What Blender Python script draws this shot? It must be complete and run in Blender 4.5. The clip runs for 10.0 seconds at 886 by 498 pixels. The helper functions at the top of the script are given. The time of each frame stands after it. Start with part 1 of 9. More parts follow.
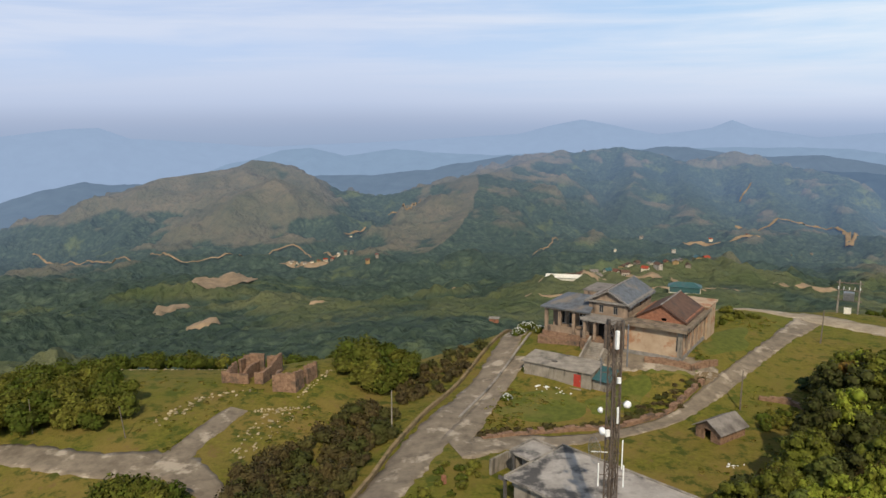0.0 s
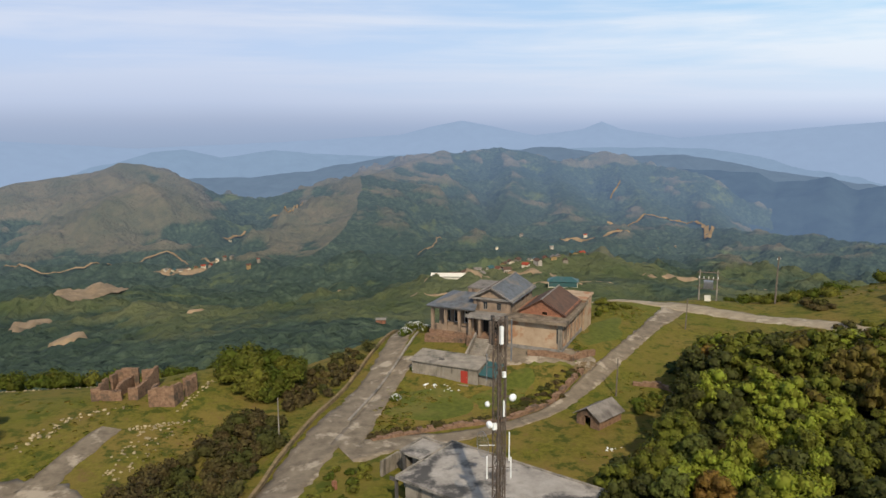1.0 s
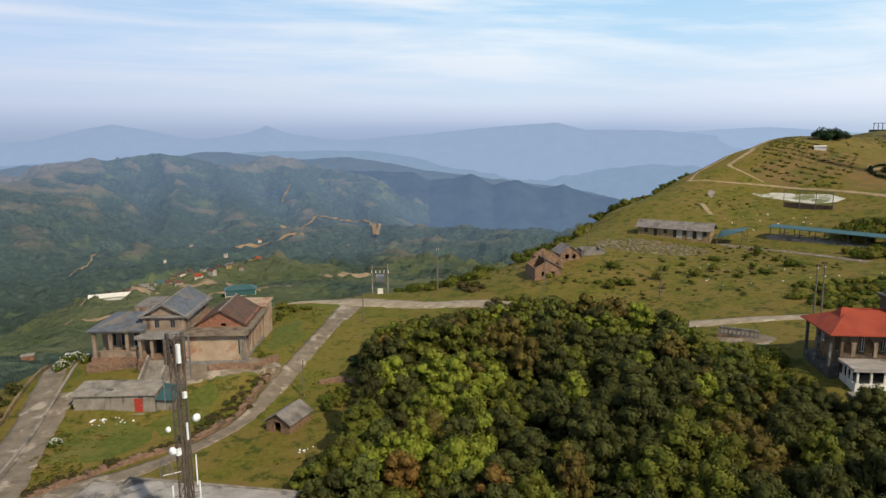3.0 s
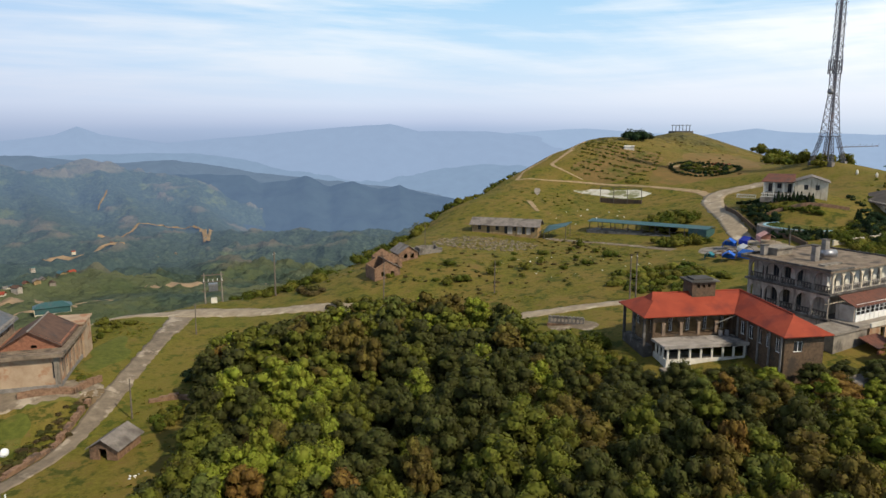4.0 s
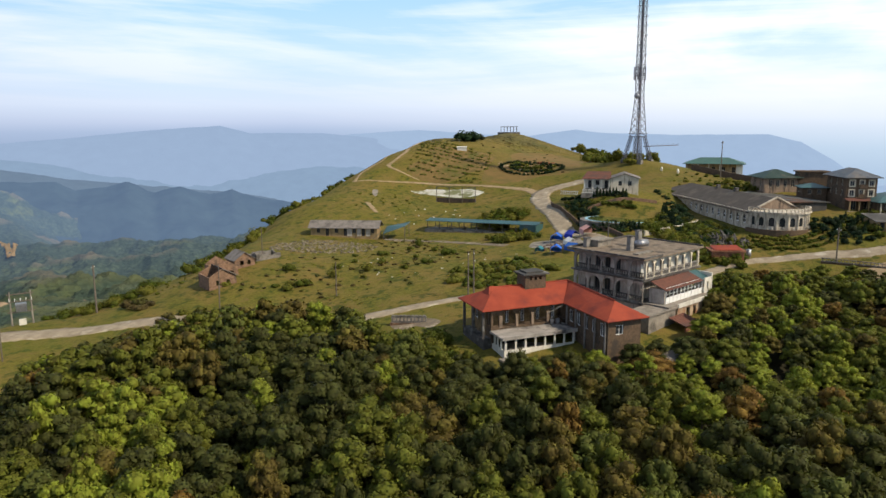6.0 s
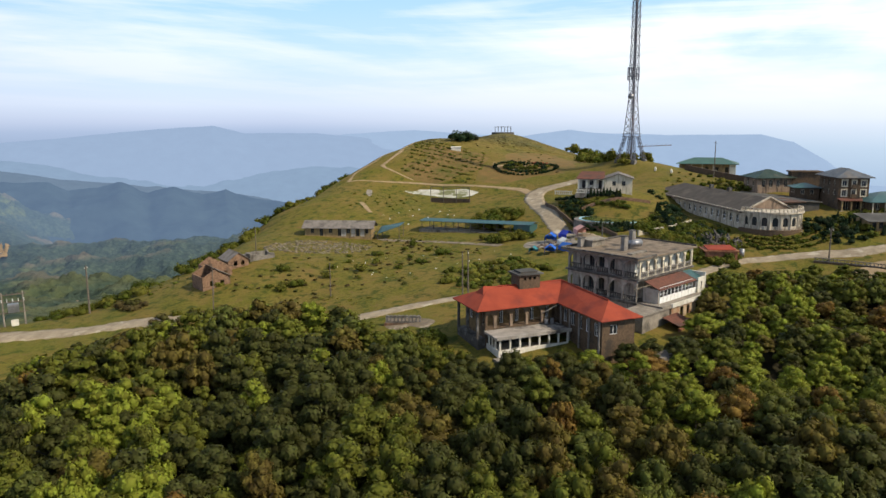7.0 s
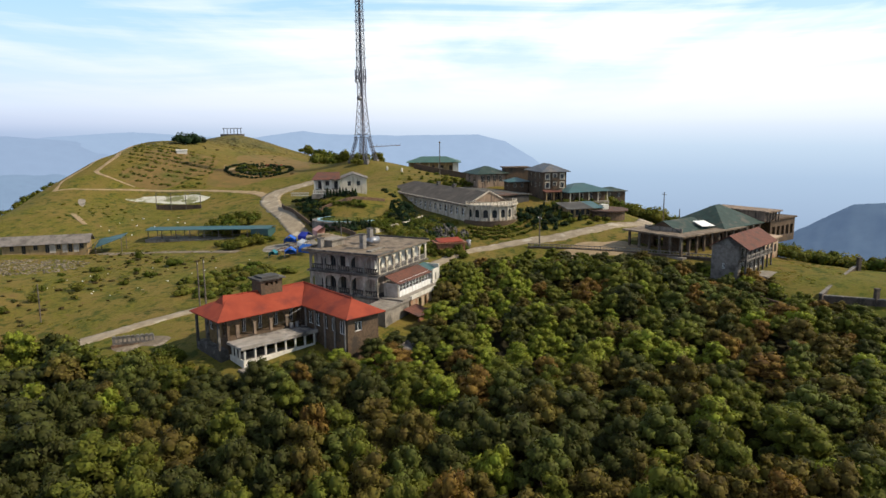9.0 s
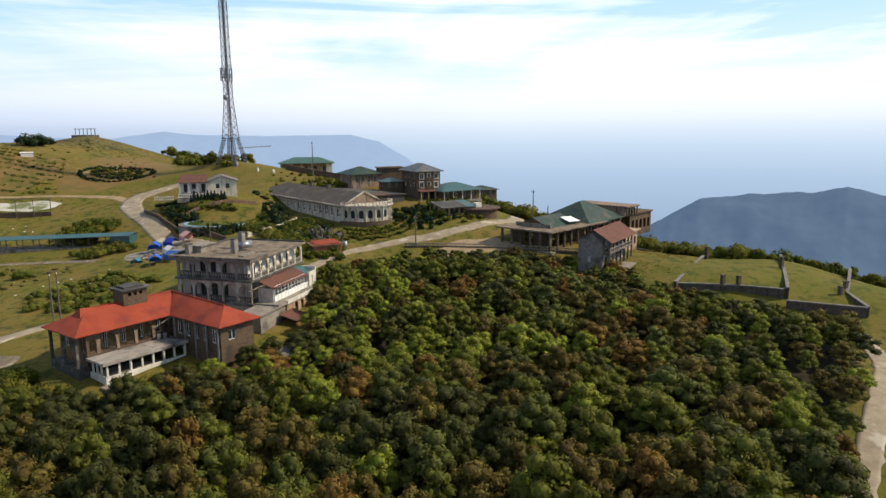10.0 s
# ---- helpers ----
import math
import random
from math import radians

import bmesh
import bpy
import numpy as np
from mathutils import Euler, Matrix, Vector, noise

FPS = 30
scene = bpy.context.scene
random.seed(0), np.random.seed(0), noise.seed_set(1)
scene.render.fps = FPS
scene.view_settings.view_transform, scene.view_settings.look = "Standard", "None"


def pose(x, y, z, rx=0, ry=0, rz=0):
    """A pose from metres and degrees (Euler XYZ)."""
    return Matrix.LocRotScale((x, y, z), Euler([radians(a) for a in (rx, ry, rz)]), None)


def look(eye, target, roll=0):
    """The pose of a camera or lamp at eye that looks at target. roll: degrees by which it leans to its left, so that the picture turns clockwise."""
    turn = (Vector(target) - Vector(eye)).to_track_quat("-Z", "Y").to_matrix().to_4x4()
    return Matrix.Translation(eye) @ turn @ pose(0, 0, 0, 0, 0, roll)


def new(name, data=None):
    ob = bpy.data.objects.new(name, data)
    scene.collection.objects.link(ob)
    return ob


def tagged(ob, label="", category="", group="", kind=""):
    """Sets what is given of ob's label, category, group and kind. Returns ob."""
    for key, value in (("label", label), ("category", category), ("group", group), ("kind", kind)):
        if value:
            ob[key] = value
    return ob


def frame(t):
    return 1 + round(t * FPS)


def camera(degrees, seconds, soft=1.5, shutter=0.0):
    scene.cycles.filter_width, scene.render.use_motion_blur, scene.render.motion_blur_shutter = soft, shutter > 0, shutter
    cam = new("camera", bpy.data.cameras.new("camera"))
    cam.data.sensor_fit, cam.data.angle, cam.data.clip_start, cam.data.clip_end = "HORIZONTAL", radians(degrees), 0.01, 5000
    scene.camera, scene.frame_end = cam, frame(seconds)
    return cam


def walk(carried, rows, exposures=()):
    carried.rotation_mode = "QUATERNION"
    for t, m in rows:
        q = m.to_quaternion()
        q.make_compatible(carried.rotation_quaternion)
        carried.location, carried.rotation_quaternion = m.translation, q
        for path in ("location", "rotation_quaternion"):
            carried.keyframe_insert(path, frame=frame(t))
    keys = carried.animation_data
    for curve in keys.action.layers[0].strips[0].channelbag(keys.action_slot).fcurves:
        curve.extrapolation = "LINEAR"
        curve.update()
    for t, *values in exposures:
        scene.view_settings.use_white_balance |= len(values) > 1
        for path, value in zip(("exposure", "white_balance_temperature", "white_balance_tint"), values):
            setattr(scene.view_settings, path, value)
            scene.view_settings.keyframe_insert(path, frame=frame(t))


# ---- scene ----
EYE = 38.0
cam = camera(64.9, 10.0, soft=1.5)
walk(cam, [
    (0, pose(0, 0, EYE, 79.78, 0.50, -0.00)),
    (0.5, pose(0, 0, EYE, 79.77, 0.42, -3.43)),
    (1, pose(0, 0, EYE, 79.78, 0.39, -9.58)),
    (1.5, pose(0, 0, EYE, 79.79, 0.42, -16.22)),
    (2, pose(0, 0, EYE, 79.83, 0.41, -22.87)),
    (2.5, pose(0, 0, EYE, 79.86, 0.39, -29.53)),
    (3.8, pose(0, 0, EYE, 79.94, 0.36, -46.90)),
    (4, pose(0, 0, EYE, 79.93, 0.30, -49.58)),
    (4.5, pose(0, 0, EYE, 79.95, 0.30, -56.29)),
    (5, pose(0, 0, EYE, 79.99, 0.36, -61.48)),
    (5.5, pose(0, 0, EYE, 79.99, 0.37, -62.61)),
    (7, pose(0, 0, EYE, 79.99, 0.35, -63.34)),
    (7.5, pose(0, 0, EYE, 79.97, 0.30, -64.55)),
    (8, pose(0, 0, EYE, 79.96, 0.30, -70.41)),
    (8.5, pose(0, 0, EYE, 79.94, 0.35, -77.21)),
    (8.8, pose(0, 0, EYE, 79.91, 0.37, -81.77)),
    (9, pose(0, 0, EYE, 79.93, 0.49, -84.79)),
    (9.5, pose(0, 0, EYE, 79.89, 0.50, -92.26)),
    (10, pose(0, 0, EYE, 79.86, 0.50, -95.05)),
], exposures=((0, 0.0), (2.7, 0.0), (5, 0.08), (7, 0.16), (10, 0.16)))

# ---- world, sun ----
SUN_AZ, SUN_EL = 180.0, 42.0          # clockwise from +y, above the horizon
world = bpy.data.worlds.new("sky")
scene.world = world
world.use_nodes = True


def nd(tree, kind, **kw):
    n = tree.nodes.new(kind)
    for k, v in kw.items():
        n.inputs[k].default_value = v
    return n


def ramp(tree, fac, stops, mode="LINEAR"):
    r = tree.nodes.new("ShaderNodeValToRGB")
    r.color_ramp.interpolation = mode
    els = r.color_ramp.elements
    while len(els) < len(stops):
        els.new(0.5)
    for e, (p, c) in zip(els, stops):
        e.position = p
        e.color = (*c, 1) if len(c) == 3 else (c[0], c[0], c[0], 1)
    tree.links.new(fac, r.inputs[0])
    return r.outputs[0]


def maths(tree, op, a, b=None, clamp=False):
    n = tree.nodes.new("ShaderNodeMath")
    n.operation, n.use_clamp = op, clamp
    for i, v in enumerate((a, b)):
        if v is None:
            continue
        if isinstance(v, (int, float)):
            n.inputs[i].default_value = v
        else:
            tree.links.new(v, n.inputs[i])
    return n.outputs[0]


def mix(tree, fac, a, b, blend="MIX"):
    n = tree.nodes.new("ShaderNodeMix")
    n.data_type, n.blend_type = "RGBA", blend
    for i, v in ((0, fac), (6, a), (7, b)):
        if isinstance(v, (int, float)):
            n.inputs[i].default_value = v
        elif isinstance(v, tuple):
            n.inputs[i].default_value = (*v, 1)
        else:
            tree.links.new(v, n.inputs[i])
    return n.outputs[2]


def build_sky():
    tr = world.node_tree
    tr.nodes.clear()
    out = tr.nodes.new("ShaderNodeOutputWorld")
    bg = nd(tr, "ShaderNodeBackground", Strength=0.1)
    sky = tr.nodes.new("ShaderNodeTexSky")
    sky.sky_type, sky.sun_disc = "NISHITA", False
    sky.sun_elevation, sky.sun_rotation = radians(SUN_EL), radians(SUN_AZ)
    sky.altitude, sky.air_density, sky.dust_density = 1200, 1.0, 1.5
    tc = tr.nodes.new("ShaderNodeTexCoord")
    sep = tr.nodes.new("ShaderNodeSeparateXYZ")
    tr.links.new(tc.outputs["Generated"], sep.inputs[0])
    z = sep.outputs[2]
    # cirrus: noise on a flat layer high overhead, drawn out in streaks
    lift = maths(tr, "ADD", maths(tr, "MAXIMUM", z, 0.0), 0.06)
    comb = tr.nodes.new("ShaderNodeCombineXYZ")
    tr.links.new(maths(tr, "DIVIDE", sep.outputs[0], lift), comb.inputs[0])
    tr.links.new(maths(tr, "DIVIDE", sep.outputs[1], lift), comb.inputs[1])
    mp = tr.nodes.new("ShaderNodeMapping")
    mp.inputs["Rotation"].default_value = (0, 0, radians(-38))
    mp.inputs["Scale"].default_value = (0.22, 0.75, 1)
    tr.links.new(comb.outputs[0], mp.inputs[0])
    n1 = nd(tr, "ShaderNodeTexNoise", Scale=0.9, Detail=7.0, Roughness=0.55, Distortion=0.35)
    tr.links.new(mp.outputs[0], n1.inputs["Vector"])
    # long level streaks low in the sky
    mp2 = tr.nodes.new("ShaderNodeMapping")
    mp2.inputs["Scale"].default_value = (1.5, 1.5, 17)
    tr.links.new(tc.outputs["Generated"], mp2.inputs[0])
    n2 = nd(tr, "ShaderNodeTexNoise", Scale=1.25, Detail=7.0, Roughness=0.58, Distortion=0.5)
    tr.links.new(mp2.outputs[0], n2.inputs["Vector"])
    both = maths(tr, "ADD", maths(tr, "MULTIPLY", n1.outputs[0], 0.4), maths(tr, "MULTIPLY", n2.outputs[0], 0.6))
    cloud = ramp(tr, both, [(0.42, (0.0,)), (0.57, (1.0,))])
    # more cloud and glare towards the sun's side, thinner veil overhead
    sunward = nd(tr, "ShaderNodeVectorMath")
    sunward.operation = "DOT_PRODUCT"
    sunward.inputs[1].default_value = (math.sin(radians(SUN_AZ - 48)), math.cos(radians(SUN_AZ - 48)), 0)
    tr.links.new(tc.outputs["Generated"], sunward.inputs[0])
    glare = ramp(tr, sunward.outputs["Value"], [(0.35, (0.0,)), (0.97, (1.0,))])
    # duller away from the sun
    dusk = ramp(tr, maths(tr, "MULTIPLY", maths(tr, "ADD", sunward.outputs["Value"], 1.0), 0.5), [(0.12, (1.0,)), (0.50, (0.0,))])
    veil = ramp(tr, z, [(0.0, (0.8,)), (0.08, (0.9,)), (0.16, (0.92,)), (0.30, (0.78,)), (0.6, (0.45,)), (1.0, (0.3,))])
    cover = maths(tr, "MULTIPLY", cloud, veil)
    blue = mix(tr, ramp(tr, z, [(0.0, (0.8,)), (0.35, (0.8,)), (0.8, (0.0,))]), sky.outputs[0], mix(tr, dusk, (4.1, 7.4, 10.3), (4.8, 6.2, 9.0)))
    col = mix(tr, cover, blue, mix(tr, glare, mix(tr, dusk, (8.6, 9.4, 10.0), (6.7, 7.4, 8.9)), (12.4, 12.3, 12.2)))
    # the milky band of the far distance, around and below the horizon
    zz = maths(tr, "ADD", maths(tr, "MULTIPLY", z, 2.0), 0.5)
    band_w = ramp(tr, zz, [(0.20, (2.0, 2.6, 3.9)), (0.36, (2.85, 3.65, 5.1)), (0.44, (3.1, 3.95, 5.5)), (0.49, (3.6, 4.4, 6.05)), (0.515, (4.0, 4.75, 6.4)), (0.56, (5.0, 5.8, 7.6)), (0.7, (6.0, 6.9, 8.8))])
    band_m = ramp(tr, zz, [(0.20, (1.9, 2.6, 4.0)), (0.36, (2.4, 3.3, 5.0)), (0.44, (2.9, 3.9, 5.7)), (0.49, (4.0, 5.0, 6.9)), (0.515, (5.3, 6.1, 7.9)), (0.56, (6.8, 7.6, 9.1)), (0.7, (8.0, 8.6, 9.6))])
    haze_e = ramp(tr, sunward.outputs["Value"], [(0.15, (0.0,)), (0.85, (1.0,))])
    band_e = ramp(tr, zz, [(0.20, (3.0, 4.0, 5.6)), (0.36, (4.1, 5.4, 7.1)), (0.44, (5.4, 6.7, 8.2)), (0.49, (6.9, 7.8, 9.0)), (0.515, (7.8, 8.5, 9.5)), (0.56, (8.8, 9.2, 10.0)), (0.7, (10.8, 10.9, 11.1))])
    low = ramp(tr, z, [(0.0, (1.0,)), (0.03, (0.92,)), (0.10, (0.35,)), (0.2, (0.0,))])
    col = mix(tr, low, col, mix(tr, haze_e, mix(tr, dusk, band_m, band_w), band_e))
    tr.links.new(col, bg.inputs[0])
    tr.links.new(bg.outputs[0], out.inputs[0])


build_sky()
sun = new("sun", bpy.data.lights.new("sun", "SUN"))
sun.data.energy, sun.data.angle, sun.data.color = 4.45, radians(1.2), (1.0, 0.87, 0.68)
_d = Vector((math.sin(radians(SUN_AZ)) * math.cos(radians(SUN_EL)), math.cos(radians(SUN_AZ)) * math.cos(radians(SUN_EL)), math.sin(radians(SUN_EL))))
sun.matrix_world = look(_d * 200 + Vector((60, 40, 0)), (60, 40, 0))


# ---- materials ----
def mat(name, base, dark=None, scale=1.0, rough=0.85, bump=0.3, stain=None, stain_scale=0.25, metal=0.0, vary=0.0, streak=False, bump_scale=None, stain_at=(0.52, 0.68)):
    """A surface with grain, larger blotches, fine relief and, if asked, runs of stain down walls."""
    m = bpy.data.materials.new(name)
    m.use_nodes = True
    tr = m.node_tree
    b = tr.nodes["Principled BSDF"]
    geo = tr.nodes.new("ShaderNodeNewGeometry")
    pos = geo.outputs["Position"]
    dark = dark or tuple(c * 0.6 for c in base)
    n1 = nd(tr, "ShaderNodeTexNoise", Scale=scale, Detail=6.0, Roughness=0.65)
    tr.links.new(pos, n1.inputs["Vector"])
    col = mix(tr, ramp(tr, n1.outputs[0], [(0.32, (0.0,)), (0.68, (1.0,))]), dark, base)
    if stain:
        mp = tr.nodes.new("ShaderNodeMapping")
        mp.inputs["Scale"].default_value = (3, 3, 0.5) if streak else (1, 1, 1)
        tr.links.new(pos, mp.inputs[0])
        n2 = nd(tr, "ShaderNodeTexNoise", Scale=stain_scale, Detail=5.0, Roughness=0.6)
        tr.links.new(mp.outputs[0], n2.inputs["Vector"])
        col = mix(tr, ramp(tr, n2.outputs[0], [(stain_at[0], (0.0,)), (stain_at[1], (0.9,))]), col, stain)
    if vary:
        oi = tr.nodes.new("ShaderNodeObjectInfo")
        hs = nd(tr, "ShaderNodeHueSaturation")
        tr.links.new(maths(tr, "ADD", maths(tr, "MULTIPLY", maths(tr, "FRACT", maths(tr, "ADD", oi.outputs["Random"], geo.outputs["Random Per Island"])), vary * 2), 1 - vary), hs.inputs["Value"])
        tr.links.new(col, hs.inputs["Color"])
        col = hs.outputs[0]
    tr.links.new(col, b.inputs["Base Color"])
    b.inputs["Roughness"].default_value, b.inputs["Metallic"].default_value = rough, metal
    b.inputs["Specular IOR Level"].default_value = 0.2 if rough > 0.55 else 0.5
    if bump:
        n3 = nd(tr, "ShaderNodeTexNoise", Scale=bump_scale or scale * 6, Detail=4.0)
        tr.links.new(pos, n3.inputs["Vector"])
        bp = nd(tr, "ShaderNodeBump", Strength=bump, Distance=0.05)
        tr.links.new(n3.outputs[0], bp.inputs["Height"])
        tr.links.new(bp.outputs[0], b.inputs["Normal"])
    return m


def leaf_mat(name, a, b_, c, vary=1.0):
    m = bpy.data.materials.new(name)
    m.use_nodes = True
    tr = m.node_tree
    b = tr.nodes["Principled BSDF"]
    at = tr.nodes.new("ShaderNodeAttribute")
    at.attribute_name = "tint"
    oi = tr.nodes.new("ShaderNodeObjectInfo")
    geo = tr.nodes.new("ShaderNodeNewGeometry")
    r = maths(tr, "FRACT", maths(tr, "ADD", at.outputs["Fac"], oi.outputs["Random"]))
    # patches of one kind of tree, drifting from green to russet over the slope
    drift = nd(tr, "ShaderNodeTexNoise", Scale=0.045, Detail=3.0, Roughness=0.6)
    tr.links.new(geo.outputs["Position"], drift.inputs["Vector"])
    r = maths(tr, "FRACT", maths(tr, "ADD", maths(tr, "MULTIPLY", r, vary), maths(tr, "MULTIPLY", drift.outputs[0], 1.2)))
    col = ramp(tr, r, [(0.0, a), (0.30, b_), (0.54, b_), (0.74, c), (0.82, c), (1.0, a)])
    hs = nd(tr, "ShaderNodeHueSaturation")
    tr.links.new(maths(tr, "ADD", maths(tr, "MULTIPLY", geo.outputs["Random Per Island"], 0.8), 0.6), hs.inputs["Value"])
    tr.links.new(maths(tr, "ADD", maths(tr, "MULTIPLY", geo.outputs["Random Per Island"], 0.03), 0.485), hs.inputs["Hue"])
    tr.links.new(col, hs.inputs["Color"])
    tr.links.new(hs.outputs[0], b.inputs["Base Color"])
    b.inputs["Roughness"].default_value = 0.75
    b.inputs["Specular IOR Level"].default_value = 0.12
    # light comes through the leaves
    tl = tr.nodes.new("ShaderNodeBsdfTranslucent")
    tr.links.new(mix(tr, 1.0, hs.outputs[0], (1.5, 1.45, 0.8), "MULTIPLY"), tl.inputs["Color"])
    ms = tr.nodes.new("ShaderNodeMixShader")
    ms.inputs[0].default_value = 0.32
    tr.links.new(b.outputs[0], ms.inputs[1])
    tr.links.new(tl.outputs[0], ms.inputs[2])
    tr.links.new(ms.outputs[0], tr.nodes["Material Output"].inputs["Surface"])
    return m



def species_mat(name, colour):
    """Foliage of one kind of tree: tint drifts from clump to clump and from leaf to leaf."""
    m = bpy.data.materials.new(name)
    m.use_nodes = True
    tr = m.node_tree
    b = tr.nodes["Principled BSDF"]
    geo = tr.nodes.new("ShaderNodeNewGeometry")
    clump = nd(tr, "ShaderNodeTexNoise", Scale=0.5, Detail=3.0, Roughness=0.6)
    tr.links.new(geo.outputs["Position"], clump.inputs["Vector"])
    leaf = geo.outputs["Random Per Island"]
    hs = nd(tr, "ShaderNodeHueSaturation", Color=(*colour, 1))
    tr.links.new(maths(tr, "ADD", maths(tr, "ADD", maths(tr, "MULTIPLY", leaf, 0.95), maths(tr, "MULTIPLY", clump.outputs[0], 0.9)), 0.08), hs.inputs["Value"])
    tr.links.new(maths(tr, "ADD", maths(tr, "ADD", maths(tr, "MULTIPLY", leaf, 0.02), maths(tr, "MULTIPLY", clump.outputs[0], 0.06)), 0.46), hs.inputs["Hue"])
    tr.links.new(hs.outputs[0], b.inputs["Base Color"])
    b.inputs["Roughness"].default_value = 0.7
    b.inputs["Specular IOR Level"].default_value = 0.15
    tl = tr.nodes.new("ShaderNodeBsdfTranslucent")
    tr.links.new(mix(tr, 1.0, hs.outputs[0], (1.4, 1.4, 0.8), "MULTIPLY"), tl.inputs["Color"])
    ms = tr.nodes.new("ShaderNodeMixShader")
    ms.inputs[0].default_value = 0.24
    tr.links.new(b.outputs[0], ms.inputs[1])
    tr.links.new(tl.outputs[0], ms.inputs[2])
    tr.links.new(ms.outputs[0], tr.nodes["Material Output"].inputs["Surface"])
    return m


# ---- the lie of the land ----
# spot heights of the hilltop: x, y, z
SPOTS_VILLA = [(-3, 76, 0), (-10, 66, -0.3), (-2, 86, 0), (12, 123, 0.5), (8, 102, 0), (4, 81, -0.2), (18, 80, -0.8), (31, 87, -0.7), (39, 95, 0), (48, 104, 1), (60, 115, 2),
               (66, 124, 2), (74, 113, 2), (57, 132, 2), (76, 128, 2), (36, 82, -0.6), (16, 60, -1.2), (13, 45, -2), (22, 104, 2.4), (36, 108, 3.0), (35.3, 97.8, 2.6), (30, 101.8, 2.4), (42, 104.5, 2.6), (28, 122, 1.5), (20, 96, 0)]
SPOTS_WEST = [(-33, 99, 0), (-25, 96, 0), (-28, 89, 0), (-32, 75, -1), (-54, 79, -1), (-24, 70, -1.2), (-17, 112, -0.3), (-60, 106, -1), (-12, 84, -2.2), (-14, 70, -2.5), (-5, 104, -2.2), (-40, 60, -3),
              (-16, 130, -12), (-60, 122, -8), (-90, 90, -9), (10, 140, -9), (-60, 160, -32), (-5, 180, -32), (-110, 110, -30), (-20, 30, -6), (-60, 30, -10)]
SPOTS_FIELD = [(87, 122, 2), (108, 131, 1.4), (100, 101, 6.5), (115, 107, 8.5), (150, 117, 9.6), (156, 100, 8.4), (172, 92, 10), (168, 48, 12), (200, 100, 13.8), (210, 118, 16.4), (306, 122, 34.5), (268, 140, 31),
               (218, 146, 21.6), (254, 141, 31.4), (230, 141, 27.2), (206, 150, 16.0), (189, 149, 11.4), (170, 148, 8.6), (152, 137, 7.2), (133, 128, 7.0), (129, 141, -1), (165, 162, -10), (190, 168, -12), (215, 172, -12), (245, 172, 2), (270, 168, 10), (226, 82, 20), (217, 58, 19), (197, 56, 17.2), (160, 39, 14), (93, 62, 6.5), (100, 82, 6), (130, 80, 8.5), (140, 55, 10), (270, 95, 26),
               (320, 90, 24), (340, 160, 14), (250, 190, -16), (150, 175, -20), (100, 165, -18), (50, 165, -18)]
SPOTS_EAST = [(84, 34, 6.8), (95, 24, 7.8), (112, 26, 9.5), (122, 14, 9.5), (187, 46, 20.6), (174, 41, 15.4), (249, 26, 20.8), (236, 49, 26.8), (168, 24, 14.6), (163, 6, 15), (190, 22, 16), (188, -9, 18.2), (205, 6, 21), (184, -20, 17.8), (167, -18, 16), (146, 22, 12.5),
              (145, -22, 12), (140, -40, 12.2), (150, 0, 11.8), (128, -42, 10.8), (108, -48.5, 8.4), (104, -57, 7.6), (100, -63.5, 7.2), (94, -73, 7.0), (84, -62, 6.6), (114, -52, 10.7), (110, -61, 10.7), (108, -66, 10.2), (107, -71, 9.4), (102, -76, 9.2), (120, -84, 9.6), (135, -66, 10.3), (132, -82, 10.2), (104, -88, 9.0), (172, -40, 12)]
SPOTS_WOOD = [(75, -55, 7.5), (63, -50, 5), (46, -34, 2), (52, 62, -0.5), (60, 40, 0.5), (40, 30, -2), (70, 18, 2), (86, 4, 4.5), (92, -20, 5.5), (70, -30, 3.5), (112, -12, 7.5), (122, -28, 8), (40, 0, -2), (62, 84, 1), (80, 92, 3.2), (76, 62, 3.5),
              (20, 10, -6), (45, -70, 0), (250, -20, 8), (215, -50, 2), (180, -85, -6), (140, -115, -8), (90, -110, 0), (290, 30, 10), (240, -90, -40), (150, -170, -50)]


def spot_surface(spots):
    p = np.array(spots, float)
    xy, z = p[:, :2], p[:, 2]
    n = len(p)
    d = np.sqrt(((xy[:, None] - xy[None]) ** 2).sum(2) + 36.0)
    a = np.zeros((n + 3, n + 3))
    a[:n, :n] = d - 0.6 * np.eye(n)
    a[:n, n], a[:n, n + 1:] = 1, xy / 100
    a[n:, :n] = a[:n, n:].T
    w = np.linalg.solve(a, np.concatenate([z, np.zeros(3)]))

    def f(x, y):
        x, y = np.asarray(x, float), np.asarray(y, float)
        if x.size < 4000:
            d = np.sqrt((x[..., None] - xy[:, 0]) ** 2 + (y[..., None] - xy[:, 1]) ** 2 + 36.0)
            return w[n] + w[n + 1] * x / 100 + w[n + 2] * y / 100 + d @ w[:n]
        out = w[n] + w[n + 1] * x / 100 + w[n + 2] * y / 100
        for (px, py), k in zip(xy, w[:n]):
            out = out + k * np.sqrt((x - px) ** 2 + (y - py) ** 2 + 36.0)
        return out
    return f


near_z = spot_surface(SPOTS_VILLA + SPOTS_WEST + SPOTS_FIELD + SPOTS_EAST + SPOTS_WOOD)


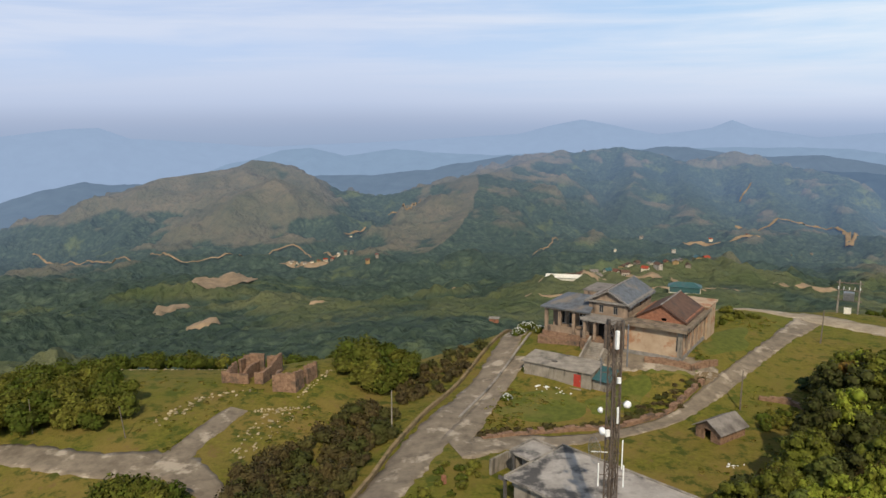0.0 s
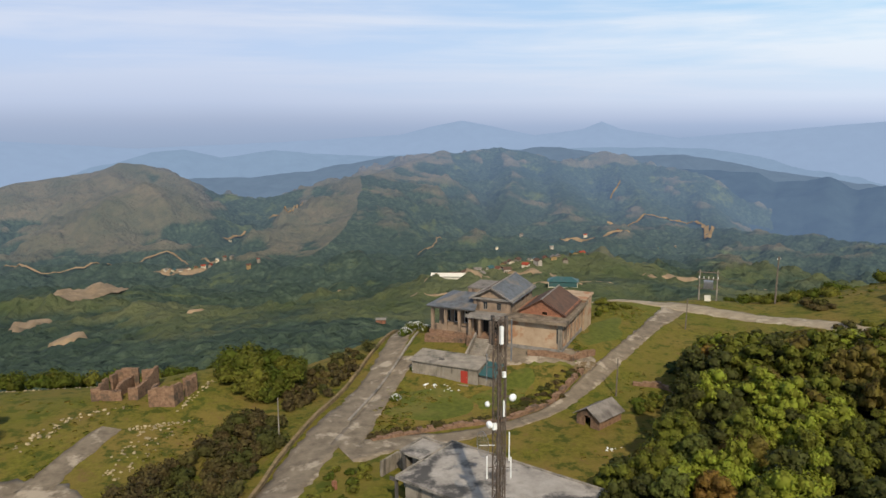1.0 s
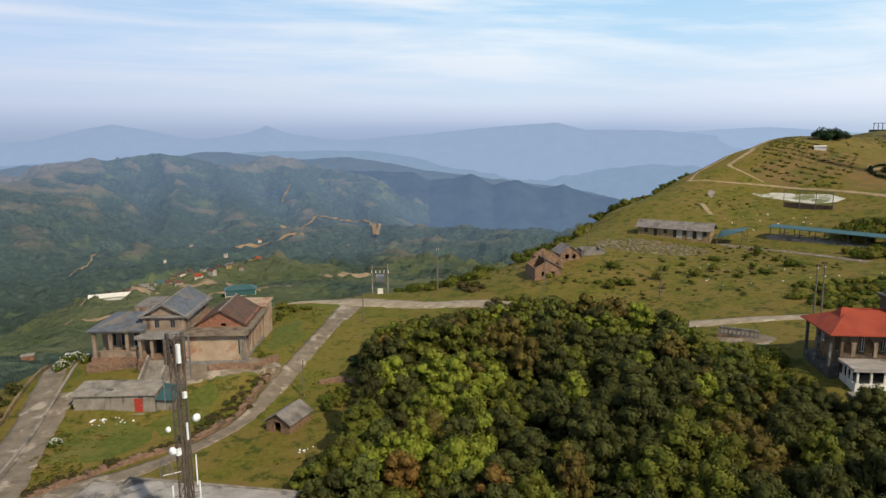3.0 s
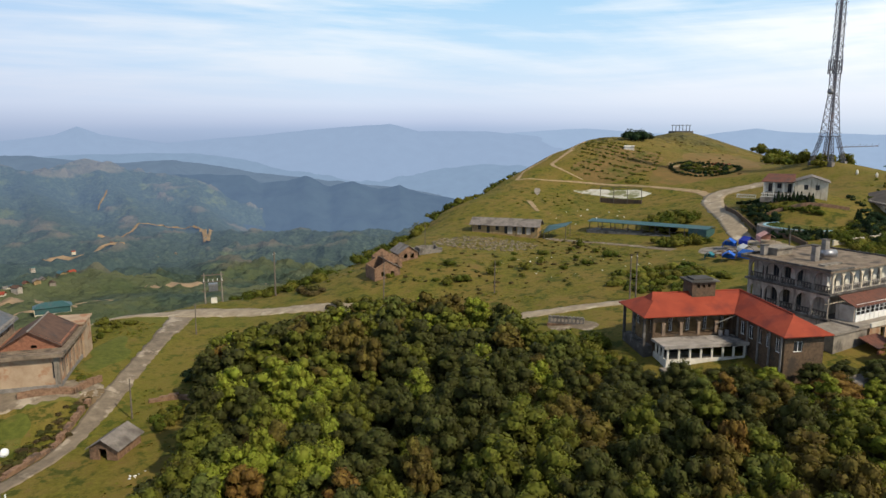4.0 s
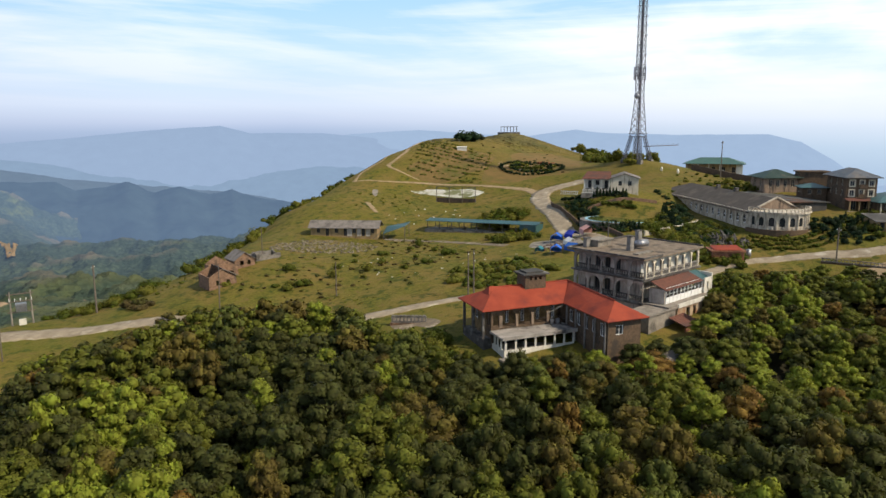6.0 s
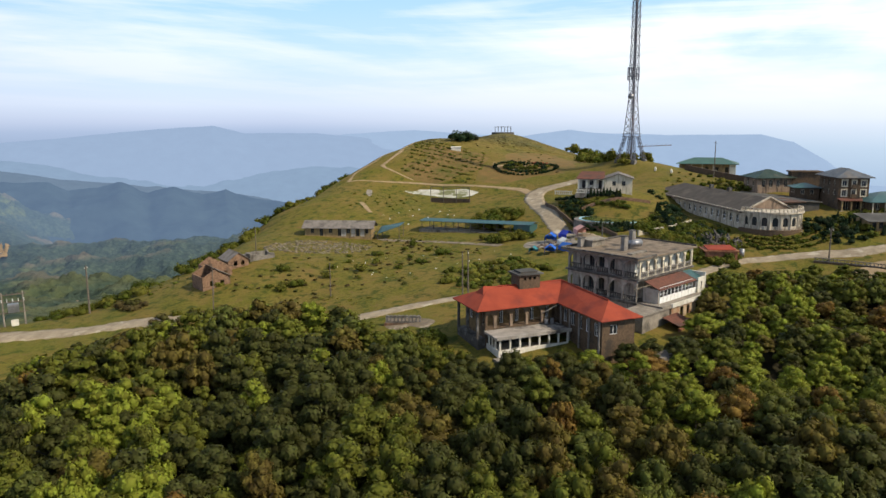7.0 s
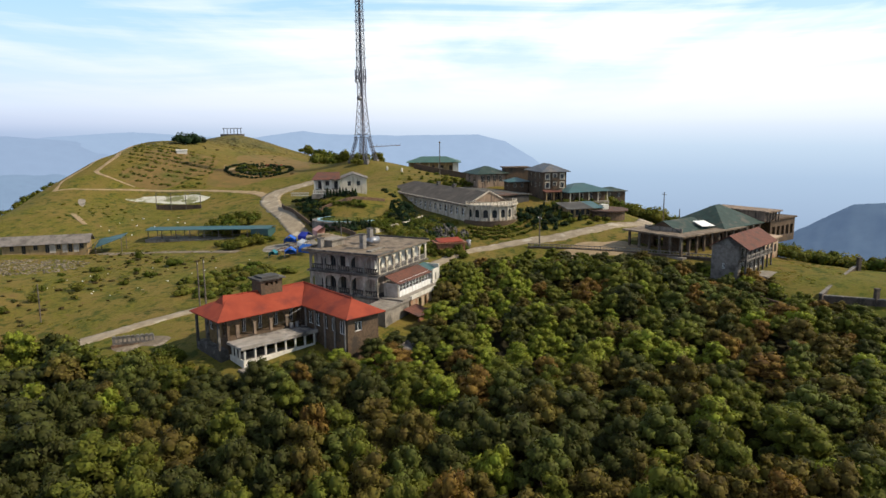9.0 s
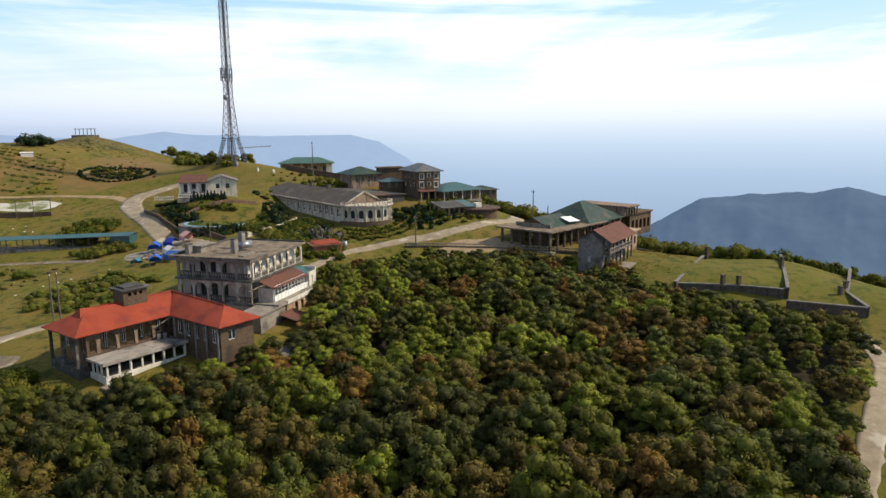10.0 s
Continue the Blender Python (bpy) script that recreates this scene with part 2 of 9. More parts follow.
class Noise2:
    """Smooth lattice noise in numpy, in octaves."""
    def __init__(self, seed):
        self.t = np.random.RandomState(seed).rand(256, 256)

    def one(self, x, y):
        xi, yi = np.floor(x).astype(int), np.floor(y).astype(int)
        fx, fy = x - xi, y - yi
        fx, fy = fx * fx * (3 - 2 * fx), fy * fy * (3 - 2 * fy)
        g = lambda i, j: self.t[i % 256, j % 256]
        return (g(xi, yi) * (1 - fx) + g(xi + 1, yi) * fx) * (1 - fy) + (g(xi, yi + 1) * (1 - fx) + g(xi + 1, yi + 1) * fx) * fy

    def fbm(self, x, y, octaves=5, gain=0.5, ridged=False):
        tot, amp, norm = 0, 1.0, 0
        for k in range(octaves):
            v = self.one(x * 2 ** k + 17.3 * k, y * 2 ** k + 5.1 * k)
            if ridged:
                v = 1 - np.abs(2 * v - 1)
            tot, norm, amp = tot + v * amp, norm + amp, amp * gain
        return tot / norm


NZ = Noise2(5)


def polar(az, d):
    a = radians(az)
    return d * math.sin(a), d * math.cos(a)


# crests of the mountains over the valley: (bearing, distance, height) along each, and how steeply the flanks fall
RIDGES = [
    ([(-48, 2100, -330), (-38, 2050, -260), (-32, 2000, -215), (-27, 1980, -150), (-22, 2000, -98), (-17, 2050, -80), (-15.2, 2060, -58), (-13.8, 2050, -60), (-12.6, 2020, -78), (-11.2, 2000, -120), (-8, 1950, -140), (-5, 1930, -150), (-2, 1950, -135), (1, 1950, -118), (3, 1950, -102)], 0.50),
    ([(-30, 1560, -265), (-26, 1600, -225), (-22, 1680, -185), (-17, 1720, -140), (-13.6, 1750, -88), (-11, 1700, -130), (-9, 1600, -175), (-8.5, 1450, -215)], 0.60),
    ([(-22, 2000, -98), (-25, 1700, -200), (-27, 1500, -250)], 0.55),
    ([(-17, 1720, -140), (-19, 1480, -220)], 0.60),
    ([(3, 1950, -100), (3.1, 1800, -118), (2.6, 1600, -150), (1.2, 1420, -178), (-1.2, 1250, -212)], 0.40),
    ([(3.1, 1800, -118), (-2, 1600, -190), (-5, 1400, -220)], 0.42),
    ([(2.6, 1600, -150), (4.5, 1350, -205), (5.5, 1150, -214)], 0.45),
    ([(3, 1950, -98), (4.5, 2100, -104), (6, 2250, -95), (8, 2450, -76), (9.6, 2600, -58), (10.6, 2600, -70), (12.5, 2650, -58), (14.2, 2700, -50), (16, 2700, -62), (18, 2700, -96), (20, 2750, -108), (22.5, 2850, -72), (24, 2800, -100), (26, 2800, -118), (29, 2700, -135)], 0.42),
    ([(9.6, 2600, -58), (9.0, 2250, -120), (7.5, 1900, -180), (8.5, 1550, -228)], 0.45),
    ([(14.2, 2700, -52), (15.5, 2300, -130), (14.5, 1950, -190), (13, 1600, -236)], 0.48),
    ([(18, 2700, -96), (19.5, 2200, -170), (20, 1800, -225)], 0.45),
    ([(22.5, 2850, -72), (25, 2400, -170), (26, 2000, -235)], 0.45),
    ([(28, 2750, -135), (31, 2300, -215), (33, 1950, -250)], 0.45),
    ([(-36, 560, -98), (-31, 600, -100), (-26, 640, -126)], 0.50),
    ([(-2, 330, -72), (0, 380, -82), (3, 430, -100)], 0.35),
    ([(20, 520, -86), (25, 560, -86), (30, 540, -86), (34, 480, -78)], 0.30),
]
VALLEY_D = [250, 320, 420, 500, 700, 1000, 1300, 1600, 1900, 2400, 3200, 5200]
VALLEY_Z = [-40, -66, -92, -112, -148, -188, -222, -243, -262, -330, -450, -560]


def far_z(x, y):
    d = np.hypot(x, y)
    az = np.degrees(np.arctan2(x, y))
    z = np.interp(d, VALLEY_D, VALLEY_Z)
    shut = np.clip((np.abs(az - 8) - 44) / 14, 0, 1)
    z = z - shut * np.clip((d - 200) * 0.55, 0, 1100)
    wob = NZ.fbm(x / 420, y / 420, 4) - 0.5
    gully = NZ.fbm(x / 120 + 9, y / 120, 5, 0.55, ridged=True) - 0.5
    rough_n = NZ.fbm(x / 260 + 40, y / 260, 6, 0.55, ridged=True) - 0.5
    up = np.full(np.shape(d), -1e4)
    for pts, slope in RIDGES:
        q = [(*polar(a, r), h) for a, r, h in pts]
        for (ax, ay, ah), (bx, by, bh) in zip(q, q[1:]):
            ux, uy = bx - ax, by - ay
            k = np.clip(((x - ax) * ux + (y - ay) * uy) / (ux * ux + uy * uy), 0, 1)
            gap = np.hypot(x - ax - k * ux, y - ay - k * uy)
            fall = slope * gap * (1 + 0.35 * wob) - 0.00004 * np.minimum(gap, 900.0) ** 2
            up = np.maximum(up, ah + (bh - ah) * k - fall + np.clip(gap / 90, 0, 1) * (rough_n * 125 * np.clip(gap / 260, 0.2, 1) + gully * 50 * np.clip(gap / 160, 0.3, 1)) + 9 * gully * np.clip(gap / 20, 0, 1))
    base = z + wob * np.clip((d - 250) * 0.12, 0, 75) + rough_n * np.clip((d - 300) * 0.11, 0, 85) + gully * np.clip((d - 260) * 0.06, 0, 30)
    h = np.clip(0.5 + (up - base) / 80, 0, 1)
    return base * (1 - h) + up * h + 80 * h * (1 - h) * 0.5 - 140 * np.clip((az - 30) / 9, 0, 1) * np.clip((d - 1900) / 300, 0, 1)


def ground_z(x, y):
    x, y = np.asarray(x, float), np.asarray(y, float)
    d = np.hypot(x, y)
    az = np.degrees(np.arctan2(x, y))
    lim = 175 + 190 * np.clip((az - 30) / 22, 0, 1) - 150 * np.clip((az - 88) / 6, 0, 1)
    k = np.clip((d - lim) / 110, 0, 1)
    k = k * k * (3 - 2 * k)
    z = near_z(x, y) + (NZ.fbm(x / 9, y / 9, 3) - 0.5) * 0.5
    return z * (1 - k) + far_z(x, y) * k if np.any(k > 0) else z


def gz(x, y):
    return float(ground_z(np.array([x]), np.array([y]))[0])


def mesh_np(name, co, quads, smooth=True):
    me = bpy.data.meshes.new(name)
    co, quads = np.asarray(co, np.float32), np.asarray(quads, np.int32)
    n = quads.shape[1]
    me.vertices.add(len(co))
    me.vertices.foreach_set("co", co.ravel())
    me.loops.add(quads.size)
    me.loops.foreach_set("vertex_index", quads.ravel())
    me.polygons.add(len(quads))
    me.polygons.foreach_set("loop_start", np.arange(len(quads), dtype=np.int32) * n)
    if smooth:
        me.polygons.foreach_set("use_smooth", np.ones(len(quads), bool))
    me.update(calc_edges=True)
    return me


def pasture(x, y, z):
    """How far grass has taken over from wood: the western mountain, the west side of the middle spur, the crests, clearings low in the valley."""
    d = np.hypot(x, y)
    az = np.degrees(np.arctan2(x, y))
    soft = lambda v, lo, hi: np.clip((v - lo) / (hi - lo), 0, 1)
    west = soft(z, -215, -165) * soft(-az, 7.5, 10) * soft(d, 1150, 1300)
    edge = np.interp(d, [1100, 1250, 1420, 1600, 1800, 1950, 2100], [-2.2, -1.2, 1.2, 2.5, 3.0, 3.0, 3.4])
    spur = soft(edge - az, 0.0, 0.25) * soft(az - edge, -7.0, -5.0) * soft(z, -225, -195) * soft(d, 1150, 1230)
    crest = soft(z, -135, -85) * soft(az, 2, 4) * soft(d, 1900, 2000)
    low = 0.50 * soft(d, 330, 380) * (1 - soft(d, 700, 950)) * soft(az, -30, -12)
    return np.maximum(np.maximum(west, spur), np.maximum(crest * 0.95, low))


def ground_sheet():
    az = np.concatenate([np.arange(-180, -52, 2.0), np.arange(-50, 56, 0.16), np.arange(56, 150, 0.28), np.arange(150, 180, 2.0)])
    d = np.concatenate([[0.01], np.arange(8, 40, 4.0), np.arange(40, 190, 1.5), np.arange(190, 360, 2.4), 360 * (3200 / 360) ** np.linspace(0, 1, 225), [3400, 3700, 4200, 4950]])
    A, D = np.meshgrid(np.radians(az), d, indexing="ij")
    X, Y = D * np.sin(A), D * np.cos(A)
    Z = ground_z(X, Y)
    # the tree tops of the valley woods
    lump = lambda w: np.abs(2 * NZ.one(X / w + 3.7, Y / w + 8.1) - 1)
    far = np.clip((D - 650) / 500, 0, 1)
    tops = (1 - far) * (0.65 * lump(9.0) + 0.35 * lump(5.0) - 0.75) * 7.0 + far * (0.6 * lump(26.0) + 0.4 * lump(14.0) - 0.75) * 11.0
    Z = Z + tops * np.clip((-Z - 14) / 22, 0, 1) * (1 - 0.85 * pasture(X, Y, Z)) * np.clip((D - 120) / 60, 0, 1)
    na, ndd = A.shape
    co = np.stack([X, Y, Z], -1).reshape(-1, 3)
    # where the land stands out as a spur or sinks into a gully: grass keeps to the one, woods to the other
    spur = 0.6 * NZ.fbm(X / 260 + 40, Y / 260, 6, 0.55, ridged=True) + 0.4 * NZ.fbm(X / 120 + 9, Y / 120, 5, 0.55, ridged=True)
    past = pasture(X, Y, Z)
    # the hill with its valley, and the mountains beyond
    cut = int(np.searchsorted(d, 900))
    out = []
    for name, lo, hi in (("ground", 0, cut + 1), ("backdrop", cut, ndd)):
        w = hi - lo
        i = np.arange(na)[:, None] * w + np.arange(w - 1)[None]
        j = np.roll(np.arange(na), -1)[:, None] * w + np.arange(w - 1)[None]
        me = mesh_np(name, co.reshape(na, ndd, 3)[:, lo:hi].reshape(-1, 3), np.stack([i, i + 1, j + 1, j], -1).reshape(-1, 4))
        for key, val in (("spur", spur), ("pasture", past)):
            me.attributes.new(key, "FLOAT", "POINT").data.foreach_set("value", np.ascontiguousarray(val[:, lo:hi], np.float32).ravel())
        out.append(me)
    return out


def ground_material(name, distant=False):
    m = bpy.data.materials.new(name)
    m.use_nodes = True
    tr = m.node_tree
    b = tr.nodes["Principled BSDF"]
    geo = tr.nodes.new("ShaderNodeNewGeometry")
    pos = geo.outputs["Position"]

    def noise_(scale, detail=6.0, rough=0.6):
        n = nd(tr, "ShaderNodeTexNoise", Scale=scale, Detail=detail, Roughness=rough)
        tr.links.new(pos, n.inputs["Vector"])
        return n.outputs[0]
    fine, mid, big = noise_(1.6, 8.0, 0.7), noise_(0.13), noise_(0.025)
    clump = noise_(0.45, 6.0, 0.7)
    grass = mix(tr, ramp(tr, fine, [(0.3, (0.0,)), (0.7, (1.0,))]), (0.060, 0.058, 0.009), (0.160, 0.143, 0.022))
    dry = mix(tr, ramp(tr, mid, [(0.38, (0.0,)), (0.62, (0.85,))]), grass, (0.165, 0.115, 0.032))
    dry = mix(tr, ramp(tr, clump, [(0.51, (0.0,)), (0.60, (0.85,))]), dry, (0.038, 0.052, 0.008))
    dry = mix(tr, ramp(tr, clump, [(0.33, (0.8,)), (0.41, (0.0,))]), dry, (0.14, 0.088, 0.034))
    meadow = mix(tr, ramp(tr, big, [(0.48, (0.0,)), (0.66, (0.6,))]), dry, (0.082, 0.098, 0.013))
    sep = tr.nodes.new("ShaderNodeSeparateXYZ")
    tr.links.new(pos, sep.inputs[0])
    high = ramp(tr, maths(tr, "ADD", maths(tr, "MULTIPLY", sep.outputs[2], 0.02), maths(tr, "MULTIPLY", mid, 0.5)), [(0.60, (0.0,)), (0.85, (0.6,))])
    meadow = mix(tr, high, meadow, mix(tr, ramp(tr, clump, [(0.38, (0.0,)), (0.58, (1.0,))]), (0.080, 0.064, 0.016), (0.210, 0.145, 0.045)))
    # far slopes: woods, and pastures of dry grass on the western mountain and the crests
    w1, w2, w3, w4 = noise_(0.010, 8.0, 0.66), noise_(0.0032, 6.0, 0.6), noise_(0.05, 4.0, 0.7), noise_(0.0075, 6.0, 0.7)
    woods = mix(tr, ramp(tr, w1, [(0.35, (0.0,)), (0.62, (1.0,))]), (0.046, 0.070, 0.050), (0.080, 0.106, 0.068))
    vor = tr.nodes.new("ShaderNodeTexVoronoi")
    vor.inputs["Scale"].default_value = 0.11
    tr.links.new(pos, vor.inputs["Vector"])
    crowns = vor.outputs["Distance"]
    woods = mix(tr, ramp(tr, w3, [(0.35, (0.0,)), (0.62, (0.85,))]), woods, (0.034, 0.053, 0.039))
    # darker towards cell edges: shade between distant crowns put into the colour
    woods = mix(tr, ramp(tr, crowns, [(0.25, (0.0,)), (0.75, (0.75,))]), woods, (0.026, 0.042, 0.031))
    woods = mix(tr, ramp(tr, w4, [(0.56, (0.0,)), (0.66, (0.8,))]), woods, (0.100, 0.120, 0.050))
    clear = mix(tr, ramp(tr, w1, [(0.3, (0.0,)), (0.7, (1.0,))]), (0.076, 0.082, 0.054), (0.140, 0.120, 0.082))
    clear = mix(tr, ramp(tr, w3, [(0.45, (0.0,)), (0.7, (0.6,))]), clear, (0.054, 0.066, 0.050))
    ln = tr.nodes.new("ShaderNodeVectorMath")
    ln.operation = "LENGTH"
    tr.links.new(pos, ln.inputs[0])
    sp = tr.nodes.new("ShaderNodeAttribute")
    sp.attribute_name = "spur"
    spur = maths(tr, "MULTIPLY", maths(tr, "SUBTRACT", sp.outputs["Fac"], 0.60), 2.5)
    pa = tr.nodes.new("ShaderNodeAttribute")
    pa.attribute_name = "pasture"
    lean_ = maths(tr, "MULTIPLY", pa.outputs["Fac"], 0.56)
    open_ = ramp(tr, maths(tr, "ADD", maths(tr, "ADD", lean_, spur), maths(tr, "ADD", maths(tr, "MULTIPLY", w2, 0.6), maths(tr, "MULTIPLY", w4, 0.4))), [(0.84, (0.0,)), (1.00, (1.0,))])
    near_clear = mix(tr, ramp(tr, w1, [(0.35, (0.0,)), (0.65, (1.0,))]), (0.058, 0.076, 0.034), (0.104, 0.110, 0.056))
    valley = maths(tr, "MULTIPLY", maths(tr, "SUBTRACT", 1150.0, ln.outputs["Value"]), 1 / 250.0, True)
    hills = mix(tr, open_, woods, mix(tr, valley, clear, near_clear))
    away = ramp(tr, maths(tr, "MULTIPLY", maths(tr, "ADD", ln.outputs["Value"], maths(tr, "MULTIPLY", big, 200)), 1 / 1000.0), [(0.40, (0.0,)), (0.52, (1.0,))])
    # the steep drop under the brow is wooded
    drop = ramp(tr, maths(tr, "MULTIPLY", maths(tr, "ADD", sep.outputs[2], maths(tr, "MULTIPLY", clump, 6.0)), -1 / 40.0), [(0.12, (0.0,)), (0.30, (1.0,))])
    away = maths(tr, "MAXIMUM", away, drop)
    tr.links.new(mix(tr, away, meadow, hills), b.inputs["Base Color"])
    b.inputs["Roughness"].default_value = 0.95
    b.inputs["Specular IOR Level"].default_value = 0.1
    bp = nd(tr, "ShaderNodeBump", Strength=0.6, Distance=0.25)
    tr.links.new(fine, bp.inputs["Height"])
    bp2 = nd(tr, "ShaderNodeBump", Strength=0.8, Distance=6.0)
    tr.links.new(maths(tr, "MULTIPLY", maths(tr, "SUBTRACT", w3, maths(tr, "MULTIPLY", crowns, 0.5)), away), bp2.inputs["Height"])
    tr.links.new(bp.outputs[0], bp2.inputs["Normal"])
    bp3 = nd(tr, "ShaderNodeBump", Strength=0.7, Distance=34.0)
    tr.links.new(maths(tr, "MULTIPLY", w1, away), bp3.inputs["Height"])
    tr.links.new(bp2.outputs[0], bp3.inputs["Normal"])
    tr.links.new(bp3.outputs[0], b.inputs["Normal"])
    # the slopes glow bluer with distance in place of hazy air
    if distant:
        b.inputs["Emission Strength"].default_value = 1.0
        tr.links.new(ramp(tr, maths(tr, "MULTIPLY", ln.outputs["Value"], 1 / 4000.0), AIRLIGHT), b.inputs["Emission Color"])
    return m


# blue airlight painted as emission on far mountains; distance in units of 4 km
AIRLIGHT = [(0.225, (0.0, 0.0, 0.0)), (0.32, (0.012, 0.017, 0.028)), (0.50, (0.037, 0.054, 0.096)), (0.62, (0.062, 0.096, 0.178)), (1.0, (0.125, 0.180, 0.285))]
near_land, far_land = ground_sheet()
ground = new("ground", near_land)
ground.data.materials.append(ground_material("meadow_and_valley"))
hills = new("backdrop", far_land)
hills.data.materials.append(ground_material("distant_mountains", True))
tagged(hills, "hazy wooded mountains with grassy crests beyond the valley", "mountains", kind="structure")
tagged(ground, "green hilltop meadow falling away to wooded valley and mountains", "ground", kind="structure")


def range_mesh(name, crest, dist, foot, rough, seed, depth=800):
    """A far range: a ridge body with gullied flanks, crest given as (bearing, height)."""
    nz = Noise2(seed)
    a0, a1 = crest[0][0], crest[-1][0]
    az = np.arange(a0, a1, 0.2)
    k = np.concatenate([np.linspace(-1, 0, 44), np.linspace(0, 1, 8)[1:]])
    A, K = np.meshgrid(az, k, indexing="ij")
    ch = np.interp(A, [c[0] for c in crest], [c[1] for c in crest])
    D = dist + K * depth
    X, Y = D * np.sin(np.radians(A)), D * np.cos(np.radians(A))
    g = nz.fbm(X / 300, Y / 300, 5, 0.55, ridged=True) - 0.5
    crest_n = (nz.fbm(A * 0.9, A * 0 + 3, 5) - 0.5) * rough
    Z = foot + (ch + crest_n - foot) * (1 - np.abs(K) ** 1.15) + g * np.minimum(np.abs(K) * 5, 1) * rough * 5.0
    na, nk = A.shape
    i = np.arange(na - 1)[:, None] * nk + np.arange(nk - 1)[None]
    quads = np.stack([i, i + 1, i + nk + 1, i + nk], -1).reshape(-1, 4)
    return mesh_np(name, np.stack([X, Y, Z], -1).reshape(-1, 3), quads)


def el_z(el, d):
    return EYE + d * math.tan(radians(el))


def far_mat(name, colour, haze_glow):
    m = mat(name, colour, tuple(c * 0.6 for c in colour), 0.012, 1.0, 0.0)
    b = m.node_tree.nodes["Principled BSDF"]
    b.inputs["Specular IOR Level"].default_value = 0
    # the blue haze before a range is emitted by the range itself
    b.inputs["Emission Color"].default_value = (*haze_glow, 1)
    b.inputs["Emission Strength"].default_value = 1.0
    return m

# ---- building kit ----
class Shape:
    """Gathers boxes, slabs and tubes of one mesh."""
    def __init__(self):
        self.v, self.f = [], []

    def add(self, verts, faces):
        n = len(self.v)
        self.v += [tuple(p) for p in verts]
        self.f += [tuple(i + n for i in f) for f in faces]
        return self

    def box(self, x0, x1, y0, y1, z0, z1, m=None):
        p = [(x, y, z) for x in (x0, x1) for y in (y0, y1) for z in (z0, z1)]
        if m is not None:
            p = [tuple(m @ Vector(q)) for q in p]
        return self.add(p, [(0, 1, 3, 2), (4, 6, 7, 5), (0, 4, 5, 1), (2, 3, 7, 6), (0, 2, 6, 4), (1, 5, 7, 3)])

    def loop(self, pts, z0, z1):
        """An upright prism over a plan outline; z1 may be a list."""
        n = len(pts)
        zs = z1 if isinstance(z1, (list, tuple)) else [z1] * n
        p = [(x, y, z0) for x, y in pts] + [(x, y, z) for (x, y), z in zip(pts, zs)]
        return self.add(p, [tuple(range(n - 1, -1, -1)), tuple(range(n, 2 * n))] + [(i, (i + 1) % n, n + (i + 1) % n, n + i) for i in range(n)])

    def tube(self, a, b, r0, r1=None, n=8):
        a, b = Vector(a), Vector(b)
        r1 = r0 if r1 is None else r1
        d = (b - a).normalized()
        u = d.orthogonal().normalized()
        w = d.cross(u)
        p = []
        for c, r in ((a, r0), (b, r1)):
            for i in range(n):
                t = 2 * math.pi * i / n
                p.append(c + u * (r * math.cos(t)) + w * (r * math.sin(t)))
        return self.add(p, [tuple(range(n - 1, -1, -1)), tuple(range(n, 2 * n))] + [(i, (i + 1) % n, n + (i + 1) % n, n + i) for i in range(n)])

    def bar(self, a, b, w):
        return self.tube(a, b, w * 0.7, n=4)

    def slab(self, pts, th):
        """A roof pane: a plane polygon with thickness downwards."""
        n = len(pts)
        p = [tuple(q) for q in pts] + [(x, y, z - th) for x, y, z in pts]
        return self.add(p, [tuple(range(n)), tuple(range(2 * n - 1, n - 1, -1))] + [(i, n + i, n + (i + 1) % n, (i + 1) % n) for i in range(n)])

    def wall(self, p0, p1, z0, z1, th=0.25, holes=(), arch=()):
        """A wall from p0 to p1, thickness to its left, with holes (s0, s1, a0, a1) cut through; arch: the same with a round head."""
        a, b = Vector((*p0, 0)), Vector((*p1, 0))
        L = (b - a).length
        d = (b - a) / L
        nrm = Vector((-d.y, d.x, 0))
        ev = list(holes) + list(arch)
        ss = sorted({0, L, *[h[0] for h in ev], *[h[1] for h in ev]})
        zs = sorted({z0, z1, *[h[2] for h in ev], *[h[3] for h in ev]})
        P = lambda s, t, z: tuple(a + d * s + nrm * t + Vector((0, 0, z)))
        for s0, s1 in zip(ss, ss[1:]):
            run = None
            cols = []
            for c0, c1 in zip(zs, zs[1:]):
                open_ = any(h[0] < (s0 + s1) / 2 < h[1] and h[2] < (c0 + c1) / 2 < h[3] for h in ev)
                if not open_:
                    run = [run[0], c1] if run else [c0, c1]
                elif run:
                    cols.append(run)
                    run = None
            if run:
                cols.append(run)
            for c0, c1 in cols:
                p = [P(s, t, z) for s in (s0, s1) for t in (0, th) for z in (c0, c1)]
                self.add(p, [(0, 1, 3, 2), (4, 6, 7, 5), (0, 4, 5, 1), (2, 3, 7, 6), (0, 2, 6, 4), (1, 5, 7, 3)])
        for s0, s1, a0, a1 in arch:
            r = (s1 - s0) / 2
            h = min(r, (a1 - a0) * 0.5)
            n = 10
            for i in range(n):
                t0, t1 = math.pi * i / n, math.pi * (i + 1) / n
                q = []
                for t in (t0, t1):
                    s, z = s0 + r - r * math.cos(t), a1 - h + h * math.sin(t)
                    q += [(s, z), (s, a1)]
                p = [P(s, tt, z) for tt in (0, th) for s, z in q]
                self.add(p, [(0, 2, 3, 1), (4, 5, 7, 6), (0, 4, 6, 2), (1, 3, 7, 5), (0, 1, 5, 4), (2, 6, 7, 3)])
        return self

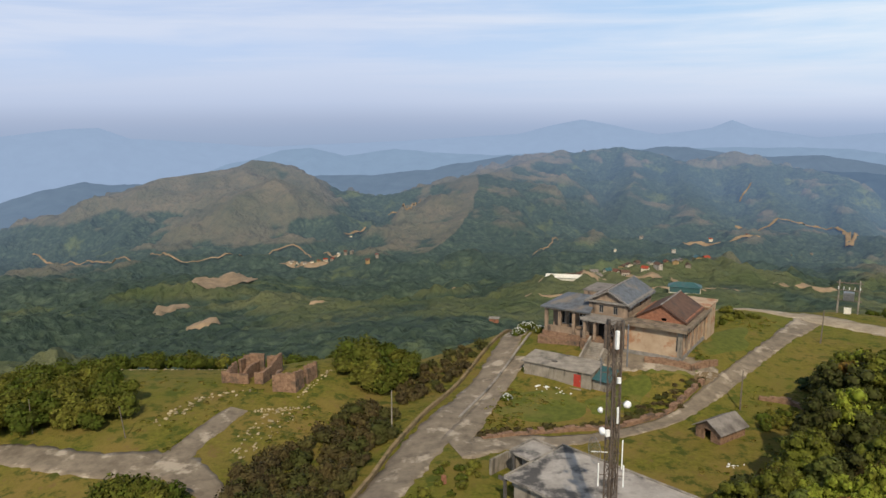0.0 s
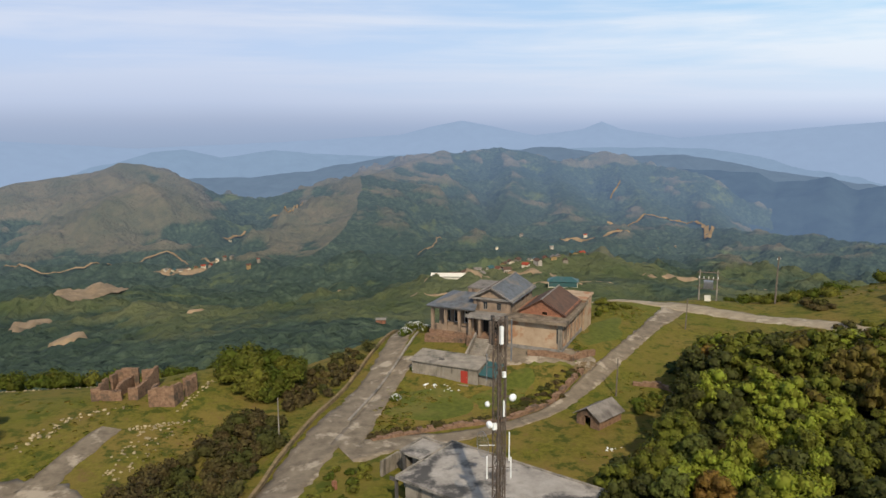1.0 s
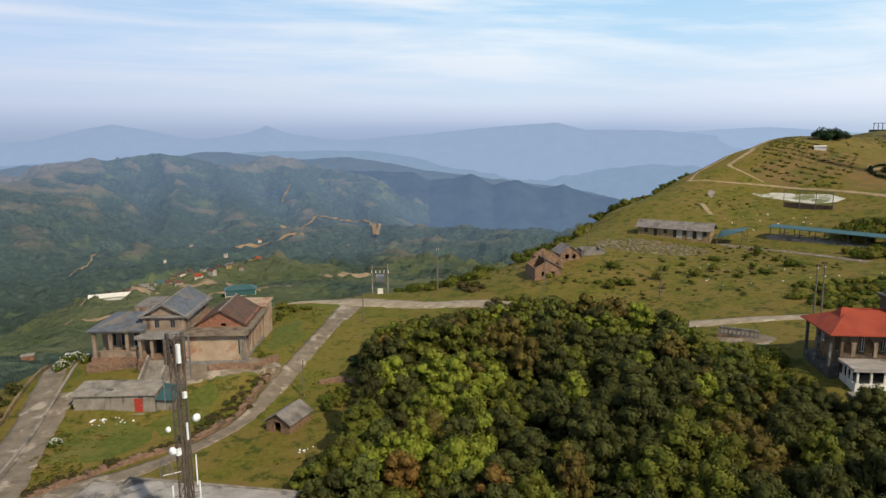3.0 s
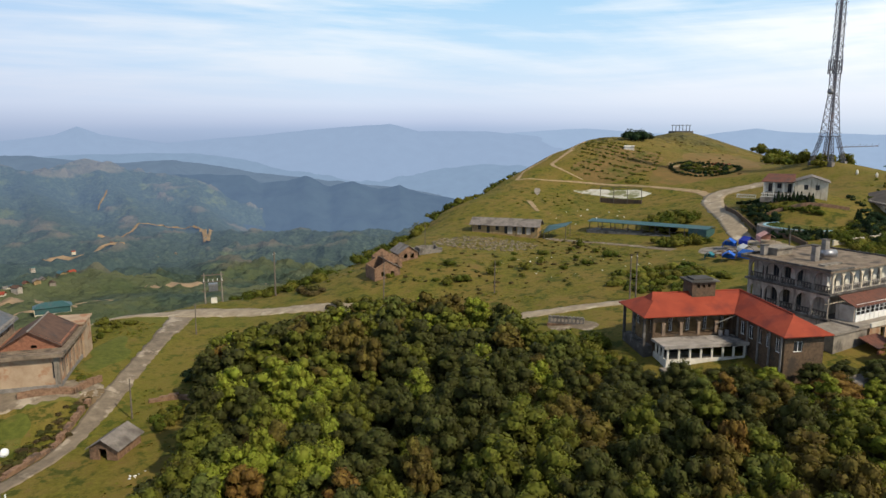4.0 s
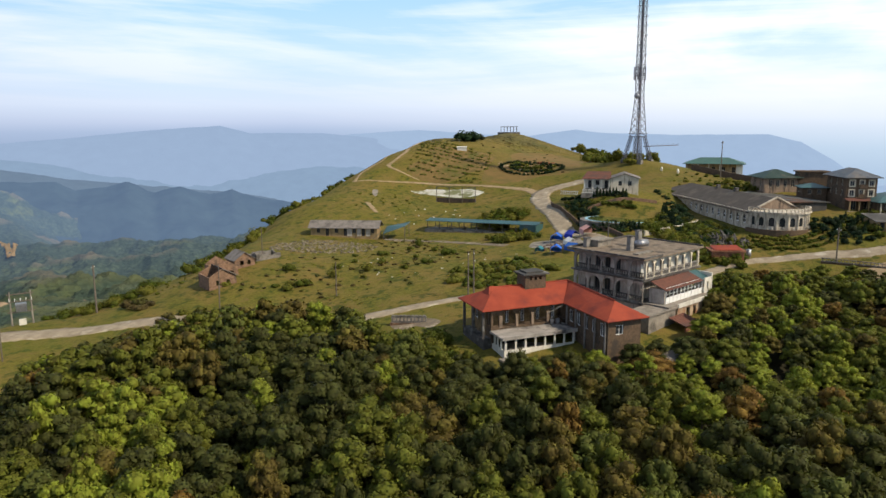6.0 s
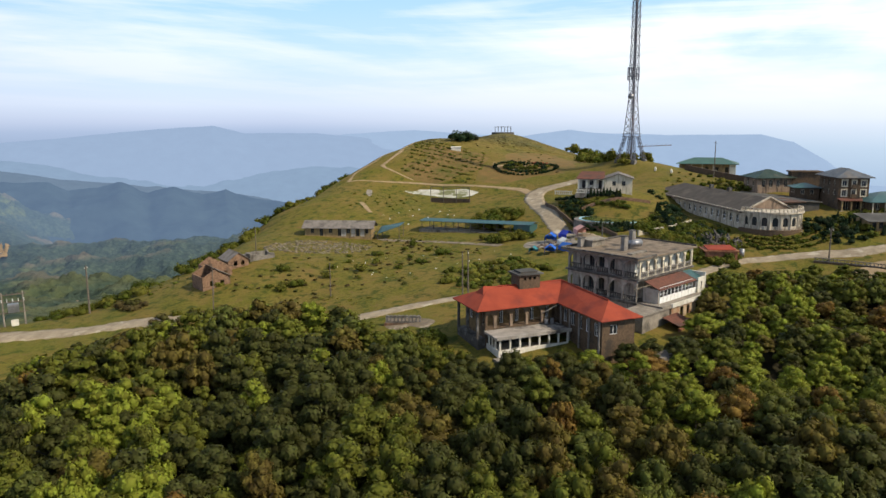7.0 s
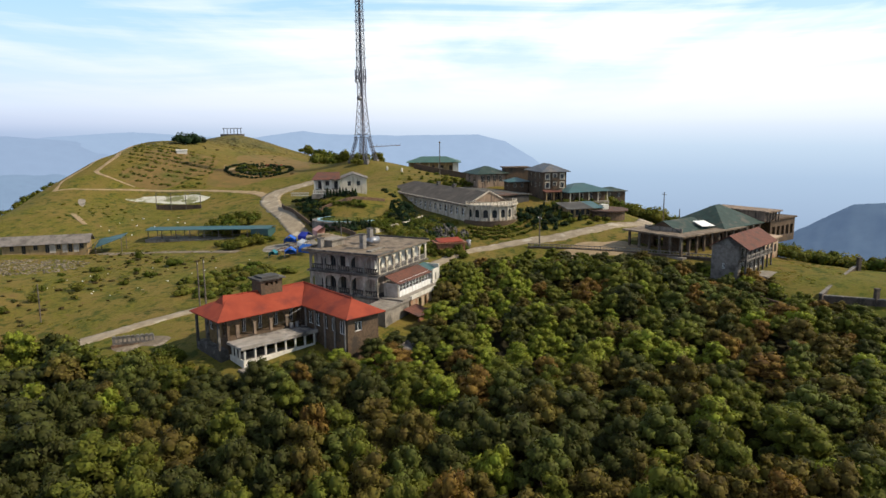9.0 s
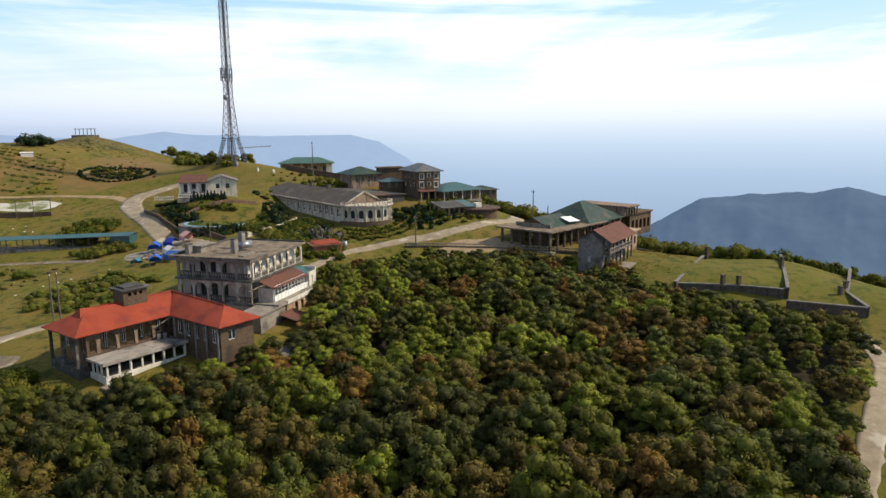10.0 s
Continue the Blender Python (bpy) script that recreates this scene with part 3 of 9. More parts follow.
    def mesh(self, name, material, smooth=False, bevel=0.0):
        me = bpy.data.meshes.new(name)
        seen, keep, ids = {}, [], []
        for p in self.v:
            k = (round(p[0], 3), round(p[1], 3), round(p[2], 3))
            if k not in seen:
                seen[k] = len(keep)
                keep.append(p)
            ids.append(seen[k])
        faces = [tuple(dict.fromkeys(ids[i] for i in f)) for f in self.f]
        me.from_pydata(keep, [], [f for f in faces if len(f) > 2])
        me.materials.append(material)
        if smooth:
            for p in me.polygons:
                p.use_smooth = True
        me.update()
        return me


def part(name, shape, material, parent, label="", smooth=False):
    ob = new(name, shape.mesh(name, material, smooth))
    ob.parent = parent
    if label:
        ob["label"] = label
    return ob


def thing(name, x, y, z, rz, label, category, group="", kind=""):
    ob = new(name)
    ob.empty_display_size = 0.3
    ob.matrix_basis = pose(x, y, z, 0, 0, rz)
    return tagged(ob, label, category, group, kind)


def solo(name, shape, material, x, y, z, rz, label, category, group="", kind="", smooth=False):
    ob = new(name, shape.mesh(name, material, smooth))
    ob.matrix_basis = pose(x, y, z, 0, 0, rz)
    return tagged(ob, label, category, group, kind)


def gable(x0, x1, y0, y1, z0, z1, axis="x", over=0.4, th=0.14):
    """Two roof panes; axis: along which the ridge runs. z0 is the height over the walls."""
    out = []
    if axis == "x":
        ym = (y0 + y1) / 2
        k = (z1 - z0) / (ym - y0)
        e = z0 - over * k
        out.append(Shape().slab([(x0 - over, y0 - over, e), (x1 + over, y0 - over, e), (x1 + over, ym, z1), (x0 - over, ym, z1)], th))
        out.append(Shape().slab([(x0 - over, ym, z1), (x1 + over, ym, z1), (x1 + over, y1 + over, e), (x0 - over, y1 + over, e)], th))
    else:
        xm = (x0 + x1) / 2
        k = (z1 - z0) / (xm - x0)
        e = z0 - over * k
        out.append(Shape().slab([(x0 - over, y0 - over, e), (xm, y0 - over, z1), (xm, y1 + over, z1), (x0 - over, y1 + over, e)], th))
        out.append(Shape().slab([(xm, y0 - over, z1), (x1 + over, y0 - over, e), (x1 + over, y1 + over, e), (xm, y1 + over, z1)], th))
    return out


def gable_parts(name, dims, material, parent, label=""):
    """The two gable triangles under a gable roof: x0, x1, y0, y1, z0, z1, axis, thickness."""
    x0, x1, y0, y1, z0, z1, axis = dims[:7]
    th = dims[7] if len(dims) > 7 else 0.25
    for k in (0, 1):
        if axis == "x":
            ym = (y0 + y1) / 2
            xa = x0 if k == 0 else x1 - th
            p = [(x, y, z) for x in (xa, xa + th) for y, z in ((y0, z0), (y1, z0), (ym, z1))]
            part(name, Shape().add(p, [(0, 2, 1), (3, 4, 5), (0, 1, 4, 3), (1, 2, 5, 4), (2, 0, 3, 5)]), material, parent, label)
        else:
            xm = (x0 + x1) / 2
            ya = y0 if k == 0 else y1 - th
            p = [(x, y, z) for y in (ya, ya + th) for x, z in ((x0, z0), (x1, z0), (xm, z1))]
            part(name, Shape().add(p, [(0, 1, 2), (3, 5, 4), (0, 3, 4, 1), (1, 4, 5, 2), (2, 5, 3, 0)]), material, parent, label)


def hip(x0, x1, y0, y1, z0, z1, over=0.5, th=0.14):
    """A hipped roof as one solid shell; the ridge runs along the longer side."""
    x0, x1, y0, y1 = x0 - over, x1 + over, y0 - over, y1 + over
    w, d = x1 - x0, y1 - y0
    if w >= d:
        r0, r1 = (x0 + d / 2, (y0 + y1) / 2), (x1 - d / 2, (y0 + y1) / 2)
    else:
        r0, r1 = ((x0 + x1) / 2, y0 + w / 2), ((x0 + x1) / 2, y1 - w / 2)
    s = Shape()
    p = [(x0, y0, z0), (x1, y0, z0), (x1, y1, z0), (x0, y1, z0), (*r0, z1), (*r1, z1)]
    p += [(x, y, z - th) for x, y, z in p]
    top = [(0, 1, 5, 4), (1, 2, 5), (2, 3, 4, 5), (3, 0, 4)] if w >= d else [(0, 1, 4), (1, 2, 5, 4), (2, 3, 5), (3, 0, 4, 5)]
    return s.add(p, top + [tuple(i + 6 for i in reversed(f)) for f in top] + [(0, 6, 7, 1), (1, 7, 8, 2), (2, 8, 9, 3), (3, 9, 6, 0)])


def window_part(parent, p0, p1, s0, s1, a0, a1, frame_m, glass_m, inset=0.1, bars=1, name="window"):
    """A window in a wall from p0 to p1: a frame with mullions, a pane under it and a sill."""
    a, b = Vector((*p0, 0)), Vector((*p1, 0))
    d = (b - a).normalized()
    nrm = Vector((-d.y, d.x, 0))
    m = Matrix(((d.x, nrm.x, 0, a.x), (d.y, nrm.y, 0, a.y), (0, 0, 1, 0), (0, 0, 0, 1)))
    t = 0.07
    fr = Shape()
    fr.box(s0, s1, inset, inset + 0.07, a0, a0 + t, m).box(s0, s1, inset, inset + 0.07, a1 - t, a1, m)
    fr.box(s0, s0 + t, inset, inset + 0.07, a0 + t, a1 - t, m).box(s1 - t, s1, inset, inset + 0.07, a0 + t, a1 - t, m)
    for i in range(bars):
        c = s0 + (s1 - s0) * (i + 1) / (bars + 1)
        fr.box(c - 0.03, c + 0.03, inset, inset + 0.06, a0 + t, a1 - t, m)
    w = part(name, fr, frame_m, parent)
    part("pane", Shape().box(s0 + t, s1 - t, inset + 0.03, inset + 0.045, a0 + t, a1 - t, m), glass_m, w)
    return w


# ---- materials of the buildings and ways ----
CONC = mat("weathered_concrete", (0.29, 0.255, 0.21), (0.16, 0.14, 0.115), 0.8, 0.9, 0.4, (0.05, 0.047, 0.042), 0.35)
ROAD = mat("old_concrete_road", (0.212, 0.170, 0.122), (0.112, 0.089, 0.063), 0.55, 0.92, 0.5, (0.34, 0.285, 0.215), 0.3, stain_at=(0.55, 0.64))
PALE_ROAD = mat("pale_dusty_concrete", (0.330, 0.270, 0.190), (0.195, 0.155, 0.106), 0.5, 0.92, 0.4, (0.42, 0.37, 0.29), 0.3, stain_at=(0.56, 0.66))
ROOFSLAB = mat("stained_flat_roof", (0.36, 0.325, 0.285), (0.20, 0.178, 0.155), 0.5, 0.9, 0.4, (0.045, 0.043, 0.042), 0.28, stain_at=(0.5, 0.6))
DIRT = mat("bare_earth", (0.34, 0.25, 0.15), (0.20, 0.145, 0.080), 0.4, 0.95, 0.3)
SAND = mat("cut_earth", (0.30, 0.215, 0.135), (0.17, 0.125, 0.080), 0.06, 0.95, 0.0)
STONE = mat("rubble_stone", (0.27, 0.165, 0.105), (0.12, 0.072, 0.045), 2.2, 0.95, 0.8, (0.06, 0.05, 0.04), 0.5)
COURT = mat("worn_white_concrete", (0.56, 0.54, 0.48), (0.30, 0.29, 0.22), 0.35, 0.9, 0.3, (0.12, 0.125, 0.04), 0.22, stain_at=(0.47, 0.56))
RUBBLE = mat("dusty_rubble", (0.22, 0.185, 0.135), (0.11, 0.092, 0.066), 1.5, 0.95, 0.5, vary=0.5)
LUSH = mat("lush_grass", (0.098, 0.110, 0.017), (0.056, 0.066, 0.010), 1.2, 0.95, 0.6, (0.135, 0.112, 0.028), 0.22, bump_scale=3.0)
STONE_PALE = mat("pale_stone", (0.37, 0.30, 0.185), (0.20, 0.16, 0.09), 2.0, 0.95, 0.5, vary=0.35)
PLASTER_OLD = mat("stained_brown_plaster", (0.30, 0.215, 0.15), (0.17, 0.125, 0.09), 0.7, 0.9, 0.3, (0.05, 0.042, 0.036), 0.4, streak=True)
PLASTER_PALE = mat("flaking_pale_plaster", (0.42, 0.32, 0.22), (0.28, 0.195, 0.125), 0.5, 0.9, 0.3, (0.28, 0.13, 0.065), 0.45, stain_at=(0.5, 0.62))
PLASTER_GREY = mat("mouldy_grey_plaster", (0.48, 0.43, 0.365), (0.29, 0.25, 0.21), 0.8, 0.9, 0.3, (0.13, 0.112, 0.094), 0.5, streak=True, stain_at=(0.50, 0.68))
PLASTER_WHITE = mat("white_plaster", (0.68, 0.65, 0.57), (0.48, 0.45, 0.38), 0.8, 0.85, 0.2, (0.33, 0.30, 0.25), 0.4, streak=True, stain_at=(0.58, 0.74))
TRIM_DARK = mat("blackened_trim", (0.10, 0.09, 0.082), (0.05, 0.045, 0.04), 1.2, 0.9, 0.3, (0.19, 0.18, 0.16), 0.6)
TRIM_GREY = mat("grey_trim", (0.26, 0.235, 0.21), (0.13, 0.12, 0.105), 1.2, 0.9, 0.3)
GRIME = mat("grimy_plaster", (0.27, 0.235, 0.19), (0.16, 0.138, 0.11), 0.8, 0.92, 0.35, (0.07, 0.06, 0.048), 0.5, streak=True)
LEDGE = mat("stained_ledge", (0.25, 0.195, 0.140), (0.12, 0.092, 0.066), 0.9, 0.92, 0.4, (0.05, 0.042, 0.034), 0.5)
BRICK = mat("brown_stone_wall", (0.142, 0.096, 0.060), (0.068, 0.046, 0.030), 3.0, 0.92, 0.6, (0.05, 0.042, 0.034), 0.5)
BRICK_RED = mat("red_brick", (0.30, 0.135, 0.08), (0.17, 0.075, 0.045), 2.5, 0.9, 0.5, (0.08, 0.05, 0.035), 0.4)
SLATE = mat("dark_slate_roof", (0.13, 0.14, 0.155), (0.06, 0.064, 0.07), 1.0, 0.6, 0.4, (0.17, 0.14, 0.11), 0.3)
TIN_BROWN = mat("rusty_brown_roof", (0.120, 0.070, 0.048), (0.070, 0.042, 0.032), 1.0, 0.85, 0.3, (0.06, 0.045, 0.04), 0.4)
TIN_RED = mat("red_metal_roof", (0.285, 0.055, 0.027), (0.215, 0.038, 0.020), 0.4, 0.85, 0.15, (0.155, 0.034, 0.024), 0.3)
TILE_RED = mat("old_red_tiles", (0.165, 0.068, 0.045), (0.085, 0.040, 0.031), 2.0, 0.85, 0.5, (0.06, 0.045, 0.04), 0.5)
TIN_GREEN = mat("green_metal_roof", (0.048, 0.115, 0.085), (0.032, 0.080, 0.062), 0.5, 0.5, 0.15, (0.07, 0.10, 0.08), 0.3)
TIN_TEAL = mat("teal_metal_roof", (0.032, 0.092, 0.092), (0.022, 0.066, 0.068), 0.5, 0.5, 0.15, (0.055, 0.085, 0.085), 0.3)
TIN_DARK = mat("dark_green_roof", (0.034, 0.060, 0.048), (0.020, 0.034, 0.028), 0.6, 0.6, 0.2, (0.09, 0.08, 0.06), 0.4)
FIBRE = mat("grey_fibre_roof", (0.22, 0.195, 0.17), (0.12, 0.105, 0.095), 1.0, 0.85, 0.3, (0.08, 0.07, 0.06), 0.4)
TAR = mat("dark_roof_sheet", (0.085, 0.08, 0.072), (0.05, 0.047, 0.042), 0.5, 0.8, 0.3, (0.18, 0.165, 0.14), 0.25)
OCHRE = mat("ochre_plaster", (0.33, 0.235, 0.115), (0.22, 0.15, 0.072), 0.7, 0.9, 0.25, (0.11, 0.08, 0.045), 0.4, streak=True)
CREAM = mat("cream_plaster", (0.62, 0.55, 0.42), (0.45, 0.39, 0.29), 0.8, 0.9, 0.2, (0.24, 0.20, 0.15), 0.4, streak=True)
# near black: the shade inside openings, painted on solid panels
DARK = mat("opening_shade", (0.02, 0.018, 0.016), (0.012, 0.011, 0.01), 1.0, 0.9, 0.0)
GLASS = mat("dim_window_glass", (0.03, 0.035, 0.04), (0.02, 0.022, 0.025), 1.0, 0.12, 0.0)
PAINT_WHITE = mat("white_paint", (0.8, 0.8, 0.78), (0.65, 0.65, 0.62), 2.0, 0.5, 0.1)
STEEL = mat("galvanised_steel", (0.34, 0.34, 0.35), (0.20, 0.20, 0.21), 3.0, 0.45, 0.1, metal=0.7)
RUST = mat("rusted_steel", (0.175, 0.135, 0.108), (0.090, 0.070, 0.056), 3.0, 0.75, 0.2, metal=0.3)
WOOD = mat("grey_wood", (0.17, 0.14, 0.11), (0.09, 0.075, 0.06), 3.0, 0.9, 0.3)
RED_PAINT = mat("red_paint", (0.36, 0.045, 0.03), (0.25, 0.035, 0.025), 2.0, 0.6, 0.1)
BARK = mat("bark", (0.10, 0.075, 0.05), (0.05, 0.038, 0.027), 3.0, 0.95, 0.4)
LEAF_BUSH = leaf_mat("shrub_leaves", (0.078, 0.088, 0.012), (0.062, 0.080, 0.010), (0.128, 0.122, 0.020), 0.7)
LEAF_DRY = leaf_mat("dry_brush", (0.066, 0.050, 0.022), (0.092, 0.070, 0.026), (0.060, 0.062, 0.016), 0.7)
FLOOR_BROWN = mat("dark_brown_floor", (0.035, 0.030, 0.012), (0.018, 0.016, 0.008), 0.8, 0.95, 0.5)
LEAF_DARK = leaf_mat("dark_conifer", (0.014, 0.028, 0.013), (0.020, 0.038, 0.015), (0.024, 0.032, 0.014))
FLOWER = mat("white_blossom", (0.7, 0.7, 0.66), (0.5, 0.52, 0.45), 4.0, 0.8, 0.0)


# ---- roads ----
def strip(name, pts, width, material, label, category, lift=0.07, th=0.25, step=0.8, kind="structure"):
    """A way laid over the ground along pts (x, y) or (x, y, width)."""
    p = [Vector((q[0], q[1])) for q in pts]
    wd = [q[2] if len(q) > 2 else width for q in pts]
    # Catmull-Rom through the points
    line = []
    for i in range(len(p) - 1):
        a, b, c, d = p[max(i - 1, 0)], p[i], p[i + 1], p[min(i + 2, len(p) - 1)]
        n = max(2, int((c - b).length / step))
        for k in range(n):
            t = k / n
            q = 0.5 * ((2 * b) + (c - a) * t + (2 * a - 5 * b + 4 * c - d) * t * t + (3 * b - a - 3 * c + d) * t ** 3)
            line.append((q, wd[i] + (wd[i + 1] - wd[i]) * t))
    line.append((p[-1], wd[-1]))
    n = len(line)
    m = 7
    xy = np.zeros((n, m, 2))
    rs = np.random.RandomState(n)
    for i, (q, w) in enumerate(line):
        d = (line[min(i + 1, n - 1)][0] - line[max(i - 1, 0)][0]).normalized()
        nr = Vector((-d.y, d.x))
        for j in range(m):
            k = -1 + 2 * j / (m - 1)
            if abs(k) == 1:
                k *= 1 + rs.uniform(-0.16, 0.12)
            xy[i, j] = q + nr * (w / 2 * k)
    z = ground_z(xy[..., 0], xy[..., 1]) + lift
    top = np.concatenate([xy, z[..., None]], 2).reshape(-1, 3)
    bot = top - (0, 0, th)
    s = Shape()
    idx = lambda i, j: i * m + j
    faces = [(idx(i, j), idx(i, j + 1), idx(i + 1, j + 1), idx(i + 1, j)) for i in range(n - 1) for j in range(m - 1)]
    nn = n * m
    sides = []
    for i in range(n - 1):
        sides += [(idx(i, 0), idx(i + 1, 0), nn + idx(i + 1, 0), nn + idx(i, 0)), (idx(i, m - 1), nn + idx(i, m - 1), nn + idx(i + 1, m - 1), idx(i + 1, m - 1))]
    s.add(np.concatenate([top, bot]).tolist(), faces + sides)
    ob = new(name, s.mesh(name, material, True))
    return tagged(ob, label, category, kind=kind)


def patch(name, cx, cy, rx, ry, rz, material, label, category, lift=0.05, seed=1, kind="structure", ragged=0.25):
    """A ragged flat patch lying on the ground."""
    rs = np.random.RandomState(seed)
    n, m = 40, 6
    ph = rs.rand(5) * 6.28
    co, faces = [], []
    ca, sa = math.cos(radians(rz)), math.sin(radians(rz))
    for j in range(m + 1):
        for i in range(n):
            t = 2 * math.pi * i / n
            r = 1 + ragged * sum(math.sin((k + 2) * t + ph[k]) / (k + 1.5) for k in range(5))
            x, y = rx * r * math.cos(t) * j / m, ry * r * math.sin(t) * j / m
            co.append((cx + x * ca - y * sa, cy + x * sa + y * ca))
    co = np.array(co)
    rim = np.repeat([1.0] * m + [-2.0], n)
    z = ground_z(co[:, 0], co[:, 1]) + np.where(rim > 0, lift, lift - 3 * abs(lift))
    for j in range(m):
        for i in range(n):
            k = (i + 1) % n
            faces.append((j * n + i, (j + 1) * n + i, (j + 1) * n + k, j * n + k))
    ob = new(name, Shape().add(np.column_stack([co, z]).tolist(), faces).mesh(name, material, True))
    return tagged(ob, label, category, kind=kind)


strip("road", [(-14, 52, 4.6), (-7.5, 66, 5), (-2.5, 79, 6), (2, 90, 4.6), (7.2, 103, 4.2), (12.6, 119, 3.8), (17, 132, 3.6)], 4, ROAD, "worn pale concrete road along the hilltop", "road")
strip("road", [(1, 77, 6), (7.5, 79.3, 4.5), (18, 81, 2.2), (30, 86.6, 2.2), (38.5, 94, 2.5), (47, 103, 2.8), (56, 112, 3.0), (64.5, 120.5, 4.5), (70, 126, 6)], 3, ROAD, "narrow cracked concrete lane climbing past a villa", "road", lift=0.09)
strip("road", [(52, 133.5, 3.5), (62, 128.3, 4.5), (70, 121.5, 5.5), (76.5, 113, 4.5), (84, 102, 4.0), (88.5, 84, 3.6), (91.2, 70, 3.2), (94.4, 63.2, 2.8), (99.8, 57.2, 2.6), (105.3, 52.2, 2.6), (109, 48.5, 2.6)], 4, PALE_ROAD, "pale concrete road crossing the meadow to the woods", "road", lift=0.11)
strip("road", [(1.2, 79, 4.0), (5.4, 90, 2.6), (9, 100, 2.6), (12.5, 106.5, 3)], 3, ROAD, "grey side lane behind a low kerb", "road", lift=0.1)
strip("road", [(-70, 80, 4.2), (-54, 78.6, 4.2), (-42, 75.8, 4.6), (-32, 75.2, 5.5), (-25, 69, 3.6), (-18, 60, 3.4)], 4, ROAD, "grey concrete road with rough patches", "road")
strip("road", [(-32.5, 75.5, 3.8), (-31, 81, 3.2), (-28.2, 89.6, 2.9)], 3, ROAD, "short dead-end concrete track in the grass", "road", lift=0.1)
strip("pavement", [(22, 103.2, 6.2), (28, 101.5, 6.4), (35, 99.6, 5.6), (40, 97.4, 4)], 5, ROAD, "bare concrete forecourt before the villa", "pavement", lift=0.06)
strip("road", [(133, 30, 3.4), (143, 34, 3.8), (152.6, 39.5, 4.2), (160.5, 46.2, 4.6), (174, 55.4, 4.8), (192.7, 66, 5.2), (205, 71.5, 6), (213.5, 72.3, 5.4), (219.6, 66.5, 4.4), (224, 57, 3.6)], 4, PALE_ROAD, "pale concrete road winding up the hill", "road")
strip("road", [(209, 73, 4), (215, 80, 3), (216.5, 91, 1.7), (216.3, 105, 1.2), (214, 119, 0.9), (206, 130, 0.7), (201.7, 138.2, 0.8)], 4, DIRT, "sandy track past the playing court", "road", lift=0.06)
strip("road", [(156.5, 97, 2.2), (155.6, 93.5, 2.4), (155, 83.5, 1.8), (153.4, 72, 2), (150.8, 60.5, 2.6)], 2, ROAD, "dusty footway across the meadow", "path", lift=0.06)
strip("road", [(183, 121, 0.8), (181.9, 119.3, 1.4), (178.7, 116, 1.6), (176, 112.7, 1.0)], 1.2, DIRT, "worn bare gully in the grass bank", "path", lift=0.05)
patch("pavement", 195, 125.4, 4.6, 1.1, 37, CONC, "broken pale slabs of a small floor in the grass", "slabs", seed=14)
strip("road", [(132, 16, 2.4), (145, 8, 2.6), (152, -2, 3.2), (154.5, -12, 4.4), (161, -22, 3.8), (170, -32, 3.6), (183, -36, 3.4)], 4, PALE_ROAD, "pale concrete road below the garden terraces", "road")
strip("road", [(97.5, -68.6, 1.4), (95.2, -69.4, 2.0), (92, -69.4, 2.4), (87.8, -67.9, 2.6), (80.2, -63.9, 2.6), (70, -55.5, 2.6), (58.3, -45.6, 2.6), (48, -37, 2.4), (30, -28, 2.4)], 2.4, PALE_ROAD, "narrow pale concrete path beside the woods", "path")
strip("road", [(201.7, 138.2, 1.7), (207, 140, 0.8), (211.1, 141.3, 1.0), (217.2, 141, 1.4), (222.2, 139.8, 0.8), (227, 140.3, 1.0), (236, 141, 0.8)], 1.6, DIRT, "eroded sandy footpath up the hill", "path", step=2)
strip("road", [(215.4, 119.8, 0.4), (215.9, 126, 0.6), (216.8, 131.4, 0.9), (218.4, 134.4, 1.5), (223.3, 134.1, 1.0), (231.8, 134.6, 1.6), (240, 138, 1.5), (250, 139, 1.8)], 1.6, DIRT, "branching sandy footpath on the hillside", "path", step=2)
patch("pavement", 209.3, 104.5, 4.2, 13.5, 10, COURT, "worn white concrete floor of a former playing court", "court", seed=4)
patch("ground_patch", 146, -20, 6, 9, 20, DIRT, "bare earth yard before the open pavilion", "yard", seed=6)


PARAPET = mat("mossy_parapet", (0.235, 0.165, 0.090), (0.120, 0.088, 0.045), 1.4, 0.95, 0.4, (0.07, 0.065, 0.03), 0.5)


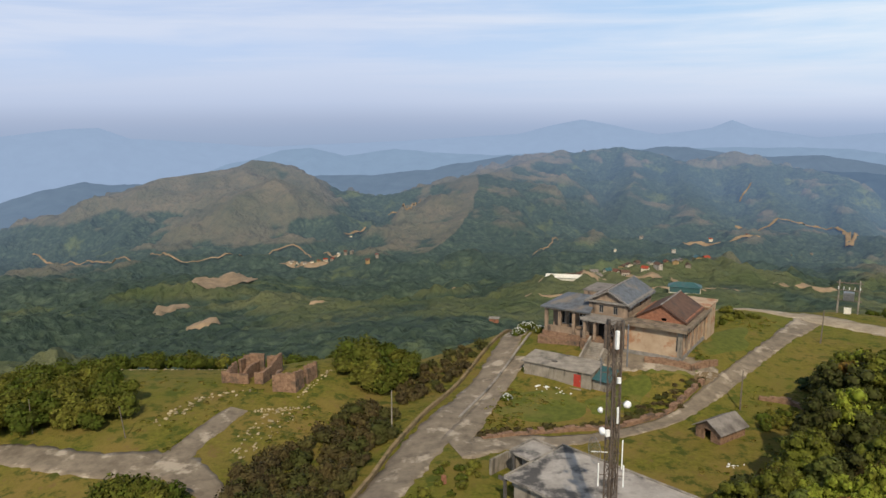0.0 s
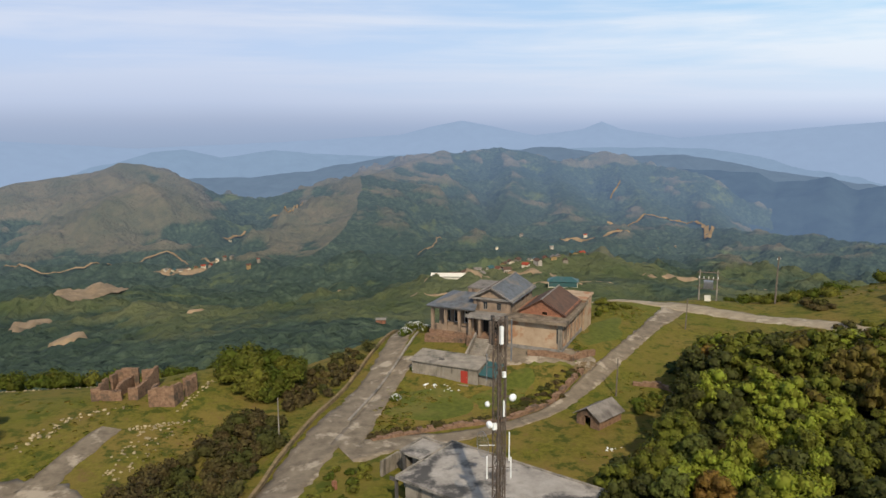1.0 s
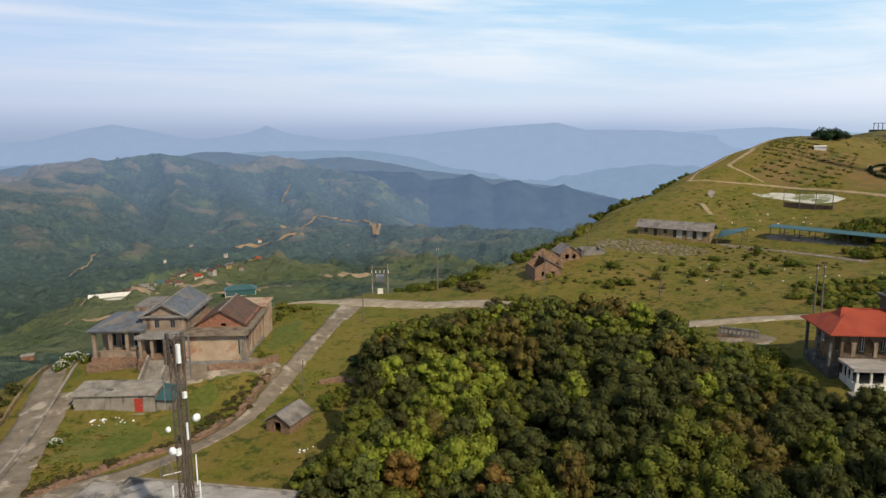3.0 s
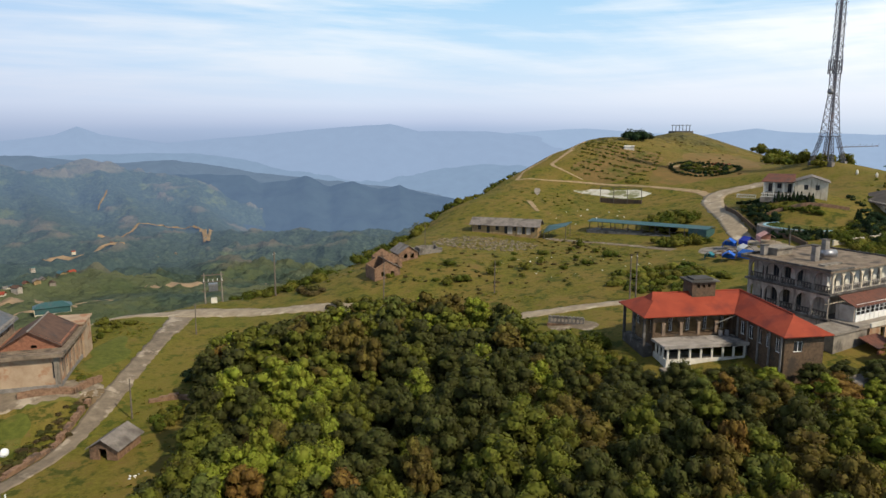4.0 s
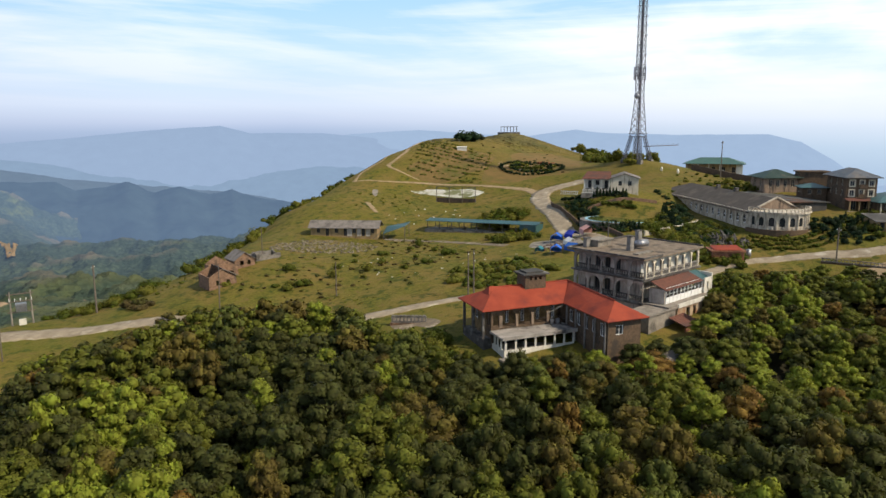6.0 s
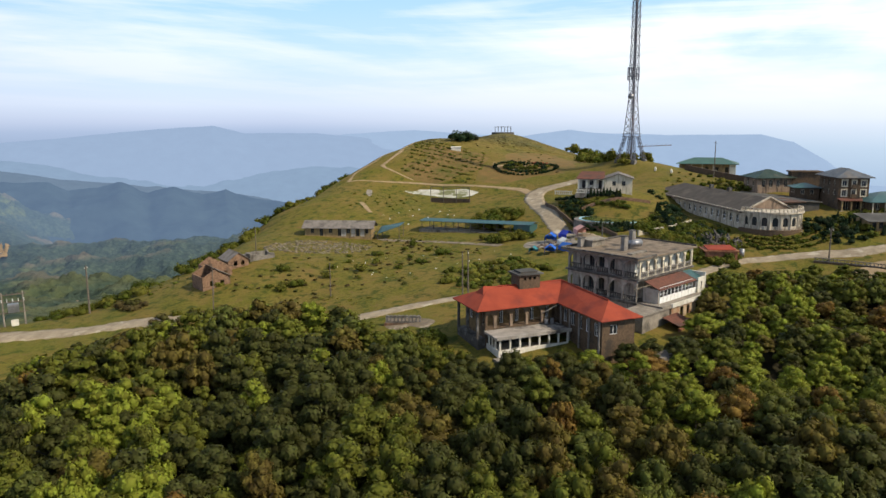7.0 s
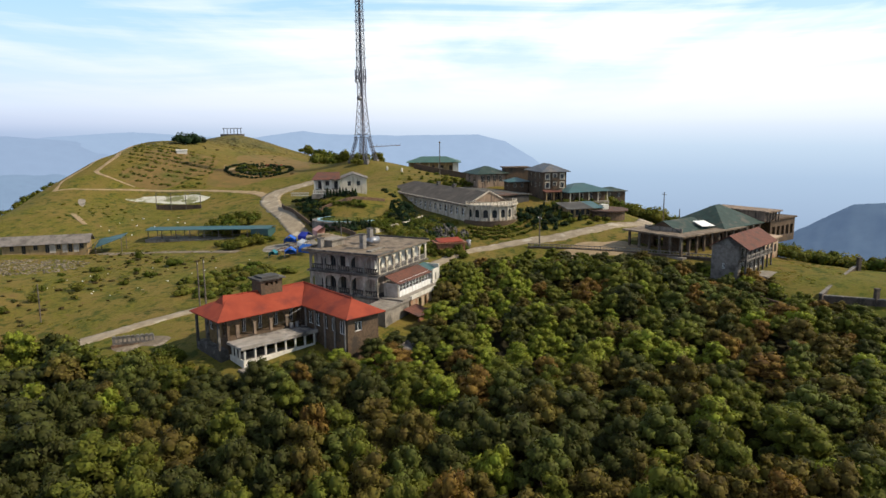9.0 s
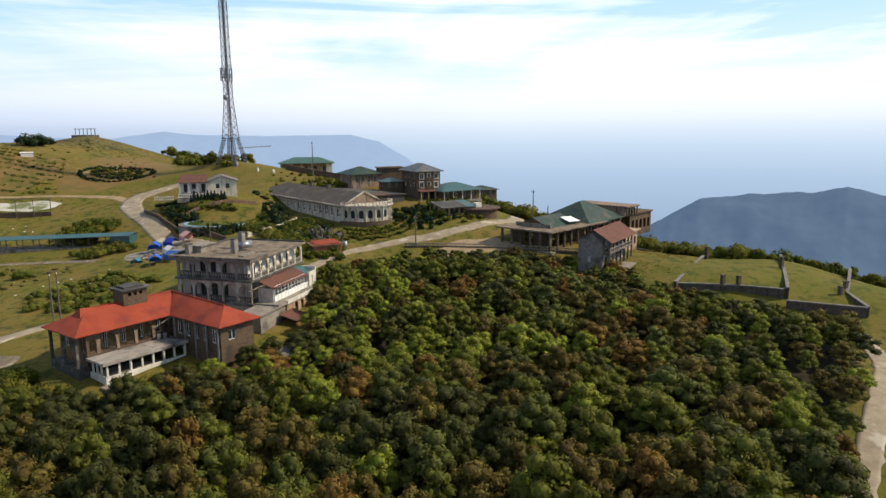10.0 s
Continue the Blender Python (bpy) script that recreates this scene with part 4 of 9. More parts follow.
# ---- low walls along the roads ----
def low_wall(pts, h, w, material, label, category="wall", name="kerb_wall", step=1.5, base=-0.4, jitter=0.0, kind=""):
    """A low wall along the ground, in blocks that follow it."""
    s = Shape()
    rs = random.Random(len(pts) * 7 + int(pts[0][0]))
    for (ax, ay), (bx, by) in zip(pts, pts[1:]):
        L = math.hypot(bx - ax, by - ay)
        n = max(1, round(L / step))
        for i in range(n):
            x0, y0 = ax + (bx - ax) * i / n, ay + (by - ay) * i / n
            x1, y1 = ax + (bx - ax) * (i + 1) / n, ay + (by - ay) * (i + 1) / n
            z0, z1 = gz(x0, y0), gz(x1, y1)
            dx, dy = (bx - ax) / L, (by - ay) / L
            px, py = -dy * w / 2, dx * w / 2
            j = rs.uniform(-jitter, jitter)
            p = [(x0 + px, y0 + py, z0 + base), (x1 + px, y1 + py, z1 + base), (x1 - px, y1 - py, z1 + base), (x0 - px, y0 - py, z0 + base)]
            p += [(x0 + px, y0 + py, z0 + h + j), (x1 + px, y1 + py, z1 + h + j), (x1 - px, y1 - py, z1 + h + j), (x0 - px, y0 - py, z0 + h + j)]
            s.add(p, [(3, 2, 1, 0), (4, 5, 6, 7), (0, 1, 5, 4), (1, 2, 6, 5), (2, 3, 7, 6), (3, 0, 4, 7)])
    ob = new(name, s.mesh(name, material))
    return tagged(ob, label, category, kind=kind)


low_wall([(-13.4, 58), (-9.8, 66.5), (-9.2, 69.3), (-6.6, 78.2), (-2.2, 89.7), (1.6, 99), (5.6, 109.6), (10, 119), (13.5, 128)], 0.55, 0.4, PARAPET, "long low mossy parapet beside the hilltop road", "parapet wall")
low_wall([(1.8, 86), (4.2, 92), (7.5, 99.5), (10.2, 105.5), (13, 112), (15, 117)], 0.28, 0.35, CONC, "low stone kerb between two lanes", "kerb")
low_wall([(4.4, 80.2), (11, 82.4), (22, 84.2), (30, 88.2), (37, 95.2)], 0.45, 0.7, STONE, "low rubble retaining wall along the lane", "retaining wall", jitter=0.3, step=0.7)
low_wall([(30, 100.2), (36, 97.4), (41, 100.4)], 0.9, 0.5, STONE, "short rubble retaining wall below the villa", "retaining wall", jitter=0.12)
low_wall([(44, 92.5), (47.5, 90.5), (50, 86), (53, 82)], 0.6, 0.7, STONE, "tumbled low stone wall in the meadow", "stone wall", jitter=0.2)
STONE_GREY = mat("grey_rubble_stone", (0.225, 0.205, 0.180), (0.120, 0.108, 0.094), 1.8, 0.93, 0.7, (0.060, 0.052, 0.044), 0.5)
FIELD_WALL = mat("mossy_dark_masonry", (0.115, 0.090, 0.072), (0.055, 0.044, 0.036), 1.6, 0.95, 0.6, (0.030, 0.028, 0.020), 0.4, streak=True)


def field_wall(pts, label, th=0.45):
    """A masonry wall along (x, y, foot, top), with a coping and buttress piers."""
    t = thing("field_wall", 0, 0, 0, 0, label, "stone wall", "walls of the terraced fields")
    for (ax, ay, a0, a1), (bx, by, b0, b1) in zip(pts, pts[1:]):
        d = Vector((bx - ax, by - ay)).normalized()
        n = Vector((-d.y, d.x)) * th / 2
        for k, (e0, e1, w, nm) in enumerate(((0.0, 0.0, 1.0, "wall"), (0.0, 0.16, 1.35, "coping"))):
            lo = ((ax, ay, a0), (bx, by, b0)) if nm == "wall" else ((ax, ay, a1), (bx, by, b1))
            hi = (a1, b1) if nm == "wall" else (a1 + e1, b1 + e1)
            p = []
            for (x, y, z), top in zip(lo, hi):
                for sgn in (-1, 1):
                    p += [(x + n.x * w * sgn, y + n.y * w * sgn, z), (x + n.x * w * sgn, y + n.y * w * sgn, top)]
            part(nm, Shape().add(p, [(0, 1, 3, 2), (4, 6, 7, 5), (0, 4, 5, 1), (2, 3, 7, 6), (0, 2, 6, 4), (1, 5, 7, 3)]), FIELD_WALL if nm == "wall" else STONE_GREY, t)
        L = math.hypot(bx - ax, by - ay)
        for i in range(int(L // 6)):
            k = (i + 0.5) / int(L // 6)
            x, y = ax + (bx - ax) * k, ay + (by - ay) * k
            part("buttress", Shape().box(x - 0.35, x + 0.35, y - 0.35, y + 0.35, a0 + (b0 - a0) * k, a1 + (b1 - a1) * k - 0.5), FIELD_WALL, t)
    return t


field_wall([(112.2, -50.0, 6.5, 10.95), (109.3, -59.0, 6.0, 10.95), (105.7, -65.1, 5.6, 10.95)], "dark mossy retaining wall under a grass field")
field_wall([(103.6, -64.4, 5.4, 9.6), (97.7, -74.0, 5.2, 9.6)], "dark lower retaining wall under a grass field")
field_wall([(105.5, -65.6, 7.0, 11.2), (112, -69.2, 8.5, 11.3), (132, -80, 9.0, 11.4)], "weathered stone wall dividing two grass fields", 0.4)
field_wall([(97.9, -74.2, 6.4, 9.7), (106.3, -76.6, 8.0, 9.9), (122, -88, 8.6, 10.4)], "low stone wall closing the lower field", 0.4)
field_wall([(112.4, -49.6, 8.0, 11.1), (123, -57, 9.5, 11.2), (134, -64.8, 9.5, 11.3)], "low mossy wall along the edge of a grass field", 0.4)
for x, y, z0, z1 in ((110.0, -56.8, 9.5, 12.6), (109.3, -59.2, 6.5, 12.5), (106.1, -75.2, 8.5, 11.0), (108.6, -77.8, 8.5, 11.2), (133.8, -65.4, 9.8, 13.0), (120.6, -73.4, 9.6, 13.2)):
    solo("gate_pier", Shape().box(-0.3, 0.3, -0.3, 0.3, z0, z1).box(-0.38, 0.38, -0.38, 0.38, z1, z1 + 0.15), FIELD_WALL, x, y, 0, 20, "dark square stone pier of a field gate", "pier", "field gate piers")
low_wall([(132.5, -30), (108, -46.5)], 0.8, 0.5, BRICK, "dark stone wall above the woods", "stone wall", base=-1.2)

WORN_BEAM = mat("worn_dark_timber", (0.125, 0.094, 0.070), (0.062, 0.048, 0.037), 1.2, 0.9, 0.3, (0.19, 0.165, 0.13), 0.6)
HALL_ROOF = mat("brown_sheet_roof", (0.090, 0.074, 0.060), (0.055, 0.046, 0.038), 0.5, 0.8, 0.3, (0.120, 0.098, 0.076), 0.25)

# ---- woods and shrubs ----
def leaf_cloud(rs, lobes, n, size, squash=1.0, loose=0.2):
    """Loose leaf sprays over the outsides of some lobes (x, y, z, r): verts and quads."""
    lob = np.array(lobes)
    w = lob[:, 3] ** 2
    pick = rs.choice(len(lob), n, p=w / w.sum())
    d = rs.normal(size=(n, 3))
    d[:, 2] = np.abs(d[:, 2]) * 1.1 - 0.35
    d /= np.linalg.norm(d, axis=1)[:, None]
    r = lob[pick, 3] * rs.uniform(0.98 - loose, 0.98 + loose, n)
    c = lob[pick, :3] + d * r[:, None] * np.array([1, 1, squash])
    nr = d + rs.normal(size=(n, 3)) * 0.45 + np.array([0, 0, 0.25])
    nr /= np.linalg.norm(nr, axis=1)[:, None]
    a = np.cross(nr, rs.normal(size=(n, 3)))
    a /= np.linalg.norm(a, axis=1)[:, None]
    b = np.cross(nr, a)
    s = size * rs.uniform(0.6, 1.35, n)[:, None]
    e = s * rs.uniform(0.5, 0.9, n)[:, None]
    drop = nr * s * 0.25
    v = np.stack([c - a * s - b * e * 0.6 - drop, c + a * s - b * e * 0.6 - drop, c + b * e * 1.3], 1).reshape(-1, 3)
    out = d * 0.85 + nr * 0.4 + np.array([0, 0, 0.15])
    leaf_cloud.normals = np.repeat(out / np.linalg.norm(out, axis=1)[:, None], 3, axis=0)
    return v, np.arange(n * 3).reshape(-1, 3)


def core_blobs(rs, lobes, shrink=0.86):
    """Coarse inner masses, so that a crown is not see-through."""
    bm = bmesh.new()
    bmesh.ops.create_icosphere(bm, subdivisions=1, radius=1)
    base = np.array([q.co[:] for q in bm.verts])
    fac = np.array([[q.index for q in f.verts] for f in bm.faces])
    bm.free()
    vs, fs = [], []
    for k, (x, y, z, r) in enumerate(lobes):
        vs.append(base * r * shrink * rs.uniform(0.85, 1.1, (len(base), 1)) * (1, 1, 0.78) + (x, y, z))
        fs.append(fac + k * len(base))
    return np.concatenate(vs), np.concatenate(fs)


def crown_lobes(rs, radius, height, base):
    """Rounded clumps on the outside of a domed crown, over one inner mass."""
    out = [(0, 0, base + height * 0.50, radius * 0.60)]
    for ring, (n, reach, up) in enumerate(((8, 0.78, 0.30), (7, 0.62, 0.58), (4, 0.32, 0.82))):
        for i in range(n):
            t = 2 * math.pi * (i + rs.uniform(-0.3, 0.3)) / n + ring
            k = reach * radius * rs.uniform(0.85, 1.12)
            out.append((k * math.cos(t), k * math.sin(t), base + height * (up + rs.uniform(-0.10, 0.10)), radius * rs.uniform(0.22, 0.36)))
    return out


def core_normals(lobes, v):
    k = len(v) // len(lobes)
    c = np.repeat(np.array(lobes)[:, :3], k, axis=0)
    n = v - c
    return n / np.linalg.norm(n, axis=1)[:, None]


def soft_normals(me, normals):
    """Leaves shaded as the outside of the crown that they make up."""
    me.polygons.foreach_set("use_smooth", np.ones(len(me.polygons), bool))
    me.normals_split_custom_set_from_vertices(normals.astype(np.float32))


def mixed_mesh(name, first, second, tints=None):
    """One mesh of two lots of (verts, faces); tints: one number for each face."""
    v = np.concatenate([first[0], second[0]])
    f1, f2 = first[1], second[1] + len(first[0])
    n1, n2, w1, w2 = len(f1), len(f2), f1.shape[1], f2.shape[1]
    me = bpy.data.meshes.new(name)
    me.vertices.add(len(v))
    me.vertices.foreach_set("co", v.astype(np.float32).ravel())
    me.loops.add(f1.size + f2.size)
    me.loops.foreach_set("vertex_index", np.concatenate([f1.ravel(), f2.ravel()]).astype(np.int32))
    me.polygons.add(n1 + n2)
    me.polygons.foreach_set("loop_start", np.concatenate([np.arange(n1) * w1, n1 * w1 + np.arange(n2) * w2]).astype(np.int32))
    if tints is not None:
        at = me.attributes.new("tint", "FLOAT", "FACE")
        at.data.foreach_set("value", np.asarray(tints, np.float32))
    me.update(calc_edges=True)
    return me


def trunk_shape(rs, height, r):
    s = Shape()
    lean = Vector((rs.uniform(-0.3, 0.3), rs.uniform(-0.3, 0.3), 0))
    top = Vector((0, 0, height * 0.62)) + lean
    s.tube((0, 0, -0.5), lean * 0.5 + Vector((0, 0, height * 0.3)), r, r * 0.75, 7)
    s.tube(lean * 0.5 + Vector((0, 0, height * 0.3)), top, r * 0.75, r * 0.4, 7)
    for i in range(5):
        t = 2 * math.pi * (i / 5 + rs.uniform(-0.08, 0.08))
        a = lean * 0.5 + Vector((0, 0, height * rs.uniform(0.3, 0.5)))
        s.tube(a, a + Vector((math.cos(t), math.sin(t), 0.9)) * height * rs.uniform(0.18, 0.27), r * 0.45, r * 0.15, 5)
    return s


def inside(poly, x, y):
    ok = False
    n = len(poly)
    for i in range(n):
        (ax, ay), (bx, by) = poly[i], poly[i - 1]
        if (ay > y) != (by > y) and x < (bx - ax) * (y - ay) / (by - ay) + ax:
            ok = not ok
    return ok


WOODS = [(26, 59), (34, 66), (46, 76), (50, 88), (59, 96), (64, 103), (73, 104), (83, 90), (86, 76), (84, 62), (80, 50), (79, 44), (79, 39), (80.5, 31.5), (85.6, 26.5), (87.3, 21.5), (89, 17.5), (93, 14.5), (99, 11), (119, 11), (134, 6), (142, -4), (141, -16), (137, -30), (130, -40), (122, -45),
         (112, -47.5), (107.5, -53), (102, -61), (97, -65), (90, -66), (82, -62), (68, -51.5), (54, -40), (38, -28), (28, -10), (24, 20), (20, 42)]


def scatter(poly, gap, seed, tries=9000):
    rs = np.random.RandomState(seed)
    xs, ys = [p[0] for p in poly], [p[1] for p in poly]
    cell, grid, out = gap / 1.4, {}, []
    for _ in range(tries):
        x, y = rs.uniform(min(xs), max(xs)), rs.uniform(min(ys), max(ys))
        if not inside(poly, x, y):
            continue
        i, j = int(x // cell), int(y // cell)
        if any((px - x) ** 2 + (py - y) ** 2 < gap * gap for a in range(i - 2, i + 3) for b in range(j - 2, j + 3) for px, py in grid.get((a, b), ())):
            continue
        grid.setdefault((i, j), []).append((x, y))
        out.append((x, y))
    return out


def canopy(x, y):
    """Height of the tree tops over the wood."""
    d = math.hypot(x, y)
    az = math.degrees(math.atan2(x, y))
    low = float(np.interp(az, [30, 36, 42, 50, 56, 60, 63, 72, 76, 84, 98, 104, 110, 128], [0.30, 0.285, 0.262, 0.250, 0.256, 0.298, 0.338, 0.340, 0.245, 0.198, 0.192, 0.196, 0.236, 0.250]))
    return min(10.0 + 0.12 * max(0.0, d - 88), 38.0 - d * low)


# the kinds of tree in the wood: what they are called, how common, and their foliage
SPECIES = [
    ("mid-green broadleaf tree with a rounded crown", 0.34, species_mat("mid_green_leaves", (0.096, 0.102, 0.013))),
    ("bright yellow-green broadleaf tree in young leaf", 0.13, species_mat("bright_green_leaves", (0.165, 0.184, 0.020))),
    ("dark green broadleaf tree with a dense crown", 0.20, species_mat("dark_green_leaves", (0.050, 0.053, 0.012))),
    ("olive-brown broadleaf tree turning dull", 0.19, species_mat("olive_leaves", (0.098, 0.076, 0.016))),
    ("russet broadleaf tree in autumn leaf", 0.05, species_mat("russet_leaves", (0.140, 0.082, 0.018))),
    ("grey-green broadleaf tree with a tall crown", 0.09, species_mat("grey_green_leaves", (0.084, 0.094, 0.019))),
]
# stands where one kind prevails: x, y, radius, kind
# bright stands round (100, 0) also put sunlit tree tops into leaf colour
STANDS = [(64, -4, 12, 2), (68, -14, 12, 2), (58, -14, 10, 3), (50, 24, 12, 2), (46, 32, 10, 2), (56, 20, 10, 3), (74, 28, 10, 2), (64, 48, 10, 3), (82, 14, 10, 1), (90, 6, 12, 1), (100, -6, 12, 1), (110, 4, 12, 1), (38, 58, 9, 1), (48, 68, 8, 1), (68, 31, 11, 3), (54, 52, 16, 2), (64, 58, 14, 2), (46, 42, 14, 2), (60, 38, 14, 2), (54, 30, 14, 2), (70, 40, 11, 2), (76, 22, 8, 2), (80, -20, 12, 3), (96, -30, 12, 3),
          (70, -8, 10, 2), (62, 66, 9, 3), (104, -16, 10, 0), (112, -34, 10, 5), (118, -40, 9, 1), (66, -36, 10, 0), (60, 12, 10, 3), (72, 74, 9, 0), (84, 84, 8, 1), (86, -46, 10, 1)]


def tree_kind(rs, x, y):
    w = np.array([sp[1] for sp in SPECIES])
    for sx, sy, r, k in STANDS:
        w[k] += (0.9 if k == 2 else 0.55) * max(0.0, 1 - ((x - sx) ** 2 + (y - sy) ** 2) / (r * r))
    return rs.choice(len(w), p=w / w.sum())


def make_trees():
    rs = np.random.RandomState(3)
    kinds = []
    for k in range(8):
        radius, height = rs.uniform(1.6, 2.4), rs.uniform(3.4, 5.0)
        stem = rs.uniform(1.6, 2.4)
        lobes = crown_lobes(rs, radius, height, stem)
        lod = []
        for leaves, size in ((1700, 0.135), (850, 0.19), (320, 0.32)):
            v1, f1 = leaf_cloud(rs, lobes, leaves, size, 0.9, 0.12)
            nr = leaf_cloud.normals
            v2, f2 = core_blobs(rs, lobes, 0.9)
            lod.append((v1, f1, v2, f2, np.concatenate([nr, core_normals(lobes, v2)])))
        kinds.append((lod, trunk_shape(rs, stem + height, 0.14).mesh("trunk", BARK, True), stem + height))
    crowns = {}
    for k, (lod, trunk, h) in enumerate(kinds):
        v1, f1, v2, f2, nn = lod[0]
        for sp in range(len(SPECIES)):
            me = mixed_mesh("crown", (v1, f1), (v2, f2))
            me.materials.append(SPECIES[sp][2])
            soft_normals(me, nn)
            crowns[k, sp] = me
    near = sorted(scatter(WOODS, 2.55, 8, 30000), key=lambda p: (p[0] - 62) ** 2 + (p[1] - 18) ** 2)
    far_lot = [[] for _ in SPECIES]
    for i, (x, y) in enumerate(near):
        k = rs.randint(8)
        lod, trunk, h = kinds[k]
        g = gz(x, y)
        d = math.hypot(x, y)
        tall = min(max(canopy(x, y) - g, 2.2), 8.6) * rs.uniform(0.66, 1.18)
        sz = max(tall / h, 0.62)
        g -= max(0.0, sz * h - tall)
        sc = min(max(sz, 0.85), 1.2) * rs.uniform(0.85, 1.2) * (1.35 if rs.rand() < 0.14 else 1.0)
        turn, sp = rs.uniform(0, 360), tree_kind(rs, x, y)
        if i < 290:
            t = thing("tree", x, y, g, turn, SPECIES[sp][0] + " in the hillside wood", "tree", "trees of the hillside wood")
            t.scale = (sc, sc, sz)
            for nm, me in (("trunk", trunk), ("crown", crowns[k, sp])):
                o = new(nm, me)
                o.parent = t
            continue
        v1, f1, v2, f2, nn = lod[2 if d < 45 else 0 if d < 84 else 1]
        r3 = np.array(pose(0, 0, 0, 0, 0, turn).to_3x3())
        m, off = r3 * np.array([sc, sc, sz]), np.array((x, y, g))
        far_lot[sp].append((v1 @ m.T + off, f1, v2 @ m.T + off, f2, nn[:len(v1)] @ r3.T, nn[len(v1):] @ r3.T))
    # the trees farther off, as one wood
    V, F, N, M, nv = [], [], [], [], 0
    for sp, lot in enumerate(far_lot):
        for v1, f1, v2, f2, n1, n2 in lot:
            for v, f, n in ((v1, f1, n1), (v2, f2, n2)):
                V.append(v); F.append(f + nv); N.append(n); nv += len(v)
                M.append(np.full(len(f), sp, np.int32))
    me = mesh_np("wood", np.concatenate(V), np.concatenate(F))
    for sp in SPECIES:
        me.materials.append(sp[2])
    me.polygons.foreach_set("material_index", np.concatenate(M))
    soft_normals(me, np.concatenate(N))
    tagged(new("wood", me), "dense mixed green and russet wood on the slope", "wood", kind="stuff")


make_trees()


def wood_floor():
    """A dark brown sheet over the ground under the trees."""
    g = 2.0
    xs, ys = [p[0] for p in WOODS], [p[1] for p in WOODS]
    s = Shape()
    for i in range(int(min(xs) // g), int(max(xs) // g) + 1):
        for j in range(int(min(ys) // g), int(max(ys) // g) + 1):
            if all(inside(WOODS, (i + a) * g, (j + b) * g) for a in (0, 1) for b in (0, 1)):
                q = [((i + a) * g, (j + b) * g) for a, b in ((0, 0), (1, 0), (1, 1), (0, 1))]
                s.add([(x, y, 0) for x, y in q], [(0, 1, 2, 3)])
    p = np.array(s.v)
    p[:, 2] = ground_z(p[:, 0], p[:, 1]) + 0.12
    s.v = [tuple(q) for q in p.tolist()]
    tagged(new("wood_floor", s.mesh("wood_floor", FLOOR_BROWN, True)), "dark brown sheet on the ground under the trees", "leaf litter", kind="structure")


wood_floor()


def brush(name, spots, radius, height, material, label, category, seed, leaves=130, size=0.22, kind="stuff", lobes_n=5):
    """Shrubs grown together: (x, y, scale) for each; one mesh."""
    rs = np.random.RandomState(seed)
    V, Q, W, T, tq, tt, N1, N2 = [], [], [], [], [], [], [], []
    nv = nw = 0
    for x, y, sc in spots:
        r, h = radius * sc * rs.uniform(0.75, 1.25), height * sc * rs.uniform(0.75, 1.25)
        n = int(leaves * 1.8 * sc * sc) + 14
        lobes = [(rs.uniform(-0.55, 0.55) * r, rs.uniform(-0.55, 0.55) * r, h * rs.uniform(0.25, 0.62), r * rs.uniform(0.4, 0.62)) for _ in range(lobes_n)]
        v1, f1 = leaf_cloud(rs, lobes, n, size * 0.85, min(1.0, h / r))
        nb = leaf_cloud.normals
        v2, f2 = core_blobs(rs, lobes, 0.35 if category == "grass" else 0.8)
        nc = core_normals(lobes, v2)
        if "grass" in category:
            nb, nc = nb * 0.2 + (0, 0, 0.9), nc * 0.2 + (0, 0, 0.9)
        N1.append(nb); N2.append(nc)
        z = gz(x, y)
        V.append(v1 + (x, y, z)); Q.append(f1 + nv); nv += len(v1)
        W.append(v2 + (x, y, z)); T.append(f2 + nw); nw += len(v2)
        t = rs.rand()
        tq.append(np.full(len(f1), t)); tt.append(np.full(len(f2), t))
    me = mixed_mesh(name, (np.concatenate(V), np.concatenate(Q)), (np.concatenate(W), np.concatenate(T)), np.concatenate(tq + tt))
    me.materials.append(material)
    soft_normals(me, np.concatenate(N1 + N2))
    return tagged(new(name, me), label, category, kind=kind)


def spread(poly, gap, seed, lo=0.6, hi=1.3, clumps=0.0):
    """Places for shrubs in a plot; with clumps they keep together in drifts."""
    rs = np.random.RandomState(seed)
    out = [(x, y, rs.uniform(lo, hi)) for x, y in scatter(poly, gap, seed, 3000)]
    return [p for p in out if not clumps or float(NZ.fbm(np.array([p[0] / 8 + p[1] / 30 + seed]), np.array([p[1] / 8]), 3)[0]) > clumps]


brush("shrubs", spread([(-66, 82), (-44, 83.5), (-41, 88), (-50, 97), (-64, 101), (-76, 96)], 2.0, 21, 0.9, 1.4), 1.9, 3.6, LEAF_BUSH, "dense clump of green shrubs in the meadow", "shrubs", 21, 240, 0.28)
brush("shrubs", spread([(-66, 108), (-50, 111), (-34, 115), (-20, 119), (-12, 126), (-30, 124), (-60, 117)], 2.2, 22, 0.8, 1.3), 1.7, 2.8, LEAF_BUSH, "row of shrubs along the brow of the hill", "shrubs", 22, 150, 0.26)
brush("shrubs", spread([(-17, 104), (-10, 97), (-5, 103), (-6, 112), (-14, 115)], 2.0, 23, 0.9, 1.4), 1.9, 3.4, LEAF_BUSH, "dark green thicket below the hilltop road", "shrubs", 23, 200, 0.28)
brush("brush", spread([(-24, 67), (-14, 62), (-9, 76), (-7.5, 88), (-12, 92), (-17, 84), (-22, 76)], 1.7, 24, 0.6, 1.2), 1.6, 1.9, LEAF_DRY, "brown dry brush on the slope beside the road", "brush", 24, 170, 0.22)
